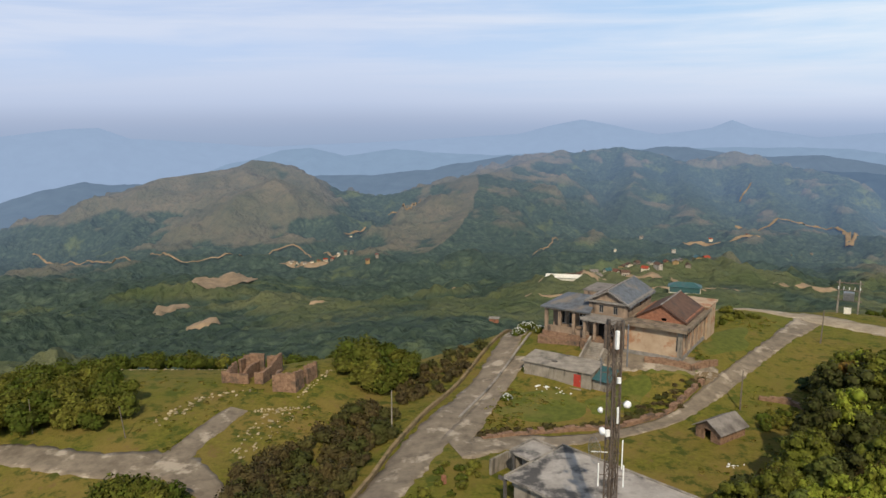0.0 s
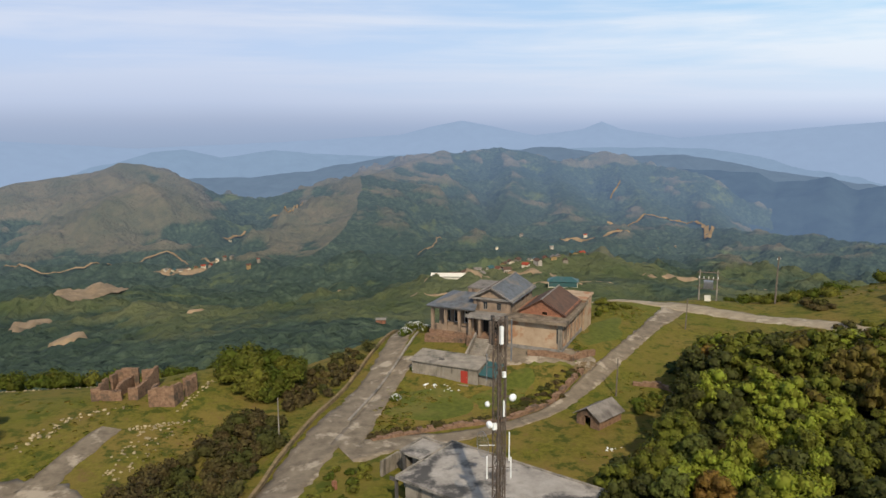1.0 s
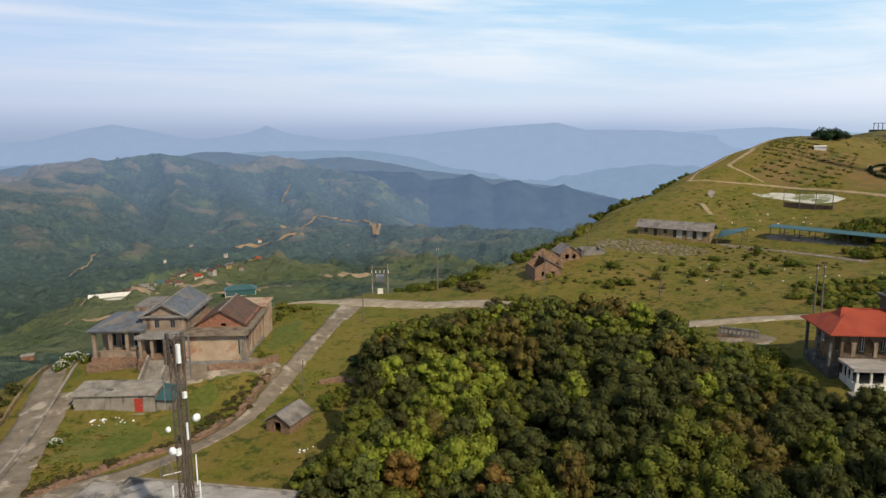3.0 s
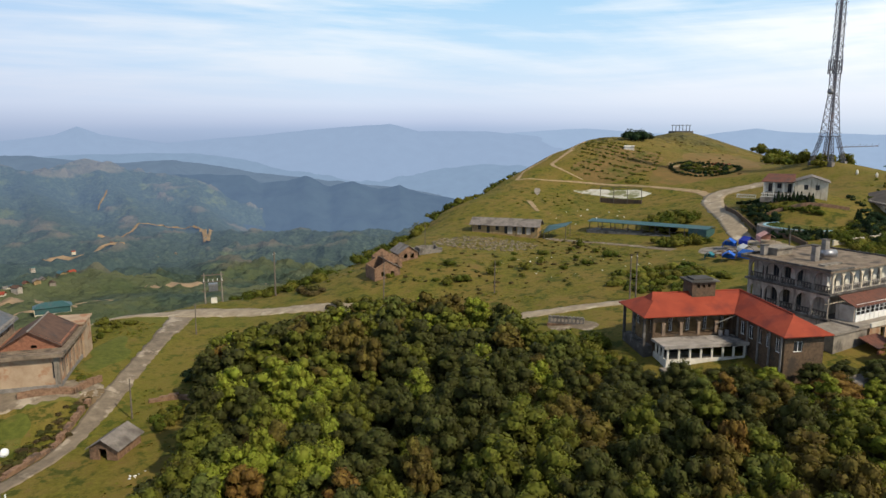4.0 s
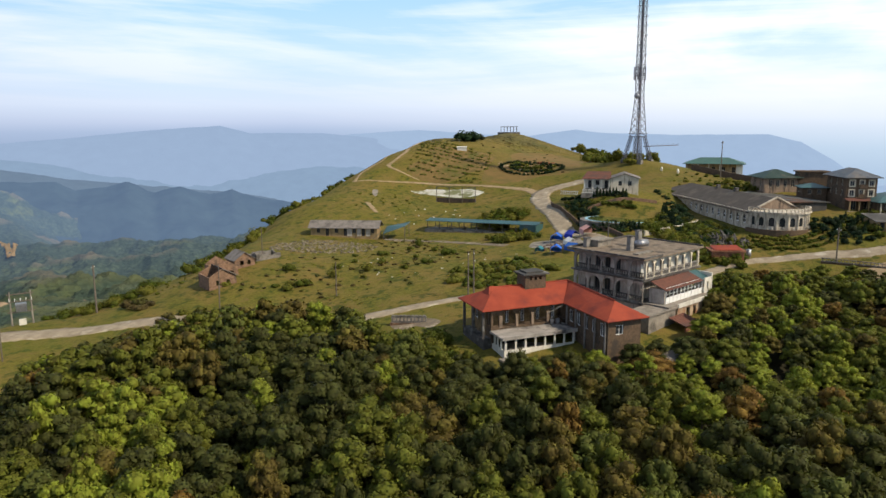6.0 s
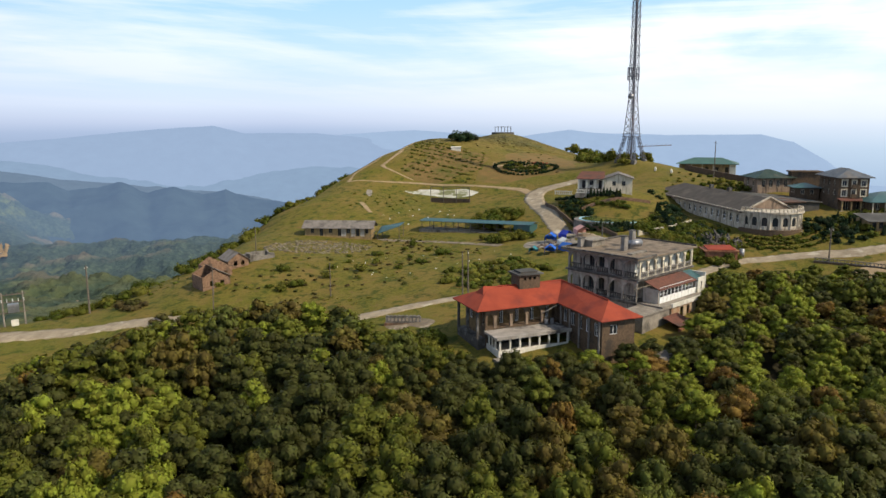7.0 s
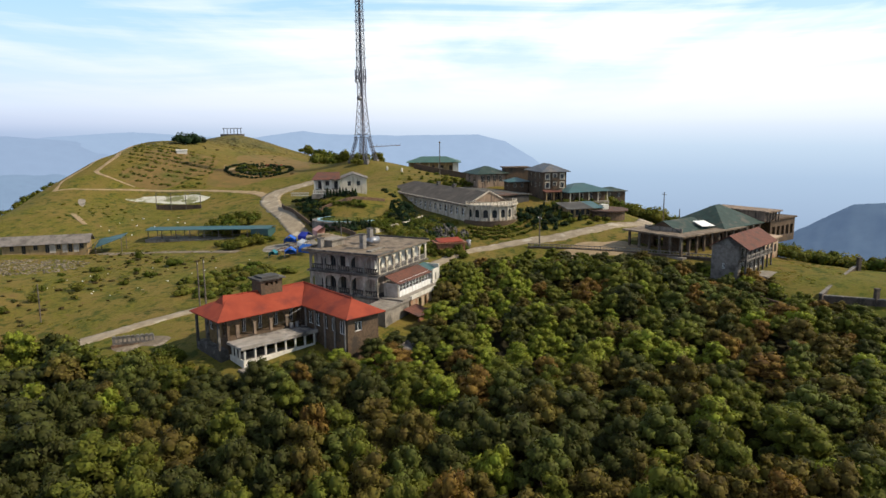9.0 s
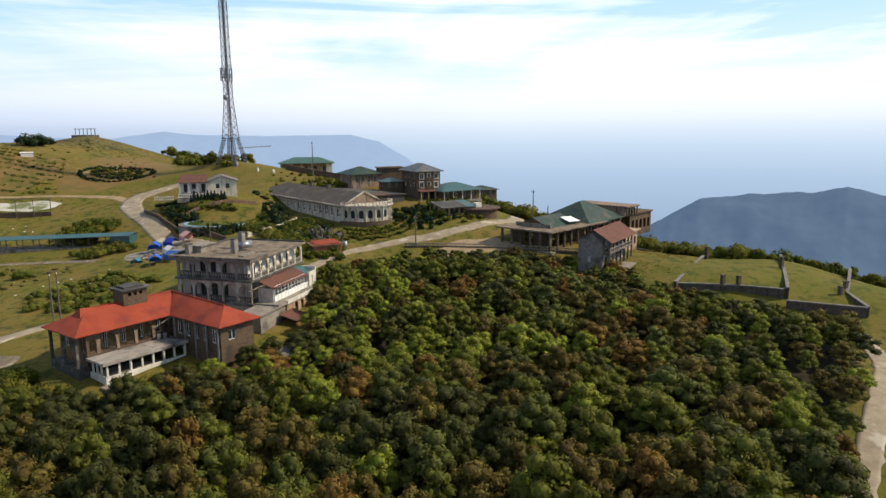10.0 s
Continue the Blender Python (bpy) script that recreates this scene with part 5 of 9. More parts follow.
brush("brush", spread([(-7, 93), (-1, 97), (6, 114), (2, 118), (-6, 104)], 2.0, 25, 0.6, 1.1), 1.4, 1.6, LEAF_DRY, "low dry brush under the parapet wall", "brush", 25, 150, 0.22)
brush("shrubs", spread([(-36, 69), (-28, 66), (-24, 63), (-28, 60), (-38, 63)], 1.7, 26, 0.9, 1.3), 1.8, 3.0, LEAF_BUSH, "leafy green shrubs beside the road fork", "shrubs", 26, 260, 0.28)
brush("shrubs", spread([(-4, 64), (1.5, 66), (3.5, 73), (-0.5, 73)], 1.6, 27, 0.4, 0.7), 1.3, 0.8, LEAF_BUSH, "low green plants on a traffic island", "plants", 27, 160, 0.18)
brush("shrubs", spread([(52, 89), (57, 93), (62, 97), (57, 99), (51, 95)], 1.7, 28, 0.6, 1.0), 1.4, 1.3, LEAF_DARK, "dark low shrubs in the meadow", "shrubs", 28, 170, 0.2)
brush("shrubs", spread([(47, 116), (52, 121), (58, 124), (53, 127), (46, 122)], 2.2, 29, 0.6, 1.0), 1.3, 1.2, LEAF_BUSH, "green garden shrubs behind the villa", "shrubs", 29, 150, 0.2)
brush("shrubs", spread([(82, 124), (100, 122), (112, 132), (100, 136), (84, 133)], 3.0, 30, 0.7, 1.3), 1.7, 1.6, LEAF_BUSH, "shrubs along the edge of the hill", "shrubs", 30, 140, 0.24)
brush("shrubs", spread([(84, 96), (100, 84), (118, 88), (112, 98), (96, 104)], 2.6, 31, 0.4, 1.4, 0.56), 1.5, 0.9, LEAF_BUSH, "scattered low shrubs on the meadow slope", "shrubs", 31, 120, 0.22)
brush("shrubs", spread([(112, 122), (150, 136), (172, 147), (196, 156), (160, 150), (124, 136)], 3.2, 32, 0.7, 1.4), 1.8, 1.8, LEAF_BUSH, "bushes on the steep flank of the hill", "shrubs", 32, 120, 0.28)
brush("shrubs", spread([(296, 146), (310, 140), (318, 146), (308, 152)], 3.5, 33, 1.0, 1.5), 2.6, 4.2, LEAF_DARK, "dark trees on the hilltop", "trees", 33, 160, 0.5)
brush("shrubs", [(257, 121, 1.2), (260, 119, 1.0), (254, 124, 0.9), (262, 122, 1.3), (265, 119, 0.8)], 2.6, 3.4, LEAF_DARK, "clump of dark trees on the brow of the hill", "trees", 134, 160, 0.4)
brush("shrubs", [(72.5 + 1.9 * i, 40.5 - 2.3 * i + 0.8 * (i % 2), 0.8 + 0.15 * (i % 3)) for i in range(8)], 1.7, 3.0, LEAF_BUSH, "leafy shrubs before the terrace of the red-roofed house", "shrubs", 135, 200, 0.2)
brush("shrubs", spread([(262, 74), (300, 84), (322, 100), (330, 86), (280, 58), (240, 40), (230, 50)], 4.5, 34, 0.7, 1.3), 2.4, 3.2, LEAF_BUSH, "thick shrubs along the far brow of the hill", "shrubs", 34, 120, 0.45)
brush("shrubs", spread([(194, -24), (225, -12), (228, -40), (196, -52), (182, -44)], 3.0, 35, 0.8, 1.3), 2.4, 3.4, LEAF_BUSH, "green shrubs falling away behind the houses", "shrubs", 35, 130, 0.4)
brush("shrubs", spread([(143, -56), (152, -50), (160, -70), (150, -92), (136, -84), (136, -70)], 2.6, 36, 0.7, 1.3), 2.0, 2.4, LEAF_BUSH, "line of shrubs along the far edge of the fields", "shrubs", 36, 140, 0.34)
brush("shrubs", spread([(138, -86), (126, -98), (112, -112), (96, -120), (112, -96), (130, -84)], 3.0, 37, 0.6, 1.2), 1.8, 2.2, LEAF_BUSH, "bare and leafy bushes beyond the grass field", "shrubs", 37, 120, 0.34)
brush("shrubs", spread([(152, 62), (160, 56), (166, 62), (158, 70)], 2.0, 38, 0.7, 1.0), 1.6, 1.5, LEAF_BUSH, "leafy garden shrubs beside the shed", "shrubs", 38, 150, 0.24)
brush("shrubs", spread([(169, 70), (179, 66), (184, 75), (175, 80)], 2.0, 39, 0.8, 1.1), 2.0, 2.4, LEAF_BUSH, "thick green bushes beside the road", "shrubs", 39, 170, 0.3)
brush("shrubs", spread([(112, 46), (128, 40), (136, 52), (124, 62), (114, 56)], 2.2, 40, 0.6, 1.0), 1.9, 0.9, LEAF_BUSH, "dark hedge-like shrubs in the meadow", "shrubs", 40, 140, 0.22)
brush("shrubs", spread([(140, 18), (152, 24), (166, 22), (160, 14), (152, 10), (140, 8)], 1.7, 41, 0.6, 1.1), 1.5, 1.4, LEAF_BUSH, "dark garden shrubs on the terraces", "shrubs", 41, 150, 0.24)
brush("shrubs", spread([(160, -4), (172, -2), (178, -14), (166, -16), (158, -12)], 2.0, 42, 0.5, 1.0), 1.3, 1.4, LEAF_DARK, "dark planted shrubs on the garden slope", "shrubs", 42, 140, 0.24)


# ---- rough grass ----
GRASS = leaf_mat("rough_grass", (0.125, 0.122, 0.017), (0.100, 0.112, 0.014), (0.175, 0.135, 0.030), 0.8)
for k, (poly, gap, label) in enumerate((
        ([(90, 108), (96, 70), (116, 58), (150, 62), (164, 92), (150, 118), (120, 118)], 1.9, "rough tussocky grass of the meadow"),
        ([(165, 100), (176, 92), (198, 106), (204, 126), (190, 140), (168, 132)], 2.6, "rough grass of the upper meadow"),
        ([(4, 84), (14, 84), (28, 89), (34, 95), (24, 93), (12, 96), (8, 97)], 0.9, "lush grass on the bank below the outbuilding"),
        ([(-62, 104), (-40, 84), (-33, 78), (-30, 90), (-20, 106), (-30, 112)], 1.7, "rough grass of the western meadow"),
        ([(-24, 86), (-17, 95), (-10, 92), (-9, 80), (-16, 72), (-22, 70)], 1.3, "rough grass on the bank beside the road"),
        ([(24, 62), (33, 84), (43, 94), (60, 110), (61, 99), (50, 90), (44, 77), (34, 67)], 1.4, "rough grass between lane and wood"),
        ([(36.5, 98.5), (43, 104.5), (52, 113.5), (60, 121.5), (56, 126), (46, 117), (40, 107)], 1.1, "grass and weeds on the bank behind the lane"),
        ([(128, -46), (140, -52), (134, -64), (112, -50)], 1.5, "grass below the stone lodge"),
        ([(212, 90), (250, 100), (300, 120), (262, 142), (218, 136)], 3.4, "rough hillside grass"))):
    brush("grass", spread(poly, gap * 0.72, 80 + k, 0.35, 1.1, 0.55), 0.8, 0.13, GRASS, label, "grass", 80 + k, 26, 0.10, "stuff", 1)
brush("brush", spread([(4.5, 81), (22, 85), (31, 89), (37.5, 96), (35.5, 96), (22, 86.4), (6, 83)], 0.8, 95, 0.5, 1.0), 0.9, 0.42, LEAF_DRY, "dry brown grass over the rubble bank", "dry grass", 95, 60, 0.16)
brush("shrubs", spread([(156, 36), (166, 44), (182, 56), (186, 54), (176, 46), (168, 40), (160, 32)], 1.5, 96, 0.6, 1.1), 1.3, 1.5, LEAF_DARK, "dark hedge along the garden wall beside the road", "hedge", 96, 110, 0.24)
brush("shrubs", spread([(160, 23), (172, 28), (188, 30), (198, 36), (188, 28), (172, 20), (160, 12), (152, 16)], 1.6, 97, 0.5, 1.1), 1.5, 1.2, LEAF_DARK, "dark terraced garden shrubs below the hall", "shrubs", 97, 110, 0.24)
brush("shrubs", spread([(154, 10), (162, 3), (160, -2), (153, 2)], 1.4, 98, 0.4, 0.7), 1.1, 0.9, LEAF_BUSH, "clipped green hedges below the bowed terrace", "hedge", 98, 110, 0.2)
brush("shrubs", spread([(188, 54), (190, 42), (180, 38), (178, 50)], 1.8, 99, 0.4, 0.8), 1.1, 0.8, LEAF_BUSH, "green lawn shrubs before the bungalow", "shrubs", 99, 90, 0.22)
brush("shrubs", spread([(196, 32), (226, 34), (226, 14), (210, 16), (198, 22)], 3.0, 100, 0.3, 0.8), 1.1, 0.7, LEAF_BUSH, "tufted lawn below the radio tower", "shrubs", 100, 80, 0.26)
patch("ground_patch", 248, 86, 26, 21, 0, mat("dry_hill_earth", (0.185, 0.112, 0.038), (0.125, 0.088, 0.026), 0.25, 0.95, 0.4, (0.095, 0.088, 0.018), 0.12), "bare brown earth on the flank of the hill", "bare earth", 0.08, 41, ragged=0.3)
patch("ground_patch", 232, 114.5, 15, 16, 10, mat("planted_hill_earth", (0.175, 0.112, 0.040), (0.110, 0.082, 0.024), 0.35, 0.95, 0.4, (0.072, 0.080, 0.014), 0.15), "brown planted earth on the hillside", "bare earth", 0.08, 42, ragged=0.3)
low_wall([(153, 34), (160, 39.5), (168, 46.5), (176, 53.5), (186, 61), (192, 63.5)], 1.0, 0.35, BRICK, "dark stone garden wall beside the road", "stone wall", base=-0.8)
low_wall([(178, 49), (183, 40), (186, 33)], 0.7, 0.5, STONE, "stone terrace wall above the pool", "terrace wall", base=-1.2)
low_wall([(184, 53), (184.5, 40)], 0.5, 0.5, STONE, "stone terrace wall under the conifers", "terrace wall", base=-1.0)
low_wall([(156, 30), (163, 25), (172, 21)], 0.9, 0.4, CREAM, "pale broken balustrade on the terraces", "balustrade", base=-0.8, jitter=0.2, step=0.6)
patch("ground_patch", 13.5, 90.5, 7.6, 4.6, 15, LUSH, "lush green lawn below the outbuilding", "grass", 0.05, 46, ragged=0.22)
patch("ground_patch", 24.5, 92.5, 6.0, 3.2, 25, LUSH, "green grass on the bank above the lane", "grass", 0.05, 47, ragged=0.3)
patch("ground_patch", 46.5, 110.5, 9.5, 3.0, 45, LUSH, "lush weeds on the bank behind the villa lane", "grass", 0.06, 48, ragged=0.3)
patch("ground_patch", 34.0, 97.6, 4.6, 1.6, -8, LUSH, "grass strip before the villa wing", "grass", 0.05, 49, ragged=0.3)
patch("ground_patch", 39.5, 96.6, 4.2, 1.9, 40, mat("trampled_brown_earth", (0.17, 0.115, 0.062), (0.10, 0.072, 0.036), 0.8, 0.95, 0.5), "bare brown earth beside the lane", "bare earth", 0.06, 50, ragged=0.35)
patch("ground_patch", 93.5, 53.5, 4.6, 3.0, 75, ROAD, "bare trampled yard beside the red-roofed house", "yard", 0.06, 45, ragged=0.3)
brush("shrubs", spread([(40, 82.5), (45, 84.5), (47, 88), (43, 87.5)], 1.3, 101, 0.5, 0.9), 1.4, 1.4, LEAF_BUSH, "green creeper and shrubs grown over the field shed", "shrubs", 101, 120, 0.2)
brush("shrubs", spread([(168, -8), (186, -14), (194, -22), (186, -30), (170, -26), (162, -18)], 2.2, 102, 0.5, 1.0), 1.5, 1.4, LEAF_BUSH, "garden shrubs round the small cafe", "shrubs", 102, 110, 0.26)
brush("shrubs", spread([(192, 26), (212, 22), (216, 6), (204, 10), (194, 16)], 2.4, 103, 0.5, 1.0), 1.6, 1.6, LEAF_BUSH, "green bushes behind the long hall", "shrubs", 103, 110, 0.28)
brush("shrubs", spread([(205, -8), (228, -4), (246, -16), (226, -26), (206, -22)], 2.8, 104, 0.9, 1.4), 2.2, 3.2, LEAF_BUSH, "thick green bushes on the brow behind the houses", "shrubs", 104, 120, 0.36)
brush("shrubs", spread([(79.5, 44), (82, 48.5), (86, 49), (88.5, 46), (84.5, 42), (82, 38)], 1.5, 105, 0.7, 1.2), 1.5, 2.0, LEAF_BUSH, "leafy shrubs crowding the corner of the red-roofed house", "shrubs", 105, 130, 0.22)

for k, (a, b, n) in enumerate((((197.5, 61.5), (184.5, 41.5), 26), ((186, 57), (180.5, 51.8), 8), ((180.8, 50.8), (179, 37), 18), ((172, 49.5), (161.5, 41.5), 14), ((165, 31.5), (172.5, 27), 10), ((176.5, 26.5), (166.5, 17.5), 14), ((163, 20), (157, 27), 10), ((170, 37), (158.5, 34.5), 12))):
    rs = random.Random(k)
    pts = [(a[0] + (b[0] - a[0]) * i / n + rs.uniform(-0.3, 0.3), a[1] + (b[1] - a[1]) * i / n + rs.uniform(-0.3, 0.3), rs.uniform(0.55, 0.9)) for i in range(n + 1)]
    brush("hedge", pts, 1.15, 1.2, LEAF_BUSH if k % 3 else LEAF_DARK, "clipped hedge along a garden terrace", "hedge", 120 + k, 110, 0.2)
brush("shrubs", spread([(160, 33), (174, 30), (172, 22), (164, 12), (156, 15), (154, 25)], 1.9, 130, 0.5, 1.1), 1.5, 1.5, LEAF_BUSH, "dense garden shrubs below the long hall", "shrubs", 130, 110, 0.24)
brush("shrubs", spread([(150, 24), (158, 30), (156, 20), (148, 14), (142, 18)], 2.0, 131, 0.6, 1.1), 1.7, 1.7, LEAF_BUSH, "leafy shrubs between rockery and road", "shrubs", 131, 120, 0.24)
brush("shrubs", spread([(172, 148), (190, 152), (208, 154), (220, 149), (206, 147), (190, 146), (172, 142)], 2.6, 132, 0.6, 1.2), 1.8, 1.9, LEAF_BUSH, "bushes along the steep edge of the hill", "shrubs", 132, 110, 0.28)
brush("shrubs", spread([(128, 92), (150, 84), (140, 70), (118, 72), (106, 86)], 6.0, 133, 0.5, 1.2), 1.5, 1.3, LEAF_BUSH, "lone round shrubs in the meadow", "shrubs", 133, 130, 0.2)

for k, (poly, gap) in enumerate((([(92, 100), (100, 72), (120, 62), (148, 64), (160, 90), (146, 104), (116, 104)], 2.2), ([(168, 104), (186, 96), (200, 108), (196, 134), (176, 134)], 2.6), ([(222, 62), (262, 66), (290, 96), (276, 128), (250, 134), (256, 100)], 3.6), ([(90, 118), (110, 110), (126, 122), (104, 130)], 2.2))):
    brush("weeds", spread(poly, gap, 140 + k, 0.25, 0.8, 0.5), 0.9, 0.5, LEAF_BUSH if k % 2 else LEAF_DRY, "scattered weeds and low scrub in the rough grass", "weeds", 140 + k, 60, 0.14)

brush("brush", spread([(92.2, 121.5), (95.4, 109.9), (101.8, 101.8), (93.9, 89.9), (85.9, 92.1), (82.3, 101.9)], 2.1, 150, 0.5, 1.2, 0.47), 1.5, 1.2, LEAF_DRY, "brown-green scrub above the road", "brush", 150, 120, 0.2)

# ---- villa above the annex ----
def box_walls(t, x0, x1, y0, y1, z0, z1, material, holes=None, frame_m=None, th=0.28, name="wall", arch=None, bars=1, glaze=True, label=""):
    """Four walls, each a part; holes: {side: [(s0, s1, a0, a1), ...]} with side 0 front, 1 right, 2 back, 3 left, s from the wall's left end seen from outside."""
    holes, arch = holes or {}, arch or {}
    ends = [((x0, y0), (x1, y0)), ((x1, y0 + th), (x1, y1 - th)), ((x1, y1), (x0, y1)), ((x0, y1 - th), (x0, y0 + th))]
    for k, (p0, p1) in enumerate(ends):
        hs = [(a - (th if k % 2 else 0), b - (th if k % 2 else 0), c, d) for a, b, c, d in holes.get(k, [])]
        ar = [(a - (th if k % 2 else 0), b - (th if k % 2 else 0), c, d) for a, b, c, d in arch.get(k, [])]
        w = part(name, Shape().wall(p0, p1, z0, z1, th, hs, ar), material, t, label)
        if glaze:
            for h in hs:
                window_part(w, p0, p1, *h, frame_m or TRIM_GREY, GLASS, bars=bars)


def even(n, a, b, w, z0, z1):
    """n openings of width w evenly spread from a to b."""
    g = (b - a) / n
    return [(a + g * (i + 0.5) - w / 2, a + g * (i + 0.5) + w / 2, z0, z1) for i in range(n)]


def column(t, x, y, z0, z1, w, material, name="column", base=0.14):
    s = Shape().box(x - w / 2, x + w / 2, y - w / 2, y + w / 2, z0 + 0.16, z1 - 0.16)
    s.box(x - w / 2 - base / 2, x + w / 2 + base / 2, y - w / 2 - base / 2, y + w / 2 + base / 2, z0, z0 + 0.16)
    s.box(x - w / 2 - base / 2, x + w / 2 + base / 2, y - w / 2 - base / 2, y + w / 2 + base / 2, z1 - 0.16, z1)
    return part(name, s, material, t)


def rail(t, x0, x1, y0, y1, z, h, material, gap=0.45, name="balustrade"):
    """A parapet rail with small balusters between two points."""
    s = Shape()
    a, b = Vector((x0, y0, 0)), Vector((x1, y1, 0))
    L = (b - a).length
    d = (b - a) / L
    m = Matrix(((d.x, -d.y, 0, x0), (d.y, d.x, 0, y0), (0, 0, 1, z), (0, 0, 0, 1)))
    s.box(0, L, -0.1, 0.1, h - 0.16, h, m).box(0, L, -0.09, 0.09, 0, 0.14, m)
    n = max(2, int(L / gap))
    for i in range(n):
        c = L * (i + 0.5) / n
        s.box(c - 0.07, c + 0.07, -0.07, 0.07, 0.14, h - 0.16, m)
    return part(name, s, material, t)


def villa():
    t = thing("villa", 35.0, 99.0, 0, -34, "derelict brown plaster villa with slate and rusty roofs", "villa")
    G = 2.2
    # right wing, pale flaking walls under a wide ledge
    box_walls(t, -8.8, 0, 0, 13.5, G, 7.4, PLASTER_PALE, {1: even(5, 1.2, 12.6, 0.9, 4.2, 6.6), 0: [(8.0, 8.45, 4.2, 6.6)]}, TRIM_GREY)
    part("plinth", Shape().box(-8.9, 0.12, -0.12, 13.6, G - 1.0, 3.35), TRIM_GREY, t)
    for i in range(6):
        part("pilaster", Shape().box(-0.02, 0.16, 0.1 + i * 2.6, 0.5 + i * 2.6, 3.35, 7.4), PLASTER_OLD, t)
    part("pilaster", Shape().box(-0.5, 0.12, -0.14, 0.3, 3.35, 7.4), GRIME, t)
    ledge = Shape().box(-9.4, 0.9, -0.9, 14.2, 7.4, 7.68).box(-9.4, 0.9, -0.9, -0.65, 7.68, 7.9).box(0.65, 0.9, -0.65, 14.2, 7.68, 7.9)
    part("ledge", ledge, LEDGE, t, "stained projecting concrete ledge")
    part("attic_wall", Shape().wall((-7.6, 3.0), (-0.4, 3.0), 7.68, 8.3, 0.25, [(3.6, 4.4, 7.75, 8.25)]), BRICK_RED, t, "exposed red brick")
    gable_parts("gable", (-7.6, -0.4, 3.0, 12.8, 8.3, 10.4, "y"), BRICK_RED, t)
    for s in gable(-7.6, -0.4, 3.0, 12.8, 8.3, 10.4, "y", 0.45):
        part("roof_pane", s, TIN_BROWN, t, "rusty brown roof sheet")
    part("ridge_cap", Shape().tube((-4, 2.5, 10.44), (-4, 13.2, 10.44), 0.12), TRIM_GREY, t)
    part("side_wall", Shape().box(-0.4, -0.12, 3.0, 12.8, 7.68, 8.3).box(-7.9, -7.62, 3.0, 12.8, 7.68, 8.3), BRICK_RED, t)
    part("rear_block", Shape().box(-6, 0.4, 13.6, 19, G, 8.0).box(-6.3, 0.7, 13.4, 19.3, 8.0, 8.25), PLASTER_PALE, t)
    # broken sheets lying on the ledge
    deb = Shape()
    for x, y, a in ((-8.6, 0.6, 12), (-6.5, 1.2, -18), (-5.0, 0.9, 30), (-3.2, 1.4, -8), (-7.6, 1.9, 50)):
        deb.box(-0.9, 0.9, -0.05, 0.05, 0.02, 0.1, pose(x, y, 7.7, 0, 4, a))
    part("debris", deb, WOOD, t)
    # tall middle block with a gabled slate roof
    win = even(2, 0.9, 5.6, 0.75, 7.9, 9.2)
    box_walls(t, -15.4, -8.9, 2.0, 13.5, G, 9.8, PLASTER_OLD, {0: win, 1: even(2, 4.5, 10.5, 0.8, 8.4, 9.4)}, TRIM_GREY)
    part("cornice", Shape().box(-15.9, -8.4, 1.5, 1.98, 9.65, 9.95).box(-8.88, -8.4, 1.98, 13.8, 9.65, 9.95).box(-15.9, -15.42, 1.98, 13.8, 9.65, 9.95), TRIM_GREY, t)
    gable_parts("pediment", (-15.4, -8.9, 2.0, 13.5, 9.95, 11.7, "y"), PLASTER_OLD, t)
    gp = gable(-15.4, -8.9, 2.0, 13.5, 9.95, 11.8, "y", 0.6)
    part("roof_pane", gp[0], TIN_BROWN, t, "weathered brown roof sheet")
    part("roof_pane", gp[1], SLATE, t, "blue-grey slate roof slope")
    part("ridge_cap", Shape().tube((-12.15, 1.4, 11.84), (-12.15, 14.1, 11.84), 0.13), TRIM_GREY, t)
    part("verge_board", Shape().bar((-15.95, 1.42, 9.65), (-12.15, 1.42, 11.72), 0.2).bar((-12.15, 1.42, 11.72), (-8.35, 1.42, 9.65), 0.2), TRIM_GREY, t)
    part("flat_roof", Shape().box(-17.5, -15.4, 8.5, 15, 9.5, 9.75).box(-20, -15.9, 10.5, 17, 9.0, 9.25), FIBRE, t)
    part("rear_wall", Shape().box(-17.4, -15.42, 8.6, 14.9, G, 9.5).box(-19.9, -17.45, 10.6, 16.9, G, 9.0), PLASTER_OLD, t)
    # left block: a veranda under a hipped slate roof
    box_walls(t, -22.2, -15.5, 3.2, 10.5, 3.9, 8.3, PLASTER_OLD, {0: even(3, 0.6, 6.2, 1.2, 4.8, 7.6), 3: even(2, 1, 6.4, 1.1, 5, 7.4)}, PAINT_WHITE)
    part("plinth", Shape().box(-22.9, -14.6, 0.6, 10.6, G - 1.2, 3.9), STONE, t, "dark stone plinth with moss")
    part("terrace_step", Shape().box(-23.2, -14.4, -0.6, 0.58, G - 1.2, 3.2), STONE, t)
    for x in (-22.4, -19.95, -17.5, -15.1):
        column(t, x, 1.0, 3.9, 8.1, 0.5, PLASTER_OLD)
    for a, b in ((-22.1, -20.25), (-19.65, -17.8), (-17.2, -15.4)):
        part("parapet", Shape().box(a, b, 0.85, 1.1, 3.9, 4.75).box(a, b, 0.8, 1.15, 4.75, 4.9), PLASTER_OLD, t)
        part("veranda_head", Shape().box(a, b, 0.9, 1.1, 7.5, 8.1), PLASTER_OLD, t)
    part("roof_pane", Shape().slab([(-23.2, 0.2, 8.15), (-14.4, 0.2, 8.15), (-15.4, 5.6, 9.7), (-18.6, 5.6, 9.7)], 0.16), SLATE, t, "dark slate roof slope")
    part("roof_pane", Shape().slab([(-23.2, 11.4, 8.15), (-23.2, 0.2, 8.15), (-18.6, 5.6, 9.7)], 0.16), SLATE, t)
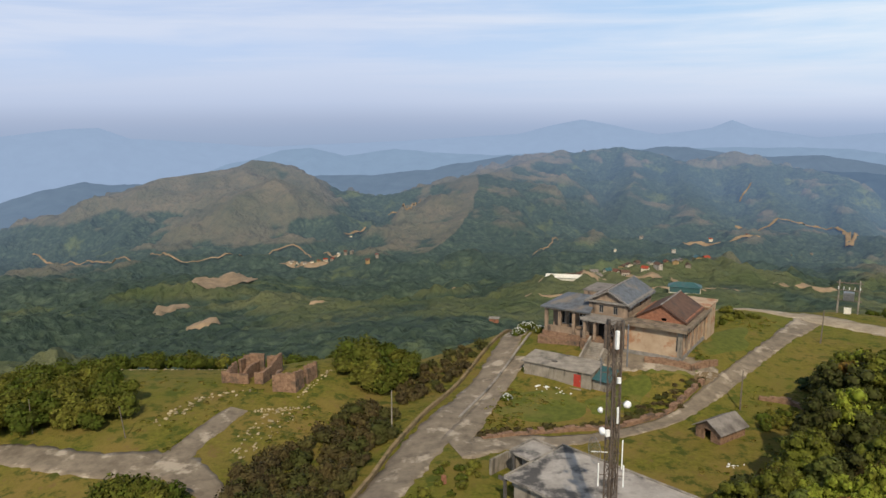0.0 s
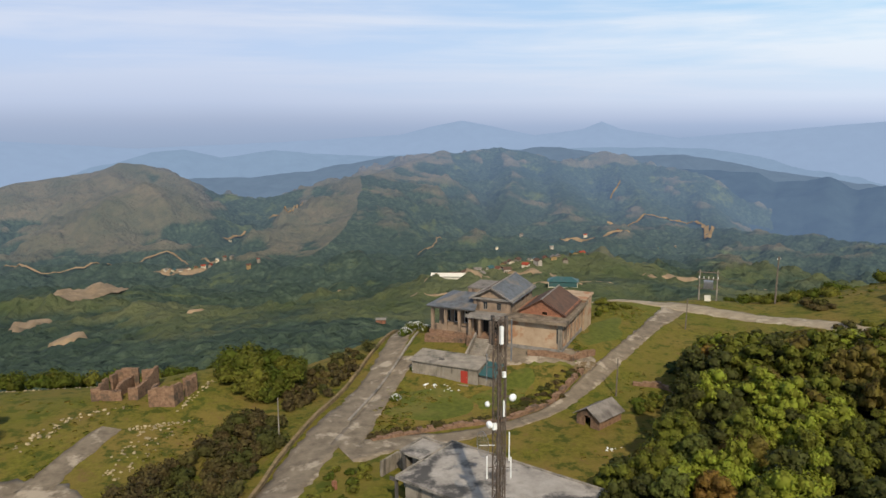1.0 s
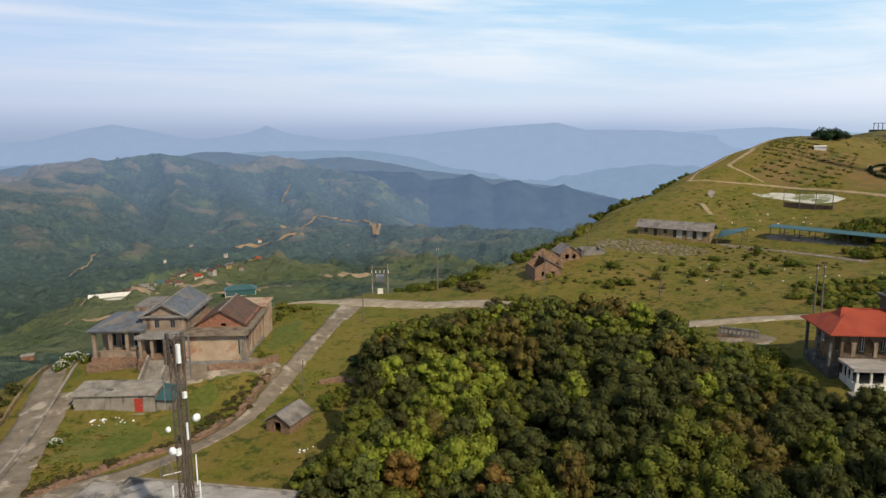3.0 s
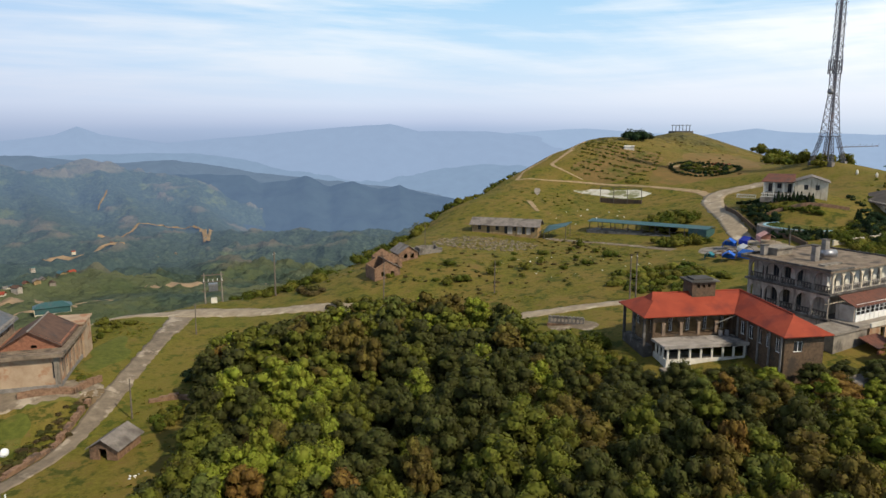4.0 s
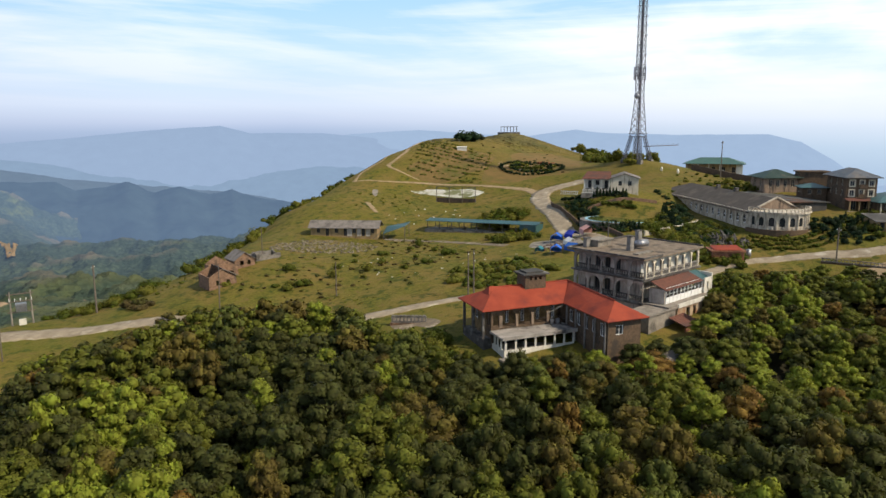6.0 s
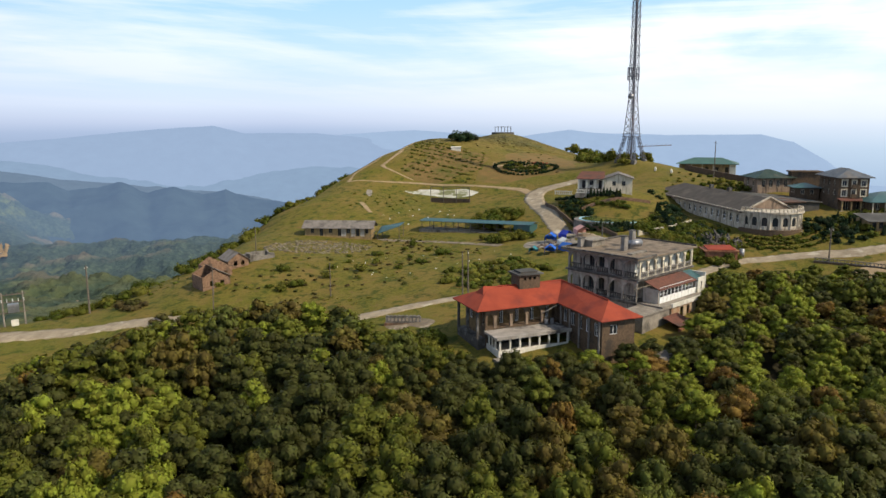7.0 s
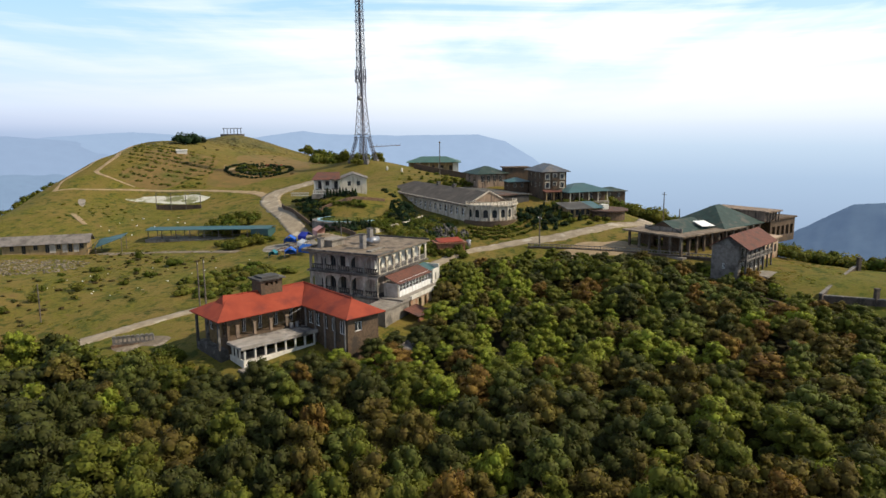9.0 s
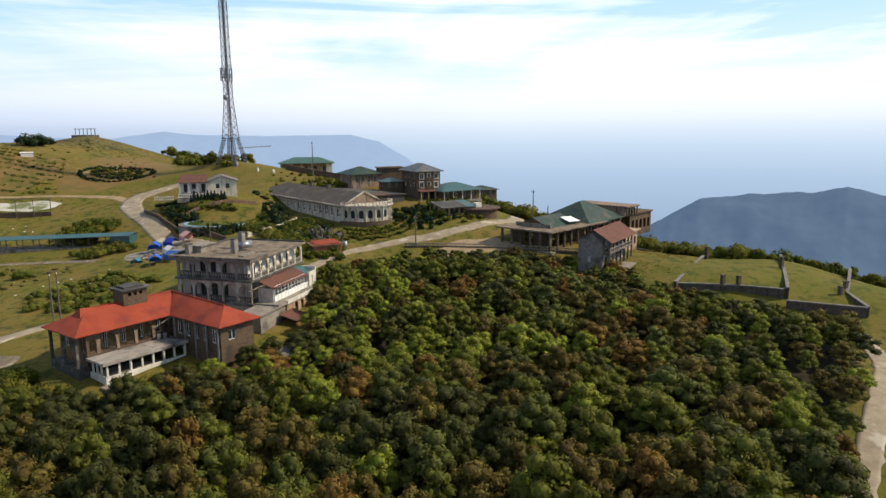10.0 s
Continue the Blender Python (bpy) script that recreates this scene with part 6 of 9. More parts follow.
    part("roof_pane", Shape().slab([(-15.4, 11.4, 8.15), (-23.2, 11.4, 8.15), (-18.6, 5.6, 9.7), (-15.4, 5.6, 9.7)], 0.16), SLATE, t)
    part("eaves_beam", Shape().box(-23.1, -14.5, 0.3, 0.5, 7.85, 8.05), TRIM_GREY, t)
    # entrance: canopy, dark doorway, stair with sloping side walls
    part("canopy", Shape().box(-15.3, -9.2, -1.2, 1.98, 7.3, 7.6).box(-15.5, -9.0, -1.4, -1.2, 7.2, 7.75), TRIM_GREY, t)
    for x in (-14.9, -13.2, -11.2, -9.6):
        column(t, x, -0.8, 4.2, 7.3, 0.42, PLASTER_OLD)
    # solid panel before the wall, coloured as the dark of the entrance
    part("door_shade_panel", Shape().box(-13.6, -10.6, 1.9, 1.99, 4.2, 6.9), DARK, t, "near-black panel in place of the doorway's inner shade")
    part("landing", Shape().box(-15.3, -9.2, -1.4, 1.98, G - 1.0, 4.2), STONE, t)
    for i in range(11):
        part("step", Shape().box(-13.4, -10.8, -1.4 - 0.36 * (i + 1), -1.402 - 0.36 * i, 0.6, 4.2 - 0.19 * (i + 1)), CONC, t)
    for x in (-13.75, -10.75):
        s = Shape()
        s.add([(x, -1.4, 1.0), (x + 0.3, -1.4, 1.0), (x + 0.3, -1.4, 4.9), (x, -1.4, 4.9), (x, -5.7, 1.0), (x + 0.3, -5.7, 1.0), (x + 0.3, -5.7, 2.75), (x, -5.7, 2.75)],
              [(0, 1, 2, 3), (7, 6, 5, 4), (0, 4, 5, 1), (1, 5, 6, 2), (2, 6, 7, 3), (3, 7, 4, 0)])
        part("stair_wall", s, CONC, t)


villa()


def annex():
    t = thing("annex", 35.0, 99.0, 0, -34, "low grey plaster outbuilding with a sloping concrete roof", "outbuilding")
    box_walls(t, -20.2, -9.4, -11.2, -6.9, -0.6, 2.55, GRIME, {}, glaze=False)
    part("roof_slab", Shape().slab([(-20.6, -11.5, 2.62), (-9.2, -11.5, 2.62), (-9.2, -6.6, 3.0), (-20.6, -6.6, 3.0)], 0.16), CONC, t, "mossy sloping concrete roof")
    d = part("door", Shape().box(-12.1, -11.0, -11.26, -11.18, 0.05, 2.0), RED_PAINT, t, "faded red painted door")
    part("handle", Shape().box(-11.2, -11.12, -11.3, -11.26, 1.0, 1.12), STEEL, d)
    part("door_step", Shape().box(-12.4, -10.7, -11.9, -11.22, -0.6, 0.05), CONC, t)
    part("lean_to_roof", Shape().slab([(-9.2, -11.4, 1.9), (-6.6, -11.4, 1.7), (-6.6, -7.4, 2.5), (-9.2, -7.4, 2.7)], 0.08), TIN_TEAL, t, "teal sheet over the side entrance")
    part("lean_to_wall", Shape().box(-9.3, -6.9, -10.9, -7.6, -0.6, 1.75), GRIME, t)
    part("roof_hatch", Shape().box(-16.2, -15.4, -10.0, -9.5, 2.72, 2.85), TRIM_DARK, t)


annex()


def flat_house():
    t = thing("flat_house", 12.5, 69.5, 0, -46, "flat-roofed concrete building with a stained roof slab", "building")
    G = -2.2
    box_walls(t, 0.5, 19, -8.6, -0.5, G, 3.7, GRIME, {3: even(2, 1, 7, 1.2, 1.0, 2.6), 2: even(5, 1, 17, 1.2, 1.0, 2.6)}, TRIM_DARK)
    part("roof_slab", Shape().box(-0.2, 19.8, -9.3, 0.2, 3.7, 4.0), ROOFSLAB, t, "grey concrete roof blotched with black mould")
    part("roof_rim", Shape().box(-0.2, 19.8, 0.0, 0.2, 4.0, 4.14).box(-0.2, 0.0, -9.3, 0.0, 4.0, 4.1), CONC, t)
    part("roof_slab", Shape().box(-3.6, -0.4, -4.6, -0.6, 3.55, 3.82), ROOFSLAB, t)
    part("roof_rim", Shape().box(-3.6, -0.4, -0.8, -0.6, 3.82, 4.0).box(-3.6, -3.4, -4.6, -0.8, 3.82, 3.94), CONC, t)
    part("porch_wall", Shape().box(-3.2, 0.2, -1.0, -0.75, G, 3.55).box(-3.2, -2.95, -4.2, -3.2, G, 3.55), GRIME, t)
    for x, y in ((-3.1, -4.3), (-0.4, -8.9), (-0.4, -6.6)):
        part("post", Shape().box(x - 0.13, x + 0.13, y - 0.13, y + 0.13, G, 3.6), TRIM_DARK, t)
    part("porch_beam", Shape().box(-3.4, -3.2, -4.5, -1.2, 3.2, 3.55).box(-1.2, -0.4, -9.0, -8.8, 3.2, 3.55), TRIM_DARK, t)
    part("yard_wall", Shape().box(-6.4, -3.4, -1.9, -1.65, G, 1.8).box(-6.4, -6.15, -4.6, -1.9, G, 1.8), GRIME, t, "grimy concrete yard wall")
    part("stub_wall", Shape().box(-8.6, -8.2, -9.8, -9.4, G, 1.0), BRICK_RED, t)


flat_house()


def shed():
    t = thing("field_shed", 33.3, 79.0, gz(34.5, 81) - 0.4, 32, "small grey stone shed sinking into the grass", "shed")
    z = 2.4
    box_walls(t, 0, 4.8, 0, 3.6, -0.4, z - 0.55, STONE, {3: [(1.2, 2.2, 0, 1.7)]}, glaze=False)
    gable_parts("gable", (0.0, 4.8, 0, 3.6, z - 0.55, z + 0.55, "x"), STONE, t)
    for s in gable(0, 4.8, 0, 3.6, z - 0.5, z + 0.6, "x", 0.35, 0.1):
        part("roof_pane", s, FIBRE, t, "cracked grey fibre cement sheet")


shed()


# ---- ruins of rubble stone ----
def ragged_wall(s, p0, p1, h0, h1, th, seed, z0=-0.6, gap=None):
    """A broken wall of upright pieces with an uneven top; gap: (from, to) left open."""
    rs = random.Random(seed)
    a, b = Vector((*p0, 0)), Vector((*p1, 0))
    L = (b - a).length
    d = (b - a) / L
    m = Matrix(((d.x, -d.y, 0, a.x), (d.y, d.x, 0, a.y), (0, 0, 1, 0), (0, 0, 0, 1)))
    n = max(3, int(L / 0.45))
    for i in range(n):
        s0, s1 = L * i / n, L * (i + 1) / n
        if gap and gap[0] < (s0 + s1) / 2 < gap[1]:
            continue
        h = h0 + (h1 - h0) * i / n + rs.uniform(-0.12, 0.12) + 0.22 * math.sin(i * 0.5 + seed)
        s.box(s0, s1, 0, th, z0, h, m)
    return s


def ruin(x, y, rz, walls, label):
    t = thing("stone_ruin", x, y, gz(x + 2, y + 2), rz, label, "ruin", "stone ruins in the meadow")
    for k, (p0, p1, h0, h1, gap) in enumerate(walls):
        part("wall", ragged_wall(Shape(), p0, p1, h0 * 0.8, h1 * 0.8, 0.45, k + int(abs(x)), gap=gap), STONE, t)
    return t


ruin(-33.4, 99.0, -5, [((0, 0), (6.4, 0), 2.1, 2.0, (4.1, 4.9)), ((6.4, 0), (7.4, 6.2), 2.2, 3.6, None), ((7.4, 6.2), (1.2, 6.4), 3.3, 3.0, (2.2, 3.0)), ((1.2, 6.4), (0, 0), 2.8, 2.0, (2.0, 2.8)), ((3.2, 0.4), (3.9, 6.2), 1.8, 2.4, None)],
     "roofless rubble stone house with broken walls")
ruin(-25.0, 95.6, -3, [((0, 0), (3.4, 0.1), 3.0, 3.2, None), ((3.4, 0.1), (5.2, 6.0), 3.3, 2.6, (2.2, 3.2)), ((0.2, 2.8), (0, 0), 2.6, 3.0, None), ((5.2, 6.0), (3.2, 6.2), 3.2, 2.4, None)],
     "two broken corners of a rubble stone house")


def rubble(name, cx, cy, rx, ry, n, lo, hi, material, label, category, seed, rz=0, kind="stuff"):
    """Loose stones lying about."""
    rs = np.random.RandomState(seed)
    bm = bmesh.new()
    bmesh.ops.create_icosphere(bm, subdivisions=1, radius=1)
    base = np.array([q.co[:] for q in bm.verts])
    fac = np.array([[q.index for q in f.verts] for f in bm.faces])
    bm.free()
    vs, fs = [], []
    for k in range(n):
        a, r = rs.uniform(0, 6.28), math.sqrt(rs.rand())
        x, y = rx * r * math.cos(a), ry * r * math.sin(a)
        x, y = cx + x * math.cos(radians(rz)) - y * math.sin(radians(rz)), cy + x * math.sin(radians(rz)) + y * math.cos(radians(rz))
        s = rs.uniform(lo, hi) * np.array([rs.uniform(0.7, 1.3), rs.uniform(0.7, 1.3), rs.uniform(0.3, 0.7)])
        vs.append(base * s * rs.uniform(0.75, 1.1, (len(base), 1)) + (x, y, gz(x, y) + 0.05))
        fs.append(fac + k * len(base))
    me = mesh_np(name, np.concatenate(vs), np.concatenate(fs), False)
    me.materials.append(material)
    return tagged(new(name, me), label, category, kind=kind)


rubble("field_stones", -36, 87.5, 1.2, 4.6, 34, 0.10, 0.31, STONE_PALE, "row of pale stones marking out a plot", "stones", 51, -25)
rubble("field_stones", -32, 93.5, 4.5, 1.2, 26, 0.10, 0.30, STONE_PALE, "line of pale field stones in the grass", "stones", 52, 30)
rubble("field_stones", -23.5, 84.5, 2.6, 7.2, 70, 0.10, 0.31, STONE_PALE, "pale stones scattered over the bank", "stones", 53, -15)
rubble("field_stones", -22.5, 90.5, 4.2, 0.7, 40, 0.10, 0.30, STONE_PALE, "curving line of pale stones", "stones", 54, 18)
rubble("field_stones", -18.3, 103.0, 0.5, 9.5, 60, 0.10, 0.28, STONE_PALE, "row of pale stones along the bank", "stones", 55, -17)
rubble("field_stones", -44, 109.5, 12, 0.5, 46, 0.10, 0.27, STONE_PALE, "broken line of stones on the brow", "stones", 56, 9)
rubble("litter", 15.5, 95.5, 3.2, 1.0, 18, 0.08, 0.24, PAINT_WHITE, "white rubbish tipped beside the outbuilding", "rubbish", 57, -20)
rubble("litter", 33, 74, 1.2, 0.5, 7, 0.1, 0.25, PAINT_WHITE, "scrap of white litter in the grass", "litter", 58)
rubble("litter", 47.5, 84, 1.6, 0.6, 14, 0.15, 0.3, CONC, "small heap of broken concrete in the grass", "rubble", 59)
rubble("rubble_heap", 137, 103.5, 13.5, 9.0, 900, 0.10, 0.36, RUBBLE, "heap of grey-brown rubble before the long barrack", "rubble", 60, -70)
rubble("litter", 128, 72, 26, 14, 22, 0.08, 0.24, PAINT_WHITE, "white litter scattered over the meadow", "litter", 61, -60)
rubble("litter", 178, 100, 16, 12, 14, 0.1, 0.3, PAINT_WHITE, "white litter below the playing court", "litter", 62, -60)
rubble("rock_garden", 153, 13.5, 4.2, 2.6, 120, 0.4, 1.1, CONC, "jagged grey rockery", "rockery", 63)


# ---- the barracks and sheds of the meadow ----
def barrack():
    t = thing("barrack", 148.0, 115.8, 9.2, -68.8, "long ochre single-storey barrack with a grey roof", "barrack")
    doors = [(1.6 + 2.45 * i, 2.5 + 2.45 * i, 0.1 if i % 2 else 0.9, 2.2) for i in range(7)]
    box_walls(t, 0, 18.0, 0, 5, -1.2, 2.6, OCHRE, {0: doors}, TRIM_DARK, glaze=True)
    for a, b in ((9.9, 11.2), (12.6, 13.7), (15.0, 16.1)):
        part("pale_wall", Shape().box(a, b, -0.05, -0.004, 0.05, 2.5), PLASTER_GREY, t, "pale plastered bay")
    gable_parts("gable", (0, 18, 0, 5, 2.6, 3.9, "x"), OCHRE, t)
    for s in gable(0, 18, 0, 5, 2.65, 4.0, "x", 0.7, 0.12):
        part("roof_pane", s, FIBRE, t)


barrack()


def long_shed():
    t = thing("long_shed", 167.0, 90.5, 10.0, -93.7, "long open shed with a green metal roof", "shed")
    part("roof_pane", Shape().slab([(-0.5, -0.6, 2.5), (32.6, -0.6, 3.4), (32.6, 2.2, 3.9), (-0.5, 2.2, 3.0)], 0.1), TIN_TEAL, t)
    part("roof_pane", Shape().slab([(-0.5, 2.2, 3.0), (32.6, 2.2, 3.9), (32.6, 4.8, 3.4), (-0.5, 4.8, 2.5)], 0.1), TIN_TEAL, t)
    for i in range(9):
        for y in (0, 4.2):
            part("post", Shape().box(i * 3.8 - 0.07, i * 3.8 + 0.07, y - 0.07, y + 0.07, -0.8, 2.45 + i * 0.075), WOOD, t)
    part("floor_slab", Shape().slab([(-0.5, -0.8, 0.2), (32.5, -0.8, 1.1), (32.5, 4.6, 1.1), (-0.5, 4.6, 0.2)], 0.9), CONC, t)
    part("booth", Shape().box(27.8, 32.2, -0.4, 4.4, 0.6, 3.2), TIN_TEAL, t, "closed teal sheet-metal booth")
    for i in range(6):
        part("table", Shape().box(1.5 + i * 4, 3.6 + i * 4, 1.4, 2.4, 0.95 + i * 0.085, 1.03 + i * 0.085).box(2.4 + i * 4, 2.6 + i * 4, 1.8, 2.0, 0.1, 0.95 + i * 0.085), WOOD, t)


long_shed()


def collapsed_shelter():
    t = thing("collapsed_shelter", 157.5, 96.5, gz(158, 96), -70, "collapsed shelter with a twisted teal roof sheet", "shelter")
    t.scale = (1.35, 1.6, 1.45)
    part("roof_pane", Shape().slab([(-1.5, -1.2, 1.0), (3.2, -1.4, 2.6), (3.6, 1.6, 2.9), (-1.2, 1.8, 2.0)], 0.07), TIN_TEAL, t)
    part("roof_pane", Shape().slab([(-3.2, -1.6, 0.2), (-1.5, -1.2, 1.7), (-1.2, 1.8, 2.0), (-3.2, 1.6, 0.3)], 0.07), TIN_TEAL, t)
    for x, y, h in ((-1.3, -1.0, 1.6), (3.0, -1.2, 2.5), (3.3, 1.4, 2.8), (-1.0, 1.6, 1.9)):
        part("post", Shape().tube((x, y, -0.5), (x, y, h), 0.06), WOOD, t)


collapsed_shelter()


def ruined_row():
    """Roofless gabled houses stepping along the meadow."""
    for k, (x, y, rz, w, d, h, roof) in enumerate(((98.2, 102.4, -33, 5.6, 6.0, 2.7, True), (103.5, 105.8, -33, 4.8, 6.5, 2.6, False), (109.8, 106.6, -33, 4.6, 5.0, 2.2, True))):
        t = thing("ruined_house", x, y, gz(x + 2, y + 2) - 0.2, rz + 8, "crumbling brown stone house with an open roof" if not roof else "small brown stone house with a sagging roof", "house", "ruined row in the meadow")
        box_walls(t, 0, w, 0, d, -1.0, h, STONE, {0: even(2, 0.8, w - 0.6, 0.8, 0.9, 1.9), 1: even(2, 0.8, d - 0.6, 0.9, 0.2, 1.9)}, glaze=False)
        gable_parts("gable", (0, w, 0, d, h, h + 1.5, "y"), STONE, t)
        if roof:
            part("roof_pane", gable(0, w, 0, d, h + 0.05, h + 1.6, "y", 0.3)[1], FIBRE, t)
        if roof and k == 2:
            part("roof_pane", gable(0, w, 0, d, h + 0.05, h + 1.6, "y", 0.3)[0], FIBRE, t)
    t = thing("ruined_house", 115.8, 106.0, gz(117, 107) - 0.2, -22, "grey broken stone walls of a fallen house", "house", "ruined row in the meadow")
    for k, (a, b, h0, h1) in enumerate((((0, 0), (6, 0), 1.7, 1.3), ((6, 0), (6, 4), 1.2, 1.8), ((6, 4), (0, 4), 1.8, 1.4), ((0, 4), (0, 0), 1.5, 1.7))):
        part("wall", ragged_wall(Shape(), a, b, h0, h1, 0.3, 71 + k), STONE_GREY, t)


ruined_row()


def court_fence():
    t = thing("court_wall", 199.2, 104.6, 0, -86, "brown court wall with tall goal posts", "wall")
    z = 13.3
    part("wall", Shape().box(0, 13.5, 0, 0.3, z - 1.5, z + 1.9), BRICK, t)
    for i in range(4):
        part("post", Shape().box(i * 4.45, i * 4.45 + 0.16, -0.2, -0.04, z - 1.0, z + 5.6), WOOD, t)
    part("top_bar", Shape().box(0, 13.5, -0.18, -0.06, z + 5.45, z + 5.6), WOOD, t)


court_fence()


def pergola():
    z = gz(306, 122.5)
    t = thing("pergola", 306, 122.5, z, -67, "dark open pergola on the hilltop", "pergola")
    part("base", Shape().loop([(5.2 * math.cos(a * 0.5236), 4.0 * math.sin(a * 0.5236)) for a in range(12)], -1.5, 0.6), TRIM_DARK, t)
    for i in range(6):
        for y in (-1.6, 1.6):
            part("post", Shape().box(-3.6 + i * 1.45 - 0.1, -3.6 + i * 1.45 + 0.1, y - 0.1, y + 0.1, 0.6, 3.0), TRIM_DARK, t)
    part("roof_frame", Shape().box(-4.1, 4.1, -2.0, -1.2, 3.0, 3.22).box(-4.1, 4.1, 1.2, 2.0, 3.0, 3.22), TRIM_DARK, t)
    for i in range(9):
        part("rafter", Shape().box(-4.0 + i, -3.86 + i, -1.2, 1.2, 3.02, 3.2), TRIM_DARK, t)
    solo("hill_hut", Shape().box(-1.8, 1.8, -1.0, 1.0, -0.8, 1.1).slab([(-2.0, -1.2, 1.15), (2.0, -1.2, 1.15), (2.0, 1.2, 1.4), (-2.0, 1.2, 1.4)], 0.1), PLASTER_WHITE, 243.9, 116.9, gz(243.9, 116.9), -65, "small white hut on the hillside", "hut")


pergola()

# ---- red-roofed house and the white arcaded house ----
GOLD_STONE = mat("golden_brown_stone", (0.25, 0.165, 0.075), (0.12, 0.078, 0.036), 2.2, 0.92, 0.6, (0.055, 0.044, 0.030), 0.6)


def red_house():
    t = thing("red_roof_house", 86.1, 37.7, 0, -41.4, "brown stone house under a bright red metal roof", "house")
    G, E = 6.6, 12.75
    # the arcade stands before a set-back wall; s runs from the arcade's left end at x = 0.9
    arch = [(0.35, 1.25, 10.2, 11.9)] + [(1.7 + 2.5 * i, 3.85 + 2.5 * i, 10.0, 12.4) for i in range(4)]
    box_walls(t, 0.9, 12.6, 1.7, 6.9, G, E, GOLD_STONE, {0: [(0.4, 1.2, 10.1, 12.0)] + [(3.0 + 2.5 * i, 3.6 + 2.5 * i, 10.0, 12.1) for i in range(4)], 3: even(2, 1, 5.0, 1.0, 10.4, 12.2)}, PAINT_WHITE)
    part("arcade", Shape().wall((0.9, 0.0), (12.4, 0.0), 9.9, E, 0.3, arch=arch), BRICK, t, "mossy brown arcade of round arches")
    part("arcade_end", Shape().wall((0.9, 1.68), (0.9, 0.32), 9.9, E, 0.3, arch=[(0.2, 1.1, 10.2, 12.2)]), BRICK, t)
    part("base_wall", Shape().box(0.9, 12.6, 0.0, 1.68, G, 9.9), BRICK, t)
    for a in arch[1:]:
        part("arch_moulding", Shape().box(0.9 + (a[0] + a[1]) / 2 - 0.1, 0.9 + (a[0] + a[1]) / 2 + 0.1, -0.08, -0.004, 12.35, 12.65), PLASTER_OLD, t)
    for a, b in zip(arch, arch[1:]):
        part("pier", Shape().box(0.9 + a[1] - 0.02, 0.9 + b[0] + 0.02, -0.1, -0.004, 9.9, 11.5).box(0.9 + a[1] - 0.08, 0.9 + b[0] + 0.08, -0.14, -0.004, 11.5, 11.65), PLASTER_OLD, t)
    part("porch_floor", Shape().box(-0.3, 0.88, 0.0, 7.2, G, 8.6), TRIM_DARK, t)
    for x, y in ((-0.2, 0.3), (-0.2, 3.6), (-0.2, 6.9)):
        column(t, x, y, 8.6, E, 0.32, TRIM_DARK)
    part("eaves_beam", Shape().box(-0.4, 0.88, 0.15, 0.4, E - 0.3, E).box(-0.4, -0.1, 0.4, 7.1, E - 0.3, E), TRIM_DARK, t)
    # wing
    box_walls(t, 12.7, 17.9, -10.9, 6.9, G, E - 0.1, BRICK, {3: even(5, 7.8, 17.4, 1.0, 10.2, 12.0), 0: [(1.2, 2.4, 10.6, 11.9)]}, PAINT_WHITE)
    for k in range(5):
        part("post", Shape().box(12.42, 12.62, -10.6 + k * 2.4, -10.4 + k * 2.4, G, E), TRIM_GREY, t)
    part("drain_pipe", Shape().tube((12.3, -10.9, 8.6), (12.3, -10.9, E), 0.07), TRIM_GREY, t)
    part("drain_pipe", Shape().tube((12.5, -1.0, E), (9.6, -0.4, 11.4), 0.06), TRIM_GREY, t)
    # roof
    rm = Shape()
    e, r, z0, z1 = 0.75, 3.65, E + 0.05, 14.95
    a = [(-e, -e, z0), (12.0, -e, z0), (18.6, 8.0, z0), (-e, 8.0, z0), (3.0, r, z1), (15.3, r, z1)]
    s1 = Shape().slab([a[0], a[1], (15.3, r - 0.9, z1 - 0.45), a[5], a[4]], 0.12)
    part("roof_pane", s1, TIN_RED, t, "red metal roof sheet")
    part("roof_pane", Shape().slab([a[3], a[0], a[4]], 0.12), TIN_RED, t)
    part("roof_pane", Shape().slab([a[2], a[3], a[4], a[5]], 0.12), TIN_RED, t)
    part("gablet", Shape().add([(1.6, r - 1.3, z0 + 1.3), (1.6, r + 1.3, z0 + 1.3), (2.3, r, z1 + 0.25), (4.4, r, z1 + 0.06)], [(0, 2, 1), (0, 3, 2), (1, 2, 3), (0, 1, 3)]), TIN_RED, t)
    w0, w1, wf = 12.0, 18.6, -11.7
    xm = (w0 + w1) / 2
    part("roof_pane", Shape().slab([(w0, wf, z0), (w0, -e, z0), (xm, r - 0.4, z1 - 0.02), (xm, wf + 3.2, 14.6)], 0.12), TIN_RED, t)
    part("roof_pane", Shape().slab([(w1, 8.0, z0), (w1, wf, z0), (xm, wf + 3.2, 14.6), (xm, r, z1 - 0.02)], 0.12), TIN_RED, t)
    part("roof_pane", Shape().slab([(w1, wf, z0), (w0, wf, z0), (xm, wf + 3.2, 14.6)], 0.12), TIN_RED, t)
    part("ridge_cap", Shape().tube((3.0, r, z1 + 0.03), (15.3, r, z1 + 0.03), 0.1).tube((xm, r, z1 + 0.03), (xm, wf + 3.2, 14.64), 0.1), TIN_RED, t)
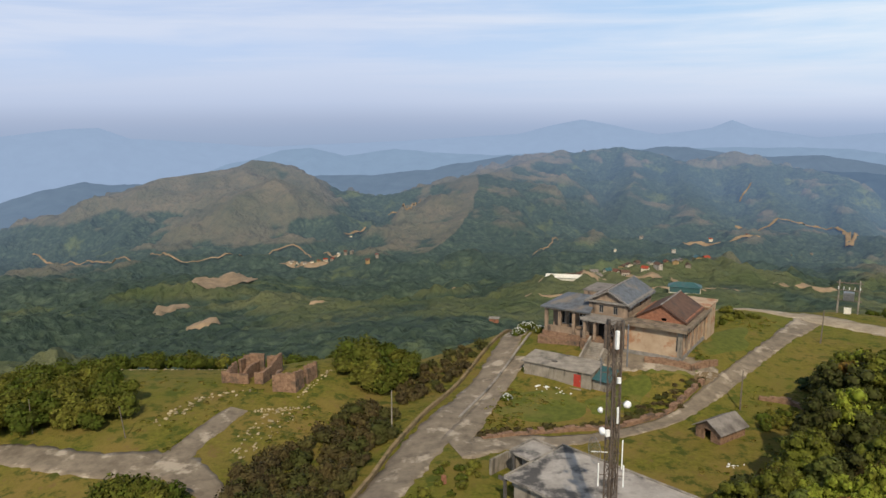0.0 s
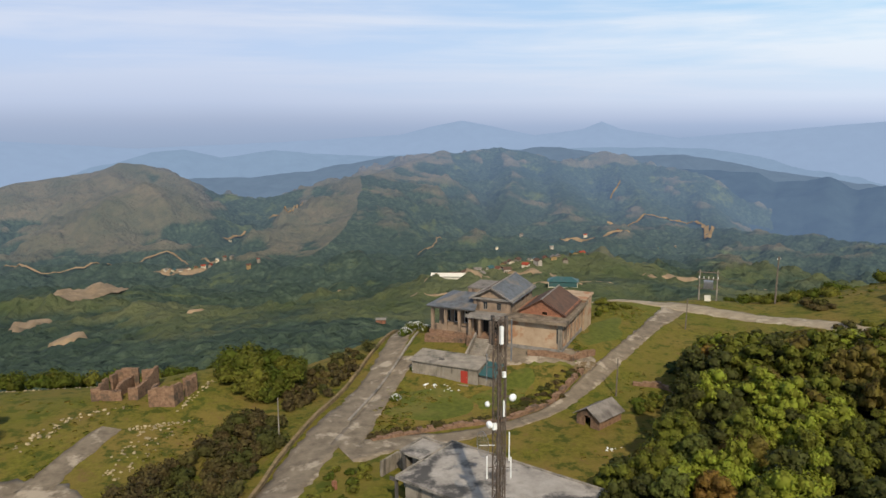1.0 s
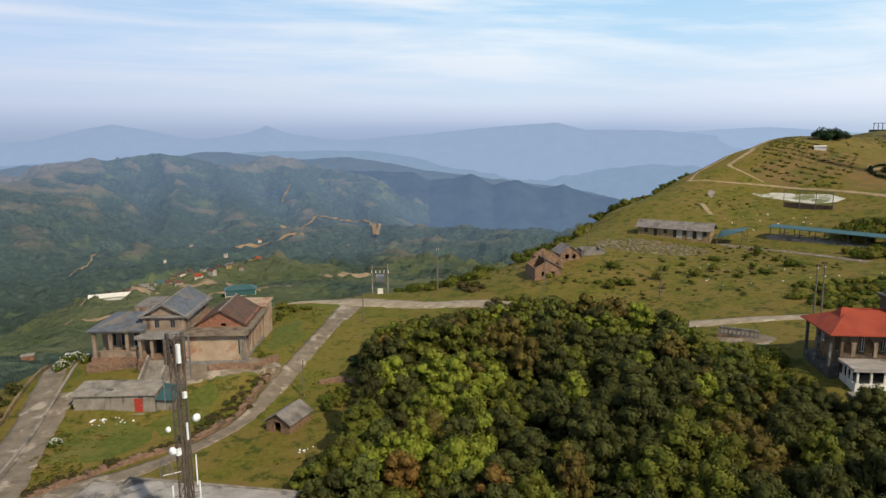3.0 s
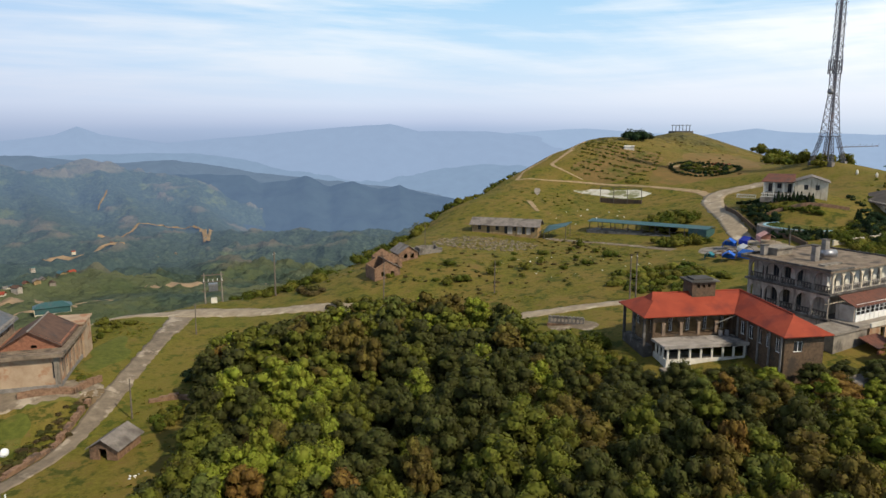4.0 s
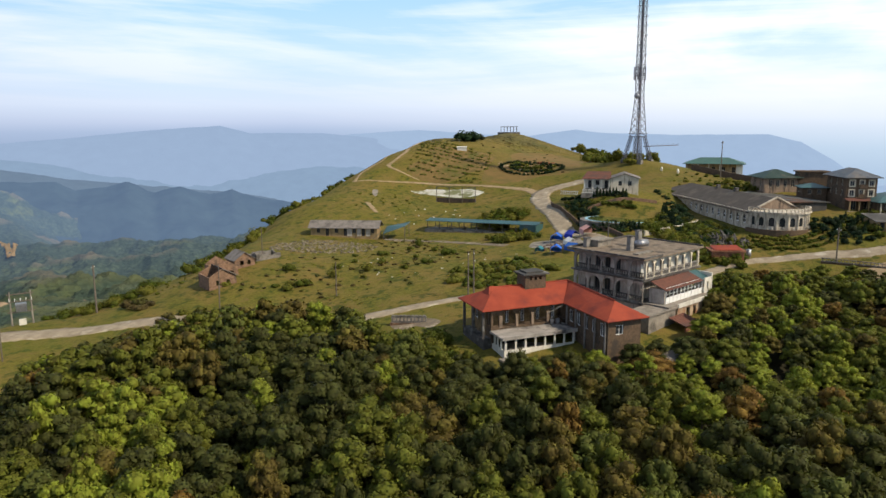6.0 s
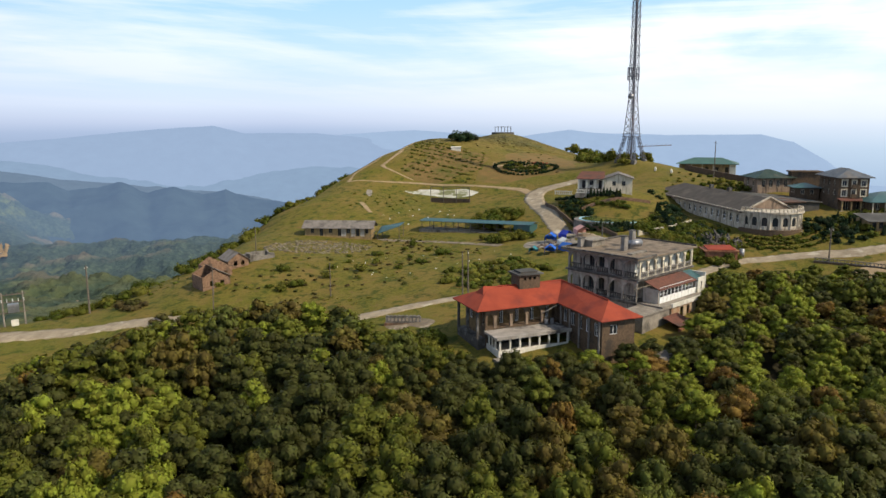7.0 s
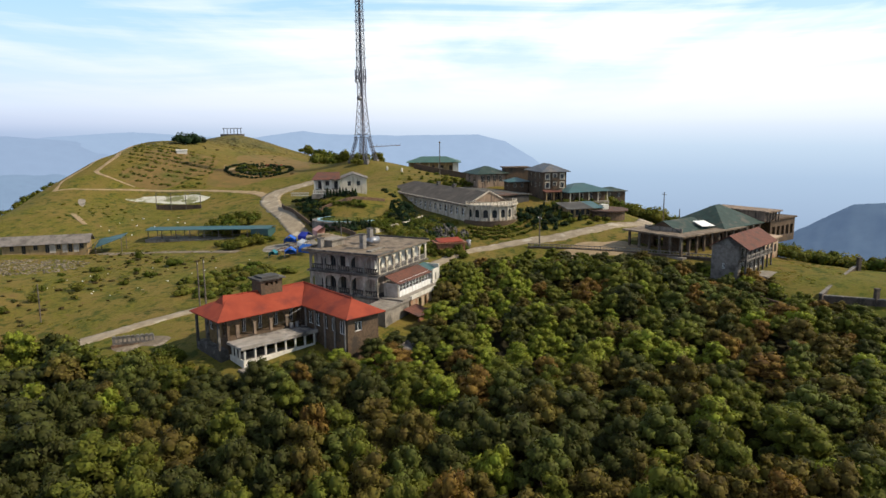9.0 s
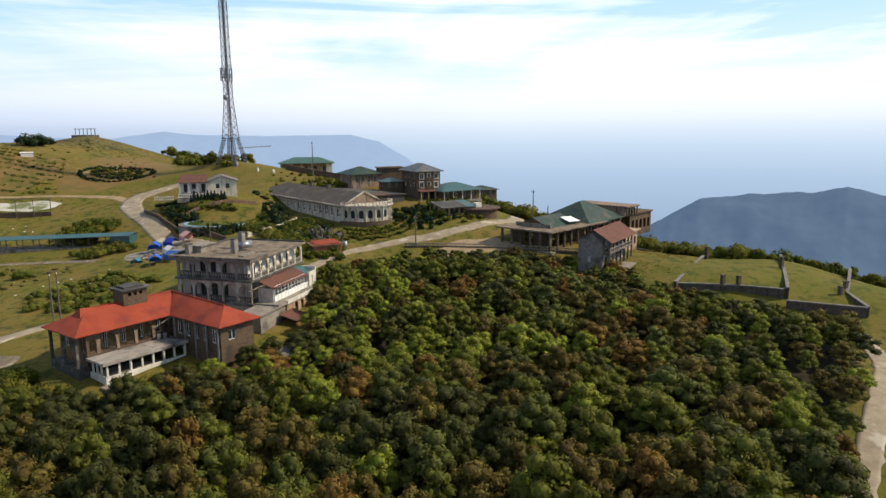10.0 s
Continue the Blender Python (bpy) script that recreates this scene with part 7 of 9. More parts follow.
    # chimney house on the ridge
    ch = part("roof_box", Shape().wall((7.6, 2.6), (11.0, 2.6), 14.2, 16.5, 0.25, [(0.7, 1.1, 15.7, 16.15), (1.5, 1.9, 15.7, 16.15), (2.3, 2.7, 15.7, 16.15)]).box(7.6, 7.85, 2.9, 5.2, 14.2, 16.5).box(10.75, 11.0, 2.9, 5.2, 14.2, 16.5).box(7.85, 10.75, 4.95, 5.2, 14.2, 16.5), BRICK, t, "square brown brick roof turret with small vents")
    part("cap", Shape().loop([(7.2, 2.2), (11.4, 2.2), (11.4, 5.6), (7.2, 5.6)], 16.5, [16.7, 16.7, 16.7, 16.7]).box(7.9, 10.7, 2.8, 5.0, 16.7, 16.95), TAR, ch)
    # terrace block in front
    part("terrace_roof", Shape().box(0.6, 12.3, -4.3, -0.16, 9.45, 9.75).box(0.6, 12.3, -4.3, -4.1, 9.75, 9.9), ROOFSLAB, t, "stained concrete terrace roof")
    part("terrace_wall", Shape().box(1.2, 12.0, -3.95, -3.75, G, 7.9).box(1.0, 1.2, -3.95, -0.1, G, 7.9), PLASTER_WHITE, t, "white plaster parapet")
    for i in range(8):
        part("post", Shape().box(1.15 + i * 1.52, 1.38 + i * 1.52, -3.96, -3.73, 7.9, 9.45), PLASTER_WHITE, t)
    for i in range(3):
        part("post", Shape().box(1.0, 1.2, -2.9 + i * 1.0, -2.7 + i * 1.0, 7.9, 9.45), PLASTER_WHITE, t)
    # back wall near black: shade under the terrace roof put into its colour
    part("inner_wall", Shape().box(1.3, 12.0, -0.3, -0.05, G, 9.44), DARK, t)
    part("terrace_floor", Shape().box(1.3, 12.0, -3.7, -0.32, G, 7.7), CONC, t)
    part("path_slab", Shape().box(0.2, 12.4, -5.2, -3.9, G - 0.4, 6.95), CONC, t)
    for i in range(2):
        part("water_drum", Shape().tube((10.2 + i * 0.9, -0.8, 9.86), (10.2 + i * 0.9, -0.8, 10.6), 0.3, n=12), STEEL, t)
    part("rail", Shape().bar((8.2, -0.3, 10.8), (11.6, -0.3, 10.8), 0.05).bar((11.5, -3.7, 10.8), (11.5, -0.3, 10.8), 0.05).bar((11.5, -3.7, 9.98), (11.5, -3.7, 10.8), 0.05), RUST, t)


red_house()


def white_house():
    t = thing("white_arcade_house", 105.9, 20.2, 0, -21.5, "two-storey grey-white arcaded house with a flat roof", "house")
    F1, F2, R, G = 11.1, 14.75, 18.0, 7.4
    W, D, c = 16.4, 13.4, 1.5
    # inner walls behind the arcades
    low3 = even(5, 1.0, 10.6, 1.1, F1 + 0.3, F1 + 2.6)
    up3 = even(5, 1.0, 10.6, 1.0, F2 + 0.5, F2 + 2.3)
    box_walls(t, c, W, c, D, G, R - 0.3, PLASTER_GREY, {0: even(6, 0.4, 13.6, 1.1, F2 + 0.3, F2 + 2.3), 3: low3[:4] + up3[:4]}, TRIM_DARK, name="inner_wall")
    part("bright_wall", Shape().wall((c, c - 0.05), (W, c - 0.05), F2 + 0.05, R - 0.35, 0.045, even(6, 0.4, 13.6, 1.1, F2 + 0.3, F2 + 2.3)), PLASTER_WHITE, t, "whiter plaster on the front upper wall")
    # arcades on the two open sides
    part("arcade", Shape().wall((0.25, D), (0.25, 0.25), F1, F2 - 0.3, 0.3, arch=[(0.4 + 2.6 * i, 2.65 + 2.6 * i, F1 + 0.02, F2 - 0.75) for i in range(5)]), PLASTER_GREY, t, "mouldy grey arcade of wide arches")
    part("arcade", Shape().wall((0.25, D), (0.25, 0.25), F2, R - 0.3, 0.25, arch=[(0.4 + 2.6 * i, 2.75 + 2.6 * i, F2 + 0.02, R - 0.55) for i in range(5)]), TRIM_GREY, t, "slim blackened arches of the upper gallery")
    # cream instead of grey trim: sunshine on this side put into the colour
    part("arcade", Shape().wall((0.6, 0.02), (W, 0.02), F2, R - 0.3, 0.25, arch=[(0.3 + 2.2 * i, 2.25 + 2.2 * i, F2 + 0.02, R - 0.5) for i in range(7)]), CREAM, t, "slim arches of the upper gallery, coloured paler for the sunlit side")
    for k, z in ((0, F1), (1, F2)):
        for i in range(5):
            y1 = D - 0.45 - 2.6 * i
            rail(t, 0.38, 0.38, y1 - 2.2, y1, z, 0.95, TRIM_DARK, 0.4)
    for i in range(7):
        rail(t, 0.95 + 2.2 * i, 2.8 + 2.2 * i, 0.14, 0.14, F2, 0.9, TRIM_GREY, 0.4)
    part("floor_slab", Shape().box(-0.25, W + 0.2, -0.25, D + 0.2, F2 - 0.3, F2), TRIM_DARK, t)
    part("floor_slab", Shape().box(-0.2, W + 0.1, -0.2, D + 0.2, F1 - 0.35, F1), TRIM_DARK, t)
    part("basement_wall", Shape().box(0.0, W, 0.0, D, G - 1.4, F1 - 0.35), PLASTER_GREY, t)
    part("roof_slab", Shape().box(-0.7, W + 0.6, -0.45, D + 0.8, R - 0.24, R), LEDGE, t, "weathered flat concrete roof")
    part("roof_rim", Shape().box(-0.75, -0.5, -0.47, D + 0.8, R, R + 0.24).box(-0.5, 4.5, -0.47, -0.25, R, R + 0.24).box(W + 0.4, W + 0.62, -0.25, D + 0.8, R, R + 0.25).box(-0.5, W + 0.4, D + 0.5, D + 0.8, R, R + 0.3), TRIM_DARK, t)
    for x, y, h in ((4.6, 5.6, 2.3), (9.0, 7.0, 2.6), (2.5, 12.6, 1.5)):
        ch = part("chimney", Shape().box(x - 0.5, x + 0.5, y - 0.35, y + 0.35, R, R + h), TRIM_GREY, t)
        part("cap", Shape().box(x - 0.6, x + 0.6, y - 0.45, y + 0.45, R + h, R + h + 0.14), TRIM_DARK, ch)
    part("water_tank", Shape().tube((6.2, 5.6, R + 0.95), (8.2, 4.9, R + 0.95), 0.6, n=16).box(6.6, 7.8, 6.6, 7.3, R, R + 0.4), STEEL, t, "shiny steel water tank lying on the roof", True)
    part("stair_head", Shape().box(3.4, 7.0, 11.0, 13.2, R, R + 1.0).box(3.1, 7.3, 10.7, 13.5, R + 1.0, R + 1.2), CONC, t)
    part("roof_step", Shape().box(1.8, 6.0, 2.2, 3.2, R, R + 0.25), CONC, t)
    # lean-to glazing on the sunny side
    lean = part("lean_to", Shape().slab([(1.6, -3.0, 13.3), (12.6, -3.0, 13.3), (12.6, -0.3, 14.35), (1.6, -0.3, 14.35)], 0.1), TILE_RED, t, "rusty red lean-to roof")
    part("lean_to", Shape().slab([(12.6, -3.0, 13.3), (15.0, -3.0, 13.3), (15.0, -0.3, 14.35), (12.6, -0.3, 14.35)], 0.1), TIN_TEAL, t)
    part("screen", Shape().wall((2.0, -2.7), (15.0, -2.7), F1, 13.25, 0.08, even(12, 0.1, 12.9, 0.92, F1 + 0.9, 13.1)), PAINT_WHITE, t, "white framed glazing under the lean-to")
    for i in range(13):
        part("mullion", Shape().box(2.0 + i * 1.07, 2.08 + i * 1.07, -2.76, -2.702, F1, 13.25), PAINT_WHITE, t)
    for i in range(4):
        part("glazing_bar", Shape().box(2.0, 11.8, -2.75, -2.71, F1 + 0.95 + i * 0.5, F1 + 1.0 + i * 0.5), PAINT_WHITE, t)
    part("side_screen", Shape().box(1.6, 1.8, -2.7, -0.1, F1, 13.3), PLASTER_GREY, t)
    part("white_panel", Shape().box(15.0, 15.3, -3.1, -0.1, F1 - 0.2, 14.2).wall((12.9, -3.05), (15.0, -3.05), F1, 13.6, 0.2, [(0.9, 1.3, F1 + 0.5, F1 + 1.8)]), PLASTER_WHITE, t)
    part("terrace", Shape().box(0.5, 16.6, -4.2, -0.22, F1 - 0.4, F1), CONC, t)
    part("curved_rim", Shape().box(3.0, 16.8, -4.4, -4.2, F1 - 0.5, F1 + 0.12), PLASTER_WHITE, t)
    part("lower_wall", Shape().wall((3.2, -4.1), (16.4, -4.1), G - 1.4, F1 - 0.42, 0.25, [(2.6, 3.6, 8.2, 10.2), (4.6, 5.4, 8.2, 10.2), (7.4, 8.4, 8.0, 10.2)]), PLASTER_PALE, t, "stained lower wall with reddish patches")
    part("lower_end", Shape().box(3.2, 3.45, -3.84, -0.25, G - 1.4, F1 - 0.42), PLASTER_PALE, t)
    # low annexes at the corner
    part("corner_block", Shape().box(-4.5, 2.8, -4.0, -0.3, G - 1.4, 10.6).box(-4.8, 3.0, -4.3, -0.26, 10.6, 10.85), CONC, t, "low concrete annex")
    part("red_awning", Shape().slab([(0.2, -7.2, 8.9), (4.4, -7.2, 8.9), (4.4, -4.4, 9.7), (0.2, -4.4, 9.7)], 0.1), TILE_RED, t)
    part("awning_wall", Shape().box(0.6, 4.2, -7.0, -6.8, G - 1.6, 8.4).box(4.0, 4.2, -6.8, -4.4, G - 1.6, 8.9), BRICK_RED, t)
    part("red_awning", Shape().slab([(15.4, -3.6, 11.6), (18.2, -3.6, 11.4), (18.2, -0.4, 12.3), (15.4, -0.4, 12.5)], 0.1), TILE_RED, t)
    part("awning_wall", Shape().box(15.6, 18.0, -3.2, -0.5, G - 1.4, 11.4), BRICK, t)


white_house()
solo("small_shed", Shape().box(-1.5, 1.5, -1.2, 1.2, -1.5, 1.7).slab([(-1.8, -1.5, 1.75), (1.8, -1.5, 1.75), (1.8, 1.5, 2.2), (-1.8, 1.5, 2.2)], 0.1), FIBRE, 90.5, 12.6, 6.6, -41, "tiny grey-roofed shed at the edge of the trees", "shed")


# ---- lattice towers ----
def lattice_mesh(levels, leg, brace, sides=4):
    """Legs, rings and crossed braces; levels: (z, half width)."""
    legs, br = Shape(), Shape()
    cs = [(math.cos(math.pi / 4 + 2 * math.pi * i / sides), math.sin(math.pi / 4 + 2 * math.pi * i / sides)) for i in range(sides)]
    k = math.sqrt(2)
    for (z0, w0), (z1, w1) in zip(levels, levels[1:]):
        for i in range(sides):
            a0, a1 = Vector((cs[i][0] * w0 * k, cs[i][1] * w0 * k, z0)), Vector((cs[i][0] * w1 * k, cs[i][1] * w1 * k, z1))
            j = (i + 1) % sides
            b0, b1 = Vector((cs[j][0] * w0 * k, cs[j][1] * w0 * k, z0)), Vector((cs[j][0] * w1 * k, cs[j][1] * w1 * k, z1))
            legs.bar(a0, a1, leg)
            br.bar(a0, b1, brace).bar(b0, a1, brace).bar(a1, b1, brace)
    return legs, br


PAINT_GREY = mat("grey_tower_steel", (0.155, 0.160, 0.185), (0.085, 0.085, 0.10), 0.6, 0.6, 0.1, (0.12, 0.065, 0.05), 0.25, metal=0.2)


def tower():
    x, y = polar(78.3, 240)
    t = thing("radio_tower", x, y, 26.6, -20, "tall grey steel lattice radio tower with splayed legs", "tower")
    # splayed feet
    for sx in (-1, 1):
        for sy in (-1, 1):
            a, b = Vector((sx * 3.1, sy * 3.1, 0)), Vector((sx * 1.5, sy * 1.5, 7.6))
            s = Shape()
            w = 0.45
            for dx, dy in ((-w, -w), (w, -w), (w, w), (-w, w)):
                s.bar(a + Vector((dx, dy, 0)), b + Vector((dx * 0.9, dy * 0.9, 0)), 0.13)
            for k in range(6):
                p, q = a.lerp(b, k / 6), a.lerp(b, (k + 1) / 6)
                for (d0, d1) in (((-w, -w), (w, -w)), ((w, -w), (w, w)), ((w, w), (-w, w)), ((-w, w), (-w, -w))):
                    s.bar(p + Vector((*d0, 0)), q + Vector((*d1, 0)), 0.07).bar(q + Vector((*d0, 0)), q + Vector((*d1, 0)), 0.07)
            part("foot", s, PAINT_GREY, t)
            part("footing", Shape().box(a.x - 0.7, a.x + 0.7, a.y - 0.7, a.y + 0.7, -3.0, 0.15), STONE_GREY, t)
    part("platform", Shape().box(-2.2, 2.2, -2.2, 2.2, 7.5, 7.7).box(-2.2, 2.2, -2.25, -2.15, 8.5, 8.6).box(-2.2, 2.2, 2.15, 2.25, 8.5, 8.6).box(-2.25, -2.15, -2.15, 2.15, 8.5, 8.6).box(2.15, 2.25, -2.15, 2.15, 8.5, 8.6), PAINT_GREY, t)
    lv = [(7.6, 1.9)] + [(7.6 + 2.2 * (i + 1), max(1.0, 1.9 - 0.16 * (i + 1))) for i in range(9)]
    top = lv[-1][0]
    lv += [(top + 2.0 * (i + 1), 1.0 - 0.012 * i) for i in range(14)]
    corner = lambda i, z, w: Vector((w if i in (0, 3) else -w, w if i < 2 else -w, z))
    for i in range(4):
        leg = Shape()
        for (z0, w0), (z1, w1) in zip(lv, lv[1:]):
            leg.bar(corner(i, z0, w0), corner(i, z1, w1), 0.17)
        part("leg", leg, PAINT_GREY, t)
        j = (i + 1) % 4
        for (z0, w0), (z1, w1) in zip(lv, lv[1:]):
            part("brace", Shape().bar(corner(i, z0, w0), corner(j, z1, w1), 0.085), PAINT_GREY, t)
            part("brace", Shape().bar(corner(j, z0, w0), corner(i, z1, w1), 0.085), PAINT_GREY, t)
            part("rung", Shape().bar(corner(i, z1, w1), corner(j, z1, w1), 0.085), PAINT_GREY, t)
    h = lv[-1][0]
    legs, br = lattice_mesh([(h + 1.5 * i, 0.5) for i in range(6)], 0.12, 0.07)
    part("top_section", legs, PAINT_GREY, t)
    part("top_bracing", br, PAINT_GREY, t)
    part("top_platform", Shape().box(-1.3, 1.3, -1.3, 1.3, h - 0.2, h).box(-1.3, 1.3, -1.32, -1.25, h + 0.9, h + 1.0).box(-1.3, 1.3, 1.25, 1.32, h + 0.9, h + 1.0).box(-1.3, -1.22, -1.25, 1.25, h - 1.6, h - 1.5), PAINT_GREY, t)
    part("cable_ladder", Shape().box(-0.25, 0.25, -0.2, 0.05, 0, h), PAINT_GREY, t)
    for k in range(9):
        z = top + 3.0 * k
        for dx, dy in ((1.9, 0), (-1.9, 0), (0, 1.9), (0, -1.9)):
            part("dipole", Shape().bar((dx * 0.5, dy * 0.5, z), (dx, dy, z), 0.06).bar((dx, dy, z - 0.45), (dx, dy, z + 0.45), 0.06), PAINT_GREY, t)
    part("cross_arm", Shape().box(-2.1, 2.1, -0.08, 0.08, top - 0.6, top - 0.45).box(-0.08, 0.08, -2.1, 2.1, top - 0.6, top - 0.45), PAINT_GREY, t)
    for dx, dy in ((2.0, 0.3), (-2.0, -0.3), (0.3, 2.0), (-0.3, -2.0), (1.4, 1.4), (-1.4, 1.4)):
        part("panel_antenna", Shape().box(dx - 0.14, dx + 0.14, dy - 0.1, dy + 0.1, top - 1.8, top + 2.4), PAINT_GREY, t)
    d = part("dish", Shape().tube((-2.4, -0.6, 20.5), (-2.9, -0.8, 20.5), 0.8, 0.85, 18), STEEL, t, "round microwave drum", True)
    part("mount", Shape().bar((-1.5, -0.3, 20.5), (-2.4, -0.6, 20.5), 0.12), PAINT_GREY, d)
    br = Shape().box(4, 26, -0.2, 0.25, 4.1, 4.35)
    for i in range(7):
        br.bar((4.5 + i * 3.4, 0, 4.1), (6.2 + i * 3.4, 0, 4.9), 0.05)
    part("cable_bridge", br, PAINT_GREY, t)


tower()


def mast():
    x, y = 12.85, 50.4
    z = gz(x, y)
    t = thing("antenna_mast", x, y, z, 20, "rusted lattice antenna mast crowded with cables and dishes", "antenna mast")
    top = 23.2 - z
    n = 26
    legs, br = lattice_mesh([(top * i / n, 0.36) for i in range(n + 1)], 0.085, 0.035)
    part("leg", legs, RUST, t)
    part("bracing", br, RUST, t)
    part("base_block", Shape().box(-0.9, 0.9, -0.9, 0.9, -0.8, 0.3), CONC, t)
    rs = random.Random(4)
    cab = Shape()
    for i in range(11):
        a = rs.uniform(-0.3, 0.3)
        b = rs.uniform(-0.3, 0.3)
        prev = Vector((a, b, 0))
        for k in range(1, 11):
            q = Vector((a + rs.uniform(-0.12, 0.12), b + rs.uniform(-0.12, 0.12), top * k / 10 - rs.uniform(0, 0.6)))
            cab.tube(prev, q, 0.032, n=5)
            prev = q
    part("cable", cab, WORN_BEAM, t, "bundle of dark feeder cables")
    for i in range(26):
        zz = rs.uniform(6, top)
        a = rs.uniform(0, 6.28)
        part("arm", Shape().bar((0.3 * math.cos(a), 0.3 * math.sin(a), zz), (0.85 * math.cos(a), 0.85 * math.sin(a), zz + rs.uniform(-0.2, 0.2)), 0.035), RUST, t)
    # panels at the head, dishes lower down; u is to the right as one faces it from the south
    rt = Vector((math.cos(radians(-33)), math.sin(radians(-33)), 0))
    fw = Vector((math.sin(radians(-33)), -math.cos(radians(-33)), 0))

    def at_(u, f, h):
        return rt * u + fw * f + Vector((0, 0, h))
    for u, f, h0, h1, w, m in ((0.12, 0.5, -1.9, -0.5, 0.17, PAINT_WHITE), (-0.75, 0.1, -2.0, -0.2, 0.12, RUST), (0.9, 0.0, -3.4, -0.1, 0.06, STEEL), (-0.55, -0.3, -2.2, 0.15, 0.16, TRIM_DARK), (0.5, -0.35, -2.2, 0.1, 0.16, TRIM_DARK),
                               (-1.0, 0.2, -5.0, -2.8, 0.05, STEEL), (0.8, 0.3, -11.6, -9.2, 0.05, PAINT_WHITE), (-0.95, 0.3, -13.2, -11.3, 0.06, PAINT_WHITE), (0.95, 0.1, -13.2, -11.4, 0.06, PAINT_WHITE), (0.35, 0.5, -7.8, -6.5, 0.08, PAINT_WHITE)):
        s = Shape()
        a = at_(u, f, top + h0)
        b = at_(u, f, top + h1)
        s.tube(a, b, w, n=8 if w < 0.1 else 4)
        p = part("panel_antenna", s, m, t, "white panel antenna" if m is PAINT_WHITE else "")
        part("bracket", Shape().bar(at_(u * 0.3, f * 0.3, top + (h0 + h1) / 2), at_(u, f, top + (h0 + h1) / 2), 0.05), RUST, p)
    part("radio_unit", Shape().box(-0.13, 0.13, -0.1, 0.1, 0, 0.45, Matrix.Translation(at_(0.35, 0.45, top - 4.6))), PAINT_WHITE, t)
    part("radio_unit", Shape().box(-0.17, 0.17, -0.1, 0.1, 0, 0.5, Matrix.Translation(at_(-0.35, 0.5, top - 8.9))), PAINT_WHITE, t)
    for u, h, r, aim in ((-0.85, -6.9, 0.22, (-0.8, 0.4)), (1.0, -6.3, 0.3, (0.45, 0.8)), (-0.7, -8.6, 0.3, (-0.6, 0.6))):
        c = at_(u, 0.25, top + h)
        ax = rt * aim[0] + fw * aim[1]
        d = part("dish", Shape().tube(c, c + ax * 0.16, r, r * 1.02, 18).tube(c + ax * 0.16, c + ax * 0.3, r * 1.02, r * 0.55, 18), PAINT_WHITE, t, "white drum dish", True)
        part("bracket", Shape().bar(at_(u * 0.35, 0.1, top + h), c, 0.06), RUST, d)
    # wire grid dish
    c = at_(-1.15, 0.3, top - 10.2)
    ax = (rt * -0.75 + fw * 0.66).normalized()
    sd = ax.cross(Vector((0, 0, 1)))
    g = Shape()
    pts = lambda r, a: c + sd * (r * math.cos(a)) + Vector((0, 0, r * 1.5 * math.sin(a))) + ax * (0.35 * r * r)
    for i in range(24):
        g.bar(pts(0.72, 2 * math.pi * i / 24), pts(0.72, 2 * math.pi * (i + 1) / 24), 0.03)
    for i in range(-7, 8):
        u = i / 8 * 0.72
        hh = math.sqrt(max(0, 0.72 ** 2 - u * u))
        g.bar(c + sd * u + Vector((0, 0, -hh * 1.5)) + ax * 0.18, c + sd * u + Vector((0, 0, hh * 1.5)) + ax * 0.18, 0.012)
    d = part("grid_dish", g, STEEL, t, "oval wire grid dish")
    part("feed_arm", Shape().bar(at_(-0.3, 0.1, top - 10.4), c + ax * 0.5, 0.05), PAINT_WHITE, d)


mast()

# ---- houses of the upper village ----
def bungalow():
    x, y = polar(76.3, 192)
    t = thing("bungalow", x, y, 21.0, -76.3, "pale bungalow with a red-tiled porch", "house")
    box_walls(t, 0.2, 7.4, 0, 8.5, -1.5, 3.0, CREAM, {0: even(2, 1.2, 6.2, 0.9, 1.0, 2.2)}, TRIM_DARK)
    gable_parts("gable", (0.2, 7.4, 0, 8.5, 3.0, 4.2, "y"), CREAM, t)
    for s in gable(0.2, 7.4, 0, 8.5, 3.05, 4.3, "y", 0.5):
        part("roof_pane", s, FIBRE, t)
    box_walls(t, -6.8, 0.1, 2.6, 8.0, -1.5, 2.9, PLASTER_WHITE, {0: [(1, 1.9, 0.1, 2.2), (3, 4, 0.9, 2.2), (5.4, 6.3, 0.1, 2.2)]}, TRIM_DARK)
    part("roof_pane", Shape().slab([(-7.4, -0.2, 2.8), (0.2, -0.2, 2.8), (0.2, 4.6, 4.5), (-6.0, 4.6, 4.5)], 0.14), TILE_RED, t, "red tiled porch roof")
    part("roof_pane", Shape().slab([(0.2, 8.6, 2.8), (-7.4, 8.6, 2.8), (-6.0, 4.6, 4.5), (0.2, 4.6, 4.5)], 0.14), TILE_RED, t)
    part("roof_pane", Shape().slab([(-7.4, 8.6, 2.8), (-7.4, -0.2, 2.8), (-6.0, 4.6, 4.5)], 0.14), TILE_RED, t)
    for i in range(4):
        column(t, -6.7 + i * 2.2, 0.2, 0, 2.75, 0.3, PLASTER_WHITE)
    part("porch_floor", Shape().box(-7.0, 0.1, 0, 2.6, -1.5, 0.0), CONC, t)
    rail(t, -7.2, 2.8, -1.6, -1.6, -0.9, 0.9, PLASTER_WHITE, 0.5)
    rail(t, -13.0, -8.2, -1.0, -1.6, -1.4, 0.9, PLASTER_WHITE, 0.5)
    part("terrace", Shape().box(-7.4, 3.0, -1.8, -0.02, -2.2, -0.9), CONC, t)


bungalow()


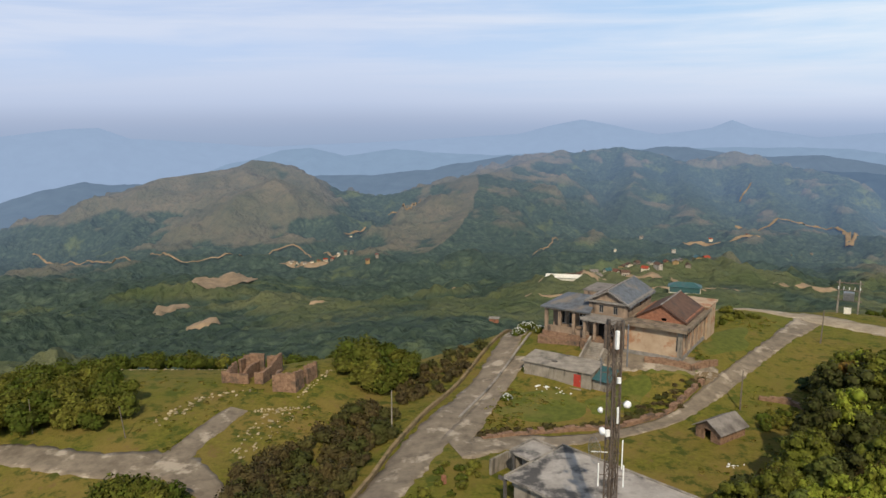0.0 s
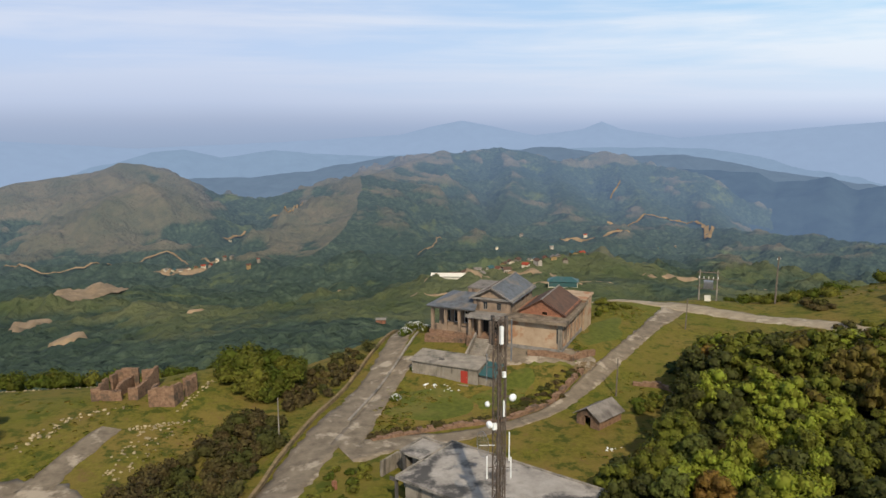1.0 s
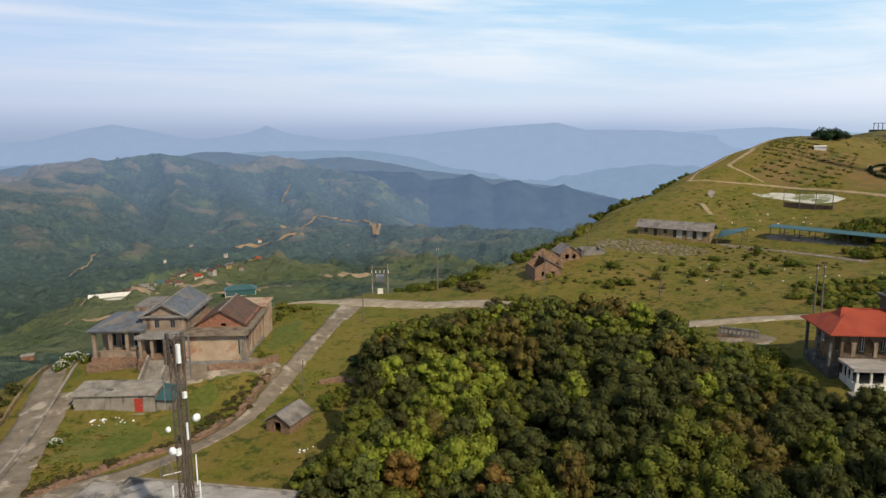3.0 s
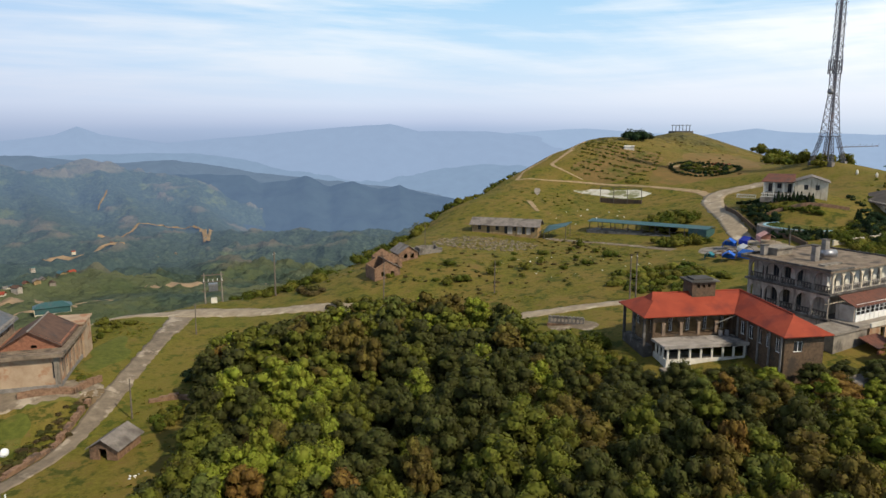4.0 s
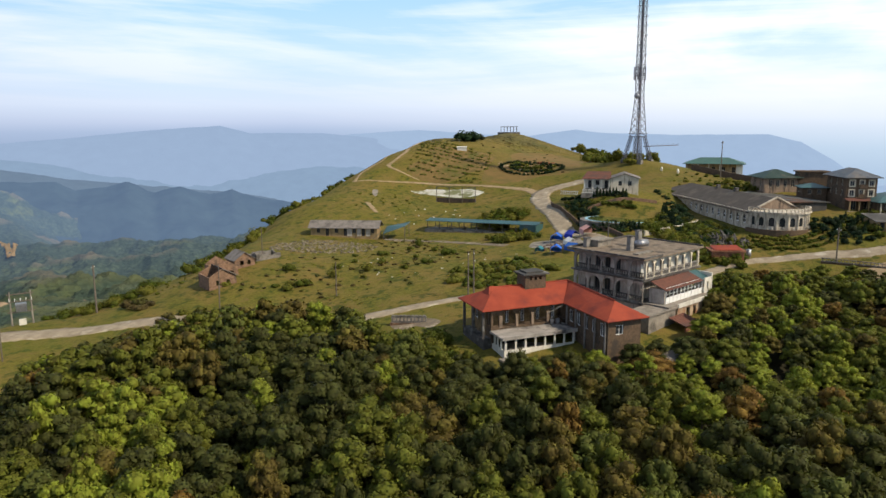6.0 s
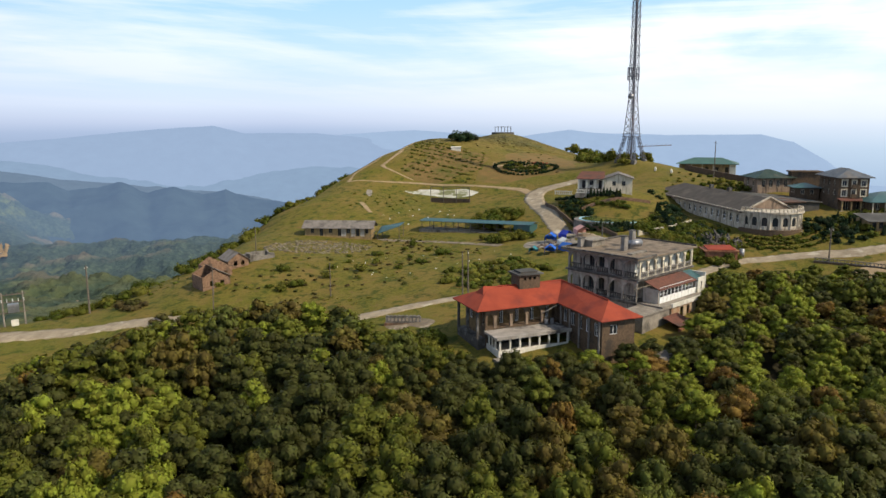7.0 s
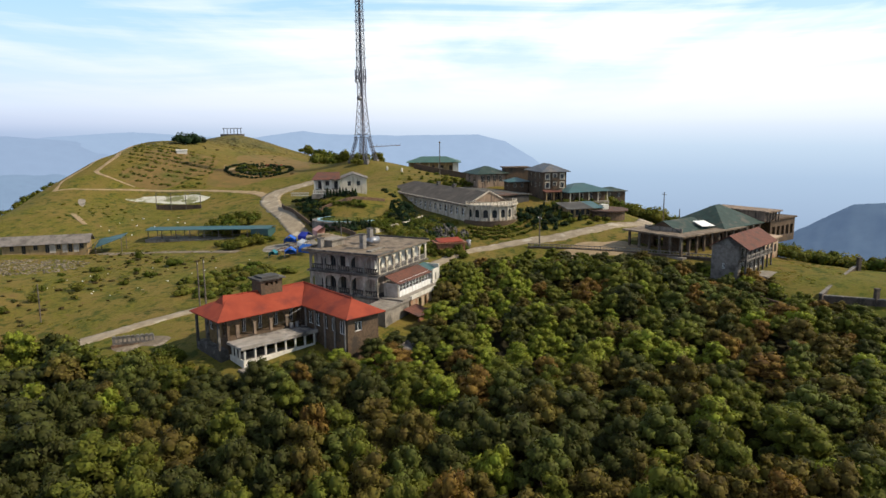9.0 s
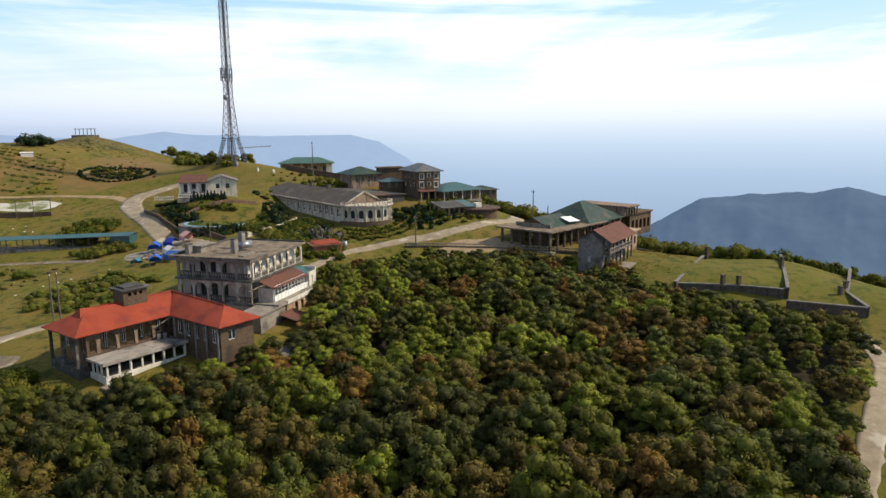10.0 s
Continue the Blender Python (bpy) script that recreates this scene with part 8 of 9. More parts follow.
def green_house():
    x, y = polar(84.1, 250)
    t = thing("green_roof_house", x, y, 20.6, -86, "cream house with a green metal hip roof", "house")
    box_walls(t, -9.4, 8.2, 0, 8, -2.0, 4.4, OCHRE, {0: even(5, 1, 16.6, 1.1, 1.6, 3.4)}, TRIM_DARK)
    part("end_wall", Shape().wall((8.25, -0.05), (8.25, 8.1), -2.0, 4.3, 0.2, [(2.0, 3.0, 1.6, 3.2), (5.0, 6.0, 1.6, 3.2)]).box(6.4, 8.4, -0.3, -0.02, -2.0, 4.3), PLASTER_WHITE, t)
    part("roof", hip(-9.4, 8.4, -1.0, 8, 4.5, 6.4, 0.9), TIN_GREEN, t, "green metal hip roof")
    for i in range(4):
        column(t, -8.8 + i * 3.4, -0.9, -0.2, 4.4, 0.25, CREAM)
    part("stair_rail", Shape().slab([(2.0, -0.6, 2.6), (2.3, -0.6, 2.6), (6.4, -0.6, -0.6), (6.1, -0.6, -0.6)], 0.3).slab([(2.0, -1.6, 2.6), (2.3, -1.6, 2.6), (6.4, -1.6, -0.6), (6.1, -1.6, -0.6)], 0.3), CREAM, t)


green_house()
low_wall([polar(82.4, 236), polar(85.0, 228), polar(88.2, 218), polar(90.2, 208)], 1.8, 0.4, BRICK, "dark stone wall below the green-roofed house", "stone wall", base=-2)


HALL = mat("dirty_white_plaster", (0.60, 0.53, 0.42), (0.39, 0.335, 0.26), 0.8, 0.88, 0.3, (0.12, 0.105, 0.08), 0.5, streak=True, stain_at=(0.5, 0.68))


def hall():
    t = thing("banquet_hall", 165.0, 9.4, 15.6, 32.7, "long weathered white hall with a bowed end and grey roof", "hall")
    L = 49.5
    r = 6.2
    w0 = [(1.6 + 2.95 * i, 2.8 + 2.95 * i, 0.9, 2.7) for i in range(16)]
    # the long side faces the valley garden
    part("wall", Shape().wall((L, 0.0), (0.2, 0.0), -2.0, 3.4, 0.3, arch=[(L - b, L - a, c, d) for a, b, c, d in w0]), HALL, t, "white plaster streaked with dirt")
    part("wall", Shape().box(0.2, L, -2 * r, -2 * r + 0.3, -2, 3.4).box(L - 0.3, L, -2 * r + 0.3, -0.3, -2, 3.4), HALL, t)
    for a, b, c, d in w0:
        w = part("window", Shape().box(a, b, -0.2, -0.12, c, c + 0.1).box(a, b, -0.2, -0.12, (c + d) / 2 - 0.05, (c + d) / 2 + 0.05).box((a + b) / 2 - 0.04, (a + b) / 2 + 0.04, -0.2, -0.12, c + 0.1, d), PAINT_WHITE, t)
        part("pane", Shape().box(a, b, -0.26, -0.22, c, d), GLASS, w)
    for i in range(17):
        part("pilaster", Shape().box(0.75 + 2.95 * i, 1.15 + 2.95 * i, 0.0, 0.16, -2.0, 3.4), HALL, t)
    # bowed end: arched bays round a half circle
    n = 9
    for i in range(n):
        a0, a1 = math.pi / 2 + math.pi * i / n, math.pi / 2 + math.pi * (i + 1) / n
        p0, p1 = (r * math.cos(a0), -r + r * math.sin(a0)), (r * math.cos(a1), -r + r * math.sin(a1))
        wlen = math.dist(p0, p1)
        bay = part("bow_wall", Shape().wall(p0, p1, 0.2, 3.6, 0.3, arch=[(0.5, wlen - 0.5, 0.9, 2.8)]), HALL, t)
        q0, q1 = ((r - 0.2) * math.cos(a0), -r + (r - 0.2) * math.sin(a0)), ((r - 0.2) * math.cos(a1), -r + (r - 0.2) * math.sin(a1))
        part("pane", Shape().wall(q0, q1, 0.9, 2.8, 0.05), GLASS, bay)
        part("pilaster", Shape().tube(((r + 0.1) * math.cos(a0), -r + (r + 0.1) * math.sin(a0), 0.2), ((r + 0.1) * math.cos(a0), -r + (r + 0.1) * math.sin(a0), 3.6), 0.2, n=8), HALL, t)
    arc = [(math.pi / 2 + math.pi * i / 24) for i in range(25)]
    ring = lambda rr: [(rr * math.cos(a), -r + rr * math.sin(a)) for a in arc]
    part("bow_base", Shape().loop(ring(r + 0.9), -3.0, 0.2), BRICK, t, "dark stone base")
    part("bow_cornice", Shape().loop(ring(r + 0.6), 3.6, 3.95), HALL, t)
    for i in range(25):
        a = arc[i]
        part("baluster", Shape().box(-0.09, 0.09, -0.09, 0.09, 3.95, 4.6, Matrix.Translation(((r + 0.35) * math.cos(a), -r + (r + 0.35) * math.sin(a), 0))), HALL, t)
    for i in range(25):
        a = arc[i]
        part("baluster", Shape().box(-0.09, 0.09, -0.09, 0.09, 0.2, 0.85, Matrix.Translation(((r + 0.42) * math.cos(a), -r + (r + 0.42) * math.sin(a), 0))), HALL, t)
    rr = Shape()
    for a, b in zip(arc, arc[1:]):
        rr.bar(((r + 0.35) * math.cos(a), -r + (r + 0.35) * math.sin(a), 4.65), ((r + 0.35) * math.cos(b), -r + (r + 0.35) * math.sin(b), 4.65), 0.14)
    part("bow_rail", rr, HALL, t)
    part("cornice", Shape().box(0.2, L + 0.3, 0.0, 0.5, 3.4, 3.75), HALL, t)
    part("roof_pane", Shape().slab([(L + 0.8, 0.9, 3.5), (-0.6, 0.9, 3.5), (0.8, -r, 6.4), (L - 7, -r, 6.4)], 0.16), HALL_ROOF, t, "wide brown-grey roof slope")
    part("roof_pane", Shape().slab([(-0.6, -2 * r - 0.9, 3.5), (L + 0.8, -2 * r - 0.9, 3.5), (L - 7, -r, 6.4), (0.8, -r, 6.4)], 0.16), HALL_ROOF, t)
    part("roof_pane", Shape().slab([(L + 0.8, -2 * r - 0.9, 3.5), (L + 0.8, 0.9, 3.5), (L - 7, -r, 6.4)], 0.16), TIN_BROWN, t)
    part("pediment", Shape().add([(0.3, -1.2, 3.9), (0.3, -11.2, 3.9), (0.3, -r, 6.5), (0.75, -1.2, 3.9), (0.75, -11.2, 3.9), (0.75, -r, 6.5)], [(0, 2, 1), (3, 4, 5), (0, 1, 4, 3), (1, 2, 5, 4), (2, 0, 3, 5)]), PLASTER_OLD, t)
    part("pediment_moulding", Shape().bar((0.2, -0.7, 3.9), (0.2, -r, 6.65), 0.3).bar((0.2, -r, 6.65), (0.2, -11.7, 3.9), 0.3), HALL, t)
    part("rear_roof", Shape().slab([(8, -24, 4.4), (34, -24, 4.4), (34, -13.2, 5.0), (8, -13.2, 5.0)], 0.2).box(8.5, 33.5, -23.5, -13.4, -2, 4.1), TAR, t)
    part("rear_canopy", Shape().box(5.5, 14, -18, -12.6, 4.6, 4.85), TIN_BROWN, t)
    for x in (18, 27):
        part("chimney", Shape().box(x - 0.5, x + 0.5, -r - 0.4, -r + 0.4, 6.0, 7.2), TRIM_DARK, t)


hall()


def brown_house():
    t = thing("brown_house", 186, -9.5, 18.2, -70, "three-storey dark brown brick house with pale window trim", "house")
    W, D, H = 6.6, 11.0, 7.5
    rows = [(0.6, 1.7), (3.2, 4.6), (5.5, 6.8)]
    holes = []
    for a, b in rows[1:]:
        holes += [(0.7, 1.7, a, b), (4.9, 5.9, a, b), (2.9, 3.7, a - 0.3, b)]
    box_walls(t, 0, W, 0, D, -1.5, H, BRICK, {0: holes + [(1.2, 2.4, -0.1, 2.1), (4.2, 5.4, -0.1, 2.1)], 3: even(3, 1, 10, 0.9, 3.2, 4.5) + even(3, 1, 10, 0.9, 5.5, 6.8)}, CREAM)
    for a, b, c, d in holes:
        s = Shape().box(a - 0.22, b + 0.22, -0.1, -0.004, d, d + 0.24).box(a - 0.22, b + 0.22, -0.14, -0.004, c - 0.2, c).box(a - 0.22, a, -0.1, -0.004, c, d).box(b, b + 0.22, -0.1, -0.004, c, d)
        part("window_surround", s, CREAM, t, "pale plaster window surround")
    part("balcony", Shape().box(2.4, 4.3, -0.9, -0.02, 2.75, 2.9).box(2.4, 4.3, -0.9, -0.8, 2.9, 3.7), BRICK, t)
    part("balcony", Shape().box(2.4, 4.3, -0.9, -0.02, 5.05, 5.2).box(2.4, 4.3, -0.9, -0.8, 5.2, 5.9), BRICK, t)
    part("porch_roof", Shape().slab([(-0.3, -2.4, 2.35), (W + 0.3, -2.4, 2.35), (W + 0.3, -0.02, 2.75), (-0.3, -0.02, 2.75)], 0.12), TILE_RED, t)
    for i in range(4):
        column(t, 0.2 + i * 2.05, -2.0, -0.6, 2.2, 0.3, OCHRE)
    part("porch_floor", Shape().box(-0.3, W + 0.3, -2.6, -0.02, -2.0, -0.1), CONC, t)
    part("roof", hip(0, W, 0, D, H, H + 1.9, 0.9), SLATE, t, "grey hip roof")


brown_house()


def hip_house(name, x, y, z, rz, w, d, h, rh, wall_m, roof_m, label, over=0.9, front=4, porch=False):
    t = thing(name, x, y, z, rz, label, "house")
    box_walls(t, 0, w, 0, d, -1.8, h, wall_m, {0: even(front, 0.6, w - 0.6, 0.9, 0.7, h - 0.5), 3: even(2, 0.8, d - 0.6, 0.9, 0.9, h - 0.6)}, CREAM)
    part("roof", hip(0, w, -0.8 if porch else 0, d, h, h + rh, over), roof_m, t)
    if porch:
        for i in range(front + 1):
            column(t, 0.2 + i * (w - 0.4) / front, -1.0, -0.2, h - 0.05, 0.22, CREAM)
        part("porch_floor", Shape().box(-0.2, w + 0.2, -1.4, -0.02, -1.8, -0.1), CONC, t)
    return t


hip_house("green_cottage", 199.5, 8.4, 21.0, -62, 9.0, 8.0, 3.2, 2.0, PLASTER_OLD, TIN_DARK, "brown cottage with a dark green hip roof")
hip_house("teal_lodge", 184.5, -15.8, 17.9, -62, 12.0, 8.5, 2.6, 1.9, BRICK, TIN_TEAL, "low lodge with a broad teal hip roof", porch=True)
hip_house("teal_annex", 193.5, -0.5, 20.2, -75, 5.5, 5.0, 2.3, 1.0, BRICK, TIN_TEAL, "small brick annex with a teal roof", 0.6, 2)
hip_house("dark_cottage", 200, -27, 16.8, -70, 7.0, 6.0, 2.4, 1.0, BRICK, TIN_DARK, "small dark-roofed cottage among shrubs", 0.6, 2)
solo("back_wall_house", Shape().box(0, 7, 0, 4, -2, 4.6).box(-0.4, 7.4, -0.4, 4.4, 4.6, 4.9), BRICK, 203.5, 0.5, 21.0, -75, "dark flat-roofed block behind the cottages", "building")


def round_cafe():
    t = thing("round_cafe", 166.5, -14.5, 16.2, -66, "low cafe with a dark roof and a round terrace", "cafe")
    box_walls(t, 0, 8.2, 0, 5, -1.5, 2.1, OCHRE, {0: even(4, 0.4, 6, 0.9, 0.4, 1.7)}, TRIM_DARK)
    part("roof_pane", Shape().slab([(-0.6, -0.9, 2.0), (6.4, -0.9, 2.0), (6.4, 5.4, 3.0), (-0.6, 5.4, 3.0)], 0.12), TAR, t)
    part("roof_pane", Shape().slab([(6.4, -0.9, 2.0), (9.2, -0.9, 2.0), (9.2, 5.4, 3.0), (6.4, 5.4, 3.0)], 0.12), TIN_TEAL, t)
    ring = lambda rr: [(10.8 + rr * math.cos(2 * math.pi * i / 28), 1.0 + rr * math.sin(2 * math.pi * i / 28)) for i in range(28)]
    part("terrace_wall", Shape().loop(ring(4.6), -2.0, 1.0), BRICK, t)
    part("terrace_roof", Shape().loop(ring(5.4), 1.2, 1.45), TIN_BROWN, t)
    part("hut", Shape().box(9.4, 11, 0, 1.6, 1.45, 2.6), PLASTER_WHITE, t)


round_cafe()


def pavilion():
    t = thing("derelict_pavilion", 138.5, -34.2, 12.0, -48, "derelict open-sided pavilion with sagging mixed roofs", "pavilion")
    H = 3.9
    part("floor_slab", Shape().box(-0.6, 33, -0.8, 13.6, -1.6, 0.0), CONC, t)
    for i in range(6):
        column(t, 0.3, 0.3 + i * 2.5, 0, H, 0.42, WORN_BEAM)
    for i in range(1, 12):
        column(t, 0.3 + i * 2.6, 0.3, 0, H, 0.42, WORN_BEAM)
    part("inner_wall", Shape().wall((3.4, 3.0), (30, 3.0), 0, H, 0.25, even(8, 0.5, 26, 1.5, 0.2, 2.5)), BRICK, t)
    part("inner_wall", Shape().wall((3.4, 12.4), (3.4, 3.3), 0, H, 0.25, [(3.4, 5.6, 0.8, 2.6)]), BRICK, t)
    part("rear_wall", Shape().box(3.4, 32, 12.8, 13.1, 0, H).box(30.2, 30.5, 3.3, 12.8, 0, H), BRICK, t)
    part("flat_roof", Shape().box(-0.9, 9.0, -0.7, 13.9, H, H + 0.3).box(9.0, 22, -0.7, 2.4, H, H + 0.28), LEDGE, t, "cracked flat concrete roof")
    gable_parts("gable", (3.6, 5.0, 2.6, 11.2, H + 0.3, H + 2.2, "x", 0.3), BRICK, t, "bare brick gable")
    part("attic", Shape().box(3.4, 3.64, 2.4, 11.4, H + 0.3, H + 1.1), GRIME, t)
    for s in gable(3.6, 13.5, 2.6, 11.2, H + 0.35, H + 2.3, "x", 0.4, 0.1):
        part("roof_pane", s, TIN_DARK, t)
    part("torn_sheet", Shape().slab([(10.5, 2.4, H + 1.0), (14.2, 1.9, H + 0.9), (14.4, 4.6, H + 1.7), (10.6, 4.8, H + 1.9)], 0.06), PAINT_WHITE, t, "torn pale roof sheet")
    part("roof", hip(15.5, 30, 0.6, 13.2, H + 0.3, H + 4.3, 0.6), TIN_DARK, t, "dark green hip roof")
    part("rear_block", Shape().box(30.9, 36, 0.2, 13, H + 0.3, H + 2.4).box(30.6, 36.6, -0.8, 13.8, H + 2.4, H + 2.7), PLASTER_OLD, t)
    part("rear_block", Shape().wall((33.2, 0.0), (44, 0.0), -1, H + 0.4, 0.3, even(5, 0.5, 10.5, 1.2, 0.6, 2.8)).box(43.7, 44, 0.3, 12, -1, H + 0.4).box(33, 44.3, -0.4, 12.2, H + 0.4, H + 0.7), BRICK, t)
    for i in range(5):
        column(t, 31 + i * 1.2, -0.4, H + 0.3, H + 2.4, 0.25, WORN_BEAM)


pavilion()


def stone_lodge():
    t = thing("stone_lodge", 123.6, -41.7, 11.4, -38.4, "two-storey grey stone lodge with an old red-tiled roof", "house")
    box_walls(t, 0, 13.0, 1.4, 6.2, -2.2, 5.2, STONE_GREY, {0: even(5, 0.6, 12.4, 1.1, 0.3, 2.2) + even(5, 0.6, 12.4, 1.1, 3.2, 4.8), 3: [(2.0, 2.5, 0.9, 1.9)]}, PAINT_WHITE)
    part("cream_panel", Shape().wall((0.3, 1.36), (12.8, 1.36), 0.0, 2.4, 0.035, [(a - 0.3, b - 0.3, c, d) for a, b, c, d in even(5, 0.6, 12.4, 1.1, 0.3, 2.2)]), GRIME, t)
    gable_parts("gable", (0.0, 13, 0.0, 6.2, 5.2, 7.0, "x"), TRIM_DARK, t)
    for s in gable(0, 13, 0.0, 6.2, 5.2, 7.1, "x", 0.55):
        part("roof_pane", s, TILE_RED, t)
    part("gallery_floor", Shape().box(0, 13, 0.0, 1.38, 2.55, 2.75), TRIM_DARK, t)
    for i in range(7):
        part("post", Shape().box(0.05 + 2.1 * i, 0.3 + 2.1 * i, 0.02, 0.28, -1.5, 5.15), TRIM_DARK, t)
    for i in range(6):
        rail(t, 0.3 + 2.1 * i, 2.15 + 2.1 * i, 0.15, 0.15, 2.75, 0.85, TRIM_GREY, 0.4)
    part("yard_slab", Shape().box(3, 14.5, -2.6, 0.0, -2.0, -0.1), CONC, t)
    part("end_lodge", Shape().box(15, 25, 3, 8, -1.5, 3.8).box(14.6, 25.4, 2.4, 8.4, 3.8, 4.1), PLASTER_PALE, t)
    for i in range(4):
        part("end_window", Shape().box(16 + i * 2.3, 17 + i * 2.3, 2.94, 2.998, 1.0, 2.6), DARK, t)


stone_lodge()


def balustrade():
    pts = [(148.6, -4.5), (147.8, -9.9), (143.8, -25), (136.6, -40)]
    t = thing("garden_balustrade", 0, 0, 0, 0, "white baluster rail on a mossy retaining wall", "balustrade")
    for (ax, ay), (bx, by) in zip(pts, pts[1:]):
        rail(t, ax, bx, ay, by, 12.2, 0.7, GRIME, 0.6)
        d = Vector((bx - ax, by - ay)).normalized()
        nx, ny = -d.y * 0.25, d.x * 0.25
        part("retaining_wall", Shape().loop([(ax + nx, ay + ny), (ax - nx, ay - ny), (bx - nx, by - ny), (bx + nx, by + ny)][::-1], 6.0, 12.2), BRICK, t)


balustrade()


def garden_stair():
    t = thing("garden_stair", 168.2, -1.5, 0, 221, "long pale balustraded stair down the garden", "stair")
    t.scale = (0.75, 1, 1)
    for y in (-1.4, 1.4):
        s = Shape()
        for i in range(13):
            s.box(i * 1.3, i * 1.3 + 0.24, y - 0.12, y + 0.12, 14.6 - i * 0.24, 16.0 - i * 0.24)
        s.slab([(-0.2, y - 0.16, 16.2), (17, y - 0.16, 13.05), (17, y + 0.16, 13.05), (-0.2, y + 0.16, 16.2)], 0.25)
        s.slab([(-0.2, y - 0.14, 15.1), (17, y - 0.14, 11.95), (17, y + 0.14, 11.95), (-0.2, y + 0.14, 15.1)], 0.9)
        part("balustrade", s, GRIME, t)
    for i in range(34):
        part("step", Shape().box(i * 0.5, i * 0.5 + 0.498, -1.25, 1.25, 11.0, 14.9 - i * 0.092), CONC, t)


garden_stair()


def pool():
    t = thing("swimming_pool", 171.6, 38.8, 15.1, -77, "oval blue-rimmed garden pool with green water", "pool")
    el = lambda k: [((8.4 + k) * math.cos(2 * math.pi * i / 32), (6.2 + k) * math.sin(2 * math.pi * i / 32)) for i in range(32)]
    WATER = mat("green_pool_water", (0.09, 0.11, 0.03), (0.06, 0.08, 0.022), 0.3, 0.15, 0.05)
    BLUE = mat("pale_blue_pool_paint", (0.30, 0.50, 0.58), (0.22, 0.4, 0.48), 0.5, 0.6, 0.1)
    part("deck", Shape().loop(el(1.6), -2.5, -0.05), STONE_GREY, t)
    part("rim", Shape().loop(el(0.4), -1.0, 0.08), BLUE, t)
    part("water", Shape().loop([(x - 0.0, y - 0.5) for x, y in el(-0.3)], -0.9, 0.11), WATER, t, "still green water")
    s = Shape()
    for i in range(10):
        a = 2 * math.pi * (i / 32 + 0.05)
        b = 2 * math.pi * ((i + 1) / 32 + 0.05)
        s.bar((11 * math.cos(a), 9.0 * math.sin(a), 0.5), (11 * math.cos(b), 9.0 * math.sin(b), 0.5), 0.9)
    part("edge_wall", s, STONE, t)


pool()


def conifer_mesh(seed):
    rs = np.random.RandomState(seed)
    n = 150
    k = rs.rand(n) ** 0.8
    a = rs.uniform(0, 6.28, n)
    r = 0.62 * (1 - k) + 0.04
    c = np.column_stack([r * np.cos(a), r * np.sin(a), 0.2 + 2.1 * k])
    d = np.column_stack([np.cos(a), np.sin(a), np.full(n, 0.5)]) + rs.normal(size=(n, 3)) * 0.3
    d /= np.linalg.norm(d, axis=1)[:, None]
    u = np.cross(d, rs.normal(size=(n, 3)))
    u /= np.linalg.norm(u, axis=1)[:, None]
    w = np.cross(d, u)
    s = 0.2
    v = np.stack([c - u * s, c - w * s, c + u * s, c + w * s], 1).reshape(-1, 3)
    core = Shape().tube((0, 0, 0.1), (0, 0, 2.25), 0.5, 0.03, 8)
    cv = np.array(core.v)
    tri = np.array([(0, i, i + 8) for i in range(1, 7)] + [(i, (i + 1) % 8, 8 + i) for i in range(8)])
    me = mixed_mesh("crown", (v, np.arange(n * 4).reshape(-1, 4)), (cv, tri), np.zeros(n + len(tri)))
    me.materials.append(LEAF_DARK)
    return me


CONE = conifer_mesh(2)
STEM = Shape().tube((0, 0, -0.3), (0, 0, 0.5), 0.07).mesh("trunk", BARK)


def conifers(pts, label, group, scale=1.0):
    rs = random.Random(len(pts))
    for x, y in pts:
        t = thing("conifer", x, y, gz(x, y), rs.uniform(0, 360), label, "tree", group)
        k = scale * rs.uniform(0.8, 1.2)
        t.scale = (k, k, k * rs.uniform(0.9, 1.2))
        for nm, me in (("trunk", STEM), ("crown", CONE)):
            o = new(nm, me)
            o.parent = t


def along(a, b, n):
    return [(a[0] + (b[0] - a[0]) * i / (n - 1), a[1] + (b[1] - a[1]) * i / (n - 1)) for i in range(n)]


conifers(along((184, 52.5), (184, 40.5), 15), "small clipped dark conifer in a garden row", "conifer row on the terrace", 0.85)
conifers(along((179, 30), (168, 25.5), 12), "slim dark conifer beside the hall", "conifer row beside the hall", 1.0)
conifers(along((162.5, 41), (160, 31), 10), "young dark conifer below the pool", "conifer row below the pool", 0.8)
conifers([(165 + 1.9 * i + 0.5 * (j % 2), -7.5 - 2.4 * j - 0.4 * i) for i in range(5) for j in range(5)], "small dark conifer on the planted garden slope", "conifers of the garden slope", 0.75)
conifers([(107.8, 36.8), (109.5, 38.5)], "dark pointed cypress beside the red-roofed house", "cypresses beside the house", 1.5)


